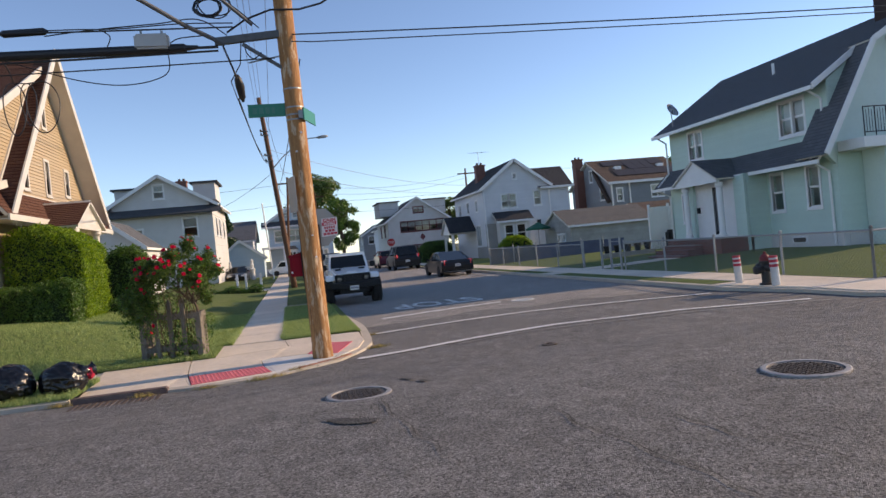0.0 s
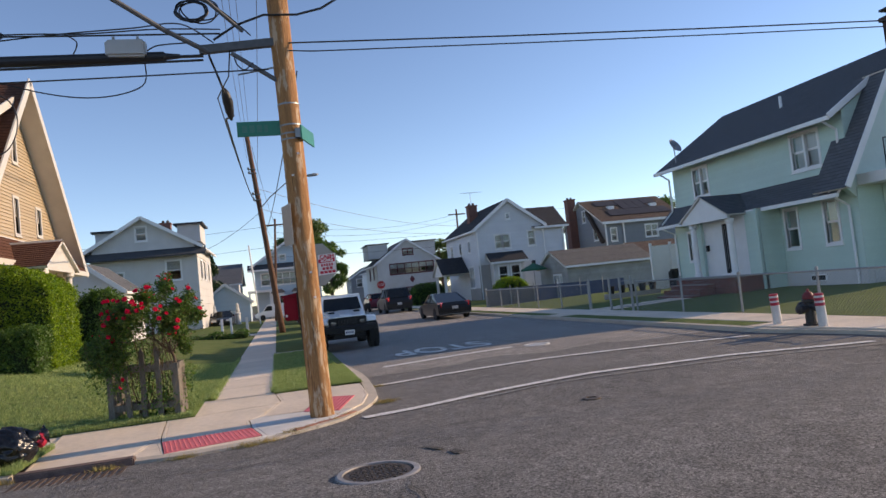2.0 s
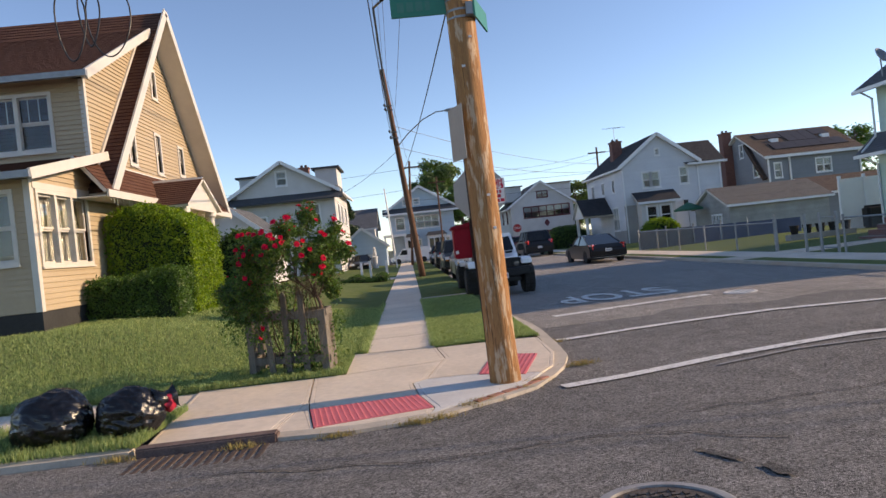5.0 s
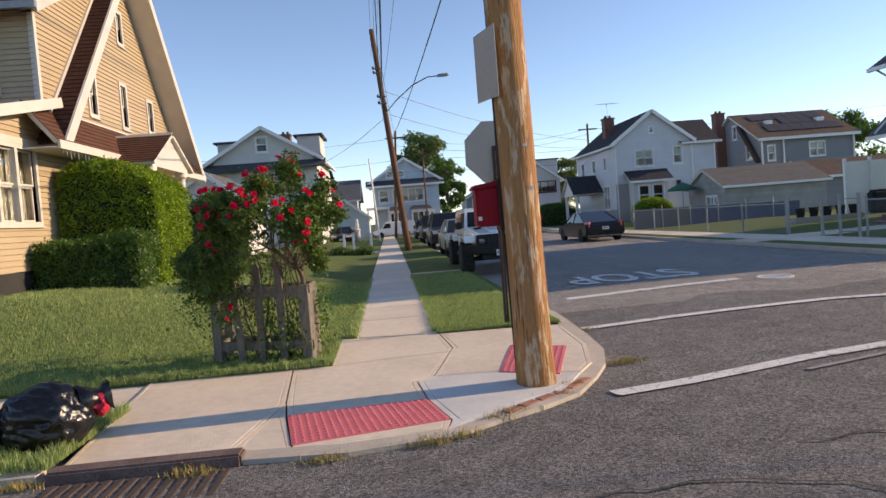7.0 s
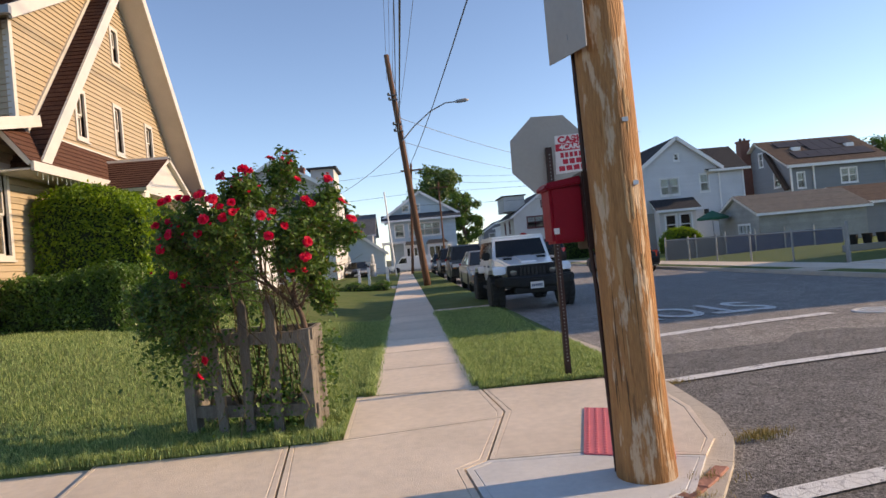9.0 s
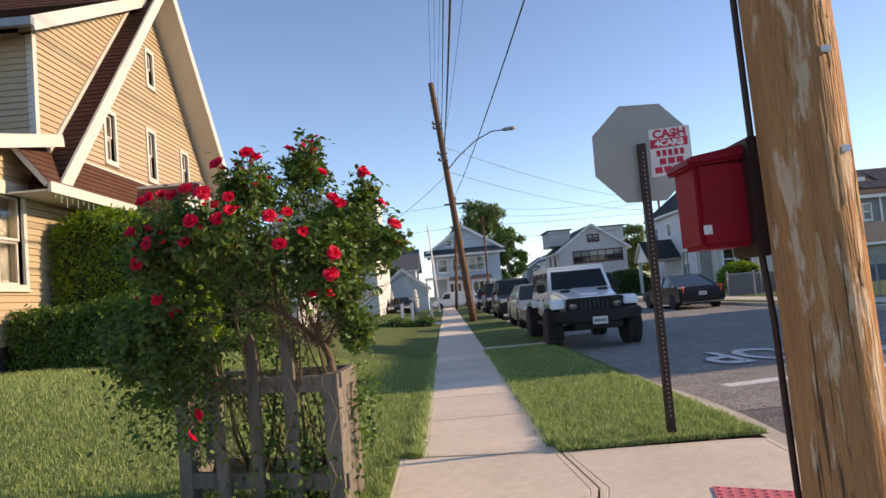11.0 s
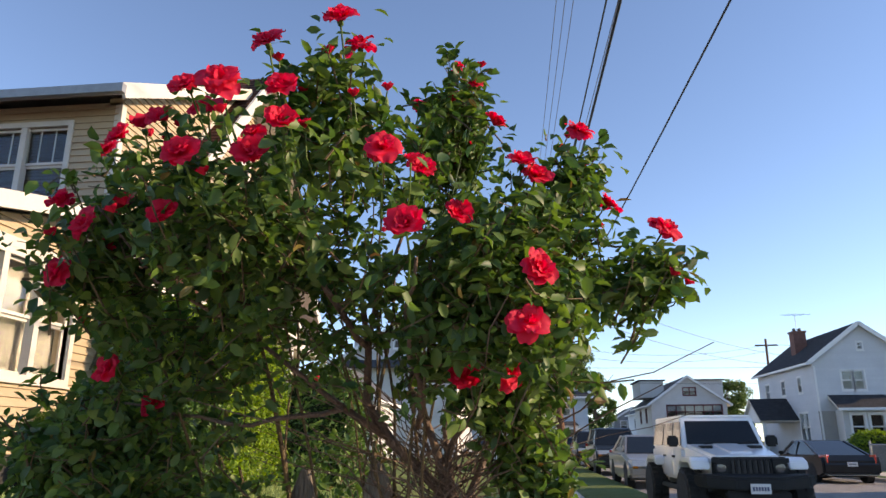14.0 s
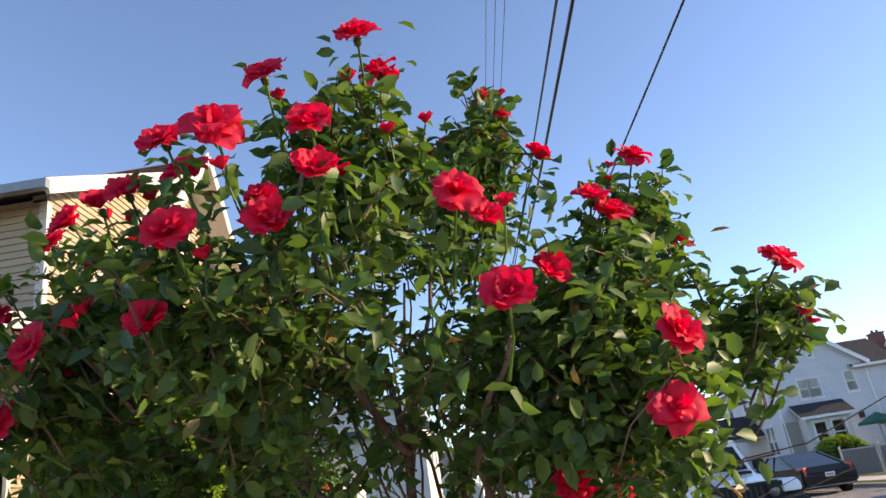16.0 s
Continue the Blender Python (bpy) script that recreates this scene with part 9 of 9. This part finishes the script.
for s in (-1, 1):
    bm = bmesh.new()
    bx(bm, s * 0.42 - 0.1, s * 0.42 + 0.1, 1.1, 1.35, 1.17, 1.245)
    jp("hood_vent", bm, BLACK_PLASTIC, bevel=0.012)
bm = bmesh.new()
hexa(bm, [(-0.60, 0.26, 0.66), (0.60, 0.26, 0.66), (0.60, 0.34, 0.66), (-0.60, 0.34, 0.66), (-0.60, 0.28, 1.06), (0.60, 0.28, 1.06), (0.58, 0.36, 1.07), (-0.58, 0.36, 1.07)])
gr = jp("grille", bm, BLACK_PLASTIC, bevel=0.02)
for i in range(7):
    bm = bmesh.new()
    x = -0.27 + i * 0.09
    bx(bm, x - 0.027, x + 0.027, 0.245, 0.27, 0.76, 1.01)
    jp("slot", bm, CABLE, gr, bevel=0.01)
    bm = bmesh.new()
    bx(bm, x + 0.033, x + 0.057, 0.235, 0.27, 0.74, 1.02)
    jp("grille_bar", bm, BLACK_PLASTIC, gr)
for s in (-1, 1):
    bm = bmesh.new()
    lathe(bm, [(0.115, 0.0), (0.115, -0.03), (0.1, -0.035)], "y", (s * 0.46, 0.27, 0.90), 20)
    hl = jp("headlight", bm, BLACK_PLASTIC)
    bm = bmesh.new()
    lathe(bm, [(0.088, -0.032), (0.06, -0.04), (0.001, -0.043)], "y", (s * 0.46, 0.27, 0.90), 20)
    jp("lens", bm, LAMP_SMOKE, hl)
    # angry brow over each lamp
    bm = bmesh.new()
    hexa(bm, [(s * 0.34, 0.22, 0.93), (s * 0.6, 0.22, 0.98), (s * 0.6, 0.28, 0.98), (s * 0.34, 0.28, 0.93), (s * 0.34, 0.22, 1.035), (s * 0.6, 0.22, 1.05), (s * 0.6, 0.28, 1.05), (s * 0.34, 0.28, 1.035)])
    jp("lamp_brow", bm, BLACK_PLASTIC, gr)
    # front and rear fender flares
    for y0, y1, top in ((0.28, 1.32, 1.06), (3.2, 4.3, 1.04)):
        bm = bmesh.new()
        prof = [(y0, top - 0.19), (y0 + 0.03, top - 0.06), (y0 + 0.15, top), (y1 - 0.2, top), (y1 - 0.02, top - 0.12), (y1 + 0.06, 0.72), (y1 - 0.05, 0.72), (y1 - 0.13, top - 0.17), (y1 - 0.28, top - 0.09), (y0 + 0.22, top - 0.09), (y0 + 0.1, top - 0.19)]
        xa, xb = (s * 0.62, s * 0.92)
        prism(bm, [(min(xa, xb), a, b) for a, b in prof], (abs(xb - xa), 0, 0))
        bmesh.ops.recalc_face_normals(bm, faces=bm.faces)
        jp("fender", bm, CAR_WHITE, bevel=0.02)
    bm = bmesh.new()
    bx(bm, s * 0.8 - 0.05, s * 0.8 + 0.05, 1.5, 3.1, 0.45, 0.53)
    jp("side_step", bm, BLACK_PLASTIC, bevel=0.02)
    # windows and doors of the side
    for y0, y1 in ((1.72, 2.35), (2.45, 3.2), (3.3, 4.2)):
        bm = bmesh.new()
        prism(bm, [(s * 0.735, y0, 1.24), (s * 0.735, y1, 1.24), (s * 0.665, y1, 1.68), (s * 0.665, y0 + (0.16 if y0 < 2 else 0), 1.68)], (s * 0.008, 0, 0.0))
        jp("side_window", bm, CAR_GLASS)
    for y0, y1 in ((1.62, 2.38), (2.42, 3.15)):
        bm = bmesh.new()
        bx(bm, s * 0.745 - 0.008, s * 0.745 + 0.008, y0, y1, 0.68, 1.19)
        dd = jp("door", bm, CAR_WHITE, bevel=0.005)
        bm = bmesh.new()
        bx(bm, s * 0.765 - 0.015, s * 0.765 + 0.015, y1 - 0.2, y1 - 0.06, 1.02, 1.06)
        jp("handle", bm, BLACK_PLASTIC, dd)
    bm = bmesh.new()
    bx(bm, s * 0.88 - 0.1, s * 0.88 + 0.1, 1.62, 1.72, 1.22, 1.42)
    jp("mirror", bm, BLACK_PLASTIC, bevel=0.03)
    for y in (0.78, 3.72):
        wheel(jeep, s * 0.83, y, 0.43, 0.33, s, BLACK_PLASTIC, lug=True)
    bm = bmesh.new()
    lathe(bm, [(0.06, 0), (0.06, -0.03), (0.001, -0.035)], "y", (s * 0.45, -0.02, 0.66), 14)
    jp("fog_lamp", bm, LAMP_CLEAR)
# windscreen frame, roof, cabin
bm = bmesh.new()
hexa(bm, [(-0.73, 1.58, 1.2), (0.73, 1.58, 1.2), (0.73, 1.66, 1.2), (-0.73, 1.66, 1.2), (-0.66, 1.93, 1.76), (0.66, 1.93, 1.76), (0.66, 2.0, 1.76), (-0.66, 2.0, 1.76)])
wf = jp("windscreen_frame", bm, CAR_WHITE, bevel=0.02)
bm = bmesh.new()
hexa(bm, [(-0.64, 1.59, 1.27), (0.64, 1.59, 1.27), (0.64, 1.62, 1.27), (-0.64, 1.62, 1.27), (-0.585, 1.885, 1.69), (0.585, 1.885, 1.69), (0.585, 1.93, 1.69), (-0.585, 1.93, 1.69)])
jp("windscreen", bm, CAR_GLASS, wf)
for x0, x1 in ((-0.35, 0.05), (0.15, 0.55)):
    bm = bmesh.new()
    tube(bm, [(x0, 1.56, 1.26), (x1, 1.575, 1.31)], 0.012, 6)
    jp("wiper", bm, BLACK_PLASTIC, wf)
bm = bmesh.new()
hexa(bm, [(-0.73, 1.7, 1.2), (0.73, 1.7, 1.2), (0.73, 4.3, 1.2), (-0.73, 4.3, 1.2), (-0.655, 1.98, 1.72), (0.655, 1.98, 1.72), (0.66, 4.22, 1.72), (-0.66, 4.22, 1.72)])
jp("cabin", bm, CAR_WHITE, bevel=0.02)
bm = bmesh.new()
bx(bm, -0.68, 0.68, 1.92, 4.28, 1.72, 1.80)
jp("roof", bm, CAR_WHITE, bevel=0.035)
bm = bmesh.new()
prism(bm, [(-0.95, 0.16, 0.62), (-0.8, 0.02, 0.6), (-0.35, -0.1, 0.56), (0.35, -0.1, 0.56), (0.8, 0.02, 0.6), (0.95, 0.16, 0.62), (0.7, 0.22, 0.6), (-0.7, 0.22, 0.6)], (0, 0, 0.2))
bmesh.ops.recalc_face_normals(bm, faces=bm.faces)
bp = jp("bumper", bm, BLACK_PLASTIC, bevel=0.03)
bm = bmesh.new()
bx(bm, -0.5, 0.5, 0.0, 0.3, 0.42, 0.56)
jp("skid_plate", bm, BLACK_PLASTIC, bevel=0.03)
bm = bmesh.new()
bx(bm, -0.45, 0.45, 0.3, 4.2, 0.45, 0.62)
bx(bm, -0.75, 0.75, 0.7, 0.86, 0.36, 0.48)
bx(bm, -0.75, 0.75, 3.64, 3.8, 0.36, 0.48)
jp("chassis", bm, BLACK_PLASTIC)
bm = bmesh.new()
bx(bm, -0.15, 0.15, -0.125, -0.1, 0.52, 0.67)
npl = jp("number_plate", bm, PAPER, bp)
for i in range(6):
    bm = bmesh.new()
    bx(bm, -0.125 + i * 0.043, -0.095 + i * 0.043, -0.128, -0.125, 0.565, 0.625)
    jp("bar", bm, FABRIC_BLUE, npl)
bm = bmesh.new()
lathe(bm, [(0.4, -0.1), (0.42, 0.0), (0.4, 0.12)], "y", (0, 4.5, 1.0), 24)
jp("spare_wheel", bm, TYRE)
put(jeep, 1.55, 10.97, 0)
jeep.scale = (0.95, 1.02, 0.945)

# ---- trees ----
def tree(label, x, y, h, r, n, leaf, material, seed, z0=0.45, cone=False):
    t = thing("tree", x, y, 0, label, "tree", "street trees")
    q = random.Random(seed)
    bm = bmesh.new()
    tube(bm, [(x, y, -0.2), (x + 0.1, y, h * 0.25), (x, y + 0.1, h * 0.55), (x, y, h * 0.9)], [h * 0.03, h * 0.024, h * 0.014, h * 0.004], 10)
    part("trunk", bm, BARK, t)
    clumps = []
    for i in range(34):
        a, f = q.uniform(0, 6.28), q.random()
        if cone:
            z = h * (0.12 + 0.86 * f)
            rr = r * (1 - f) * q.uniform(0.5, 1.0)
            s = r * (0.34 * (1 - f) + 0.1)
        else:
            z = h * (z0 + (1 - z0) * f * 0.92)
            rr = r * math.sqrt(max(0.05, 1 - ((f - 0.42) / 0.62) ** 2)) * q.uniform(0.35, 0.95)
            s = r * q.uniform(0.2, 0.36)
        c = Vector((x + rr * math.cos(a), y + rr * math.sin(a), z))
        clumps.append((c, s))
        bm = bmesh.new()
        tube(bm, [(x, y, z - rr * 0.5), Vector((x, y, z - rr * 0.5)).lerp(c, 0.5) + Vector((0, 0, 0.1 * rr)), c], [h * 0.007, h * 0.005, h * 0.002], 6)
        part("limb", bm, BARK, t)
    g = np.random.default_rng(seed)
    idx = g.integers(0, len(clumps), n)
    cs = np.array([tuple(c) for c, _ in clumps])[idx]
    ss = np.array([s for _, s in clumps])[idx]
    d = unit(g.normal(size=(n, 3)))
    pos = cs + d * (ss * g.uniform(0.3, 1.1, n))[:, None] * np.array([1, 1, 0.75])
    v, f = leaf_soup(pos - np.array(root_place(t)), unit(d + g.normal(size=(n, 3)) * 0.6 + np.array([0, 0, 0.4])), leaf * g.uniform(0.6, 1.3, n), g, 0.55)
    soup("crown", v, f, material, t, kind="stuff")


tree("leafy green tree behind the blue house", 4.2, 90, 13.6, 4.2, 9000, 0.42, TREE_LEAF, 21)
tree("dark green tree beside the blue house", 6.8, 84, 9.5, 2.4, 6000, 0.34, BOXWOOD, 22, 0.25)
tree("leafy green street tree down the road", 24.2, 92, 8.8, 3.4, 8000, 0.36, TREE_LEAF, 23, 0.25)
tree("dark fir tree behind the white house", -6.6, 63, 7.0, 2.0, 7000, 0.3, FIR_LEAF, 24, cone=True)
tree("far green tree behind the grey house", 52, 70, 10.8, 4.5, 7000, 0.4, BOXWOOD, 25, 0.3)
tree("green tree between the far houses", 29, 78, 8.5, 3.6, 7000, 0.38, TREE_LEAF, 26, 0.3)
# small stop sign far down the street
fs = thing("stop_sign", 9.7, 58, 0.1, "red octagonal stop sign down the street", "stop sign", "stop signs")
bm = bmesh.new()
tube(bm, [(9.7, 58.05, 0), (9.7, 58.05, 2.5)], 0.03, 6)
part("post", bm, GALV, fs)
bm = bmesh.new()
prism(bm, [(9.7 + 0.41 * math.cos(radians(22.5 + 45 * i)), 58, 2.35 + 0.41 * math.sin(radians(22.5 + 45 * i))) for i in range(8)], (0, 0.01, 0))
fp = part("plate", bm, SIGN_RED, fs)
lettering("word", "STOP", 0.3, Matrix.Translation((9.7, 57.99, 2.35)) @ Euler((radians(90), 0, 0)).to_matrix().to_4x4(), PAPER, fp, wide=0.85, bold=0.004)
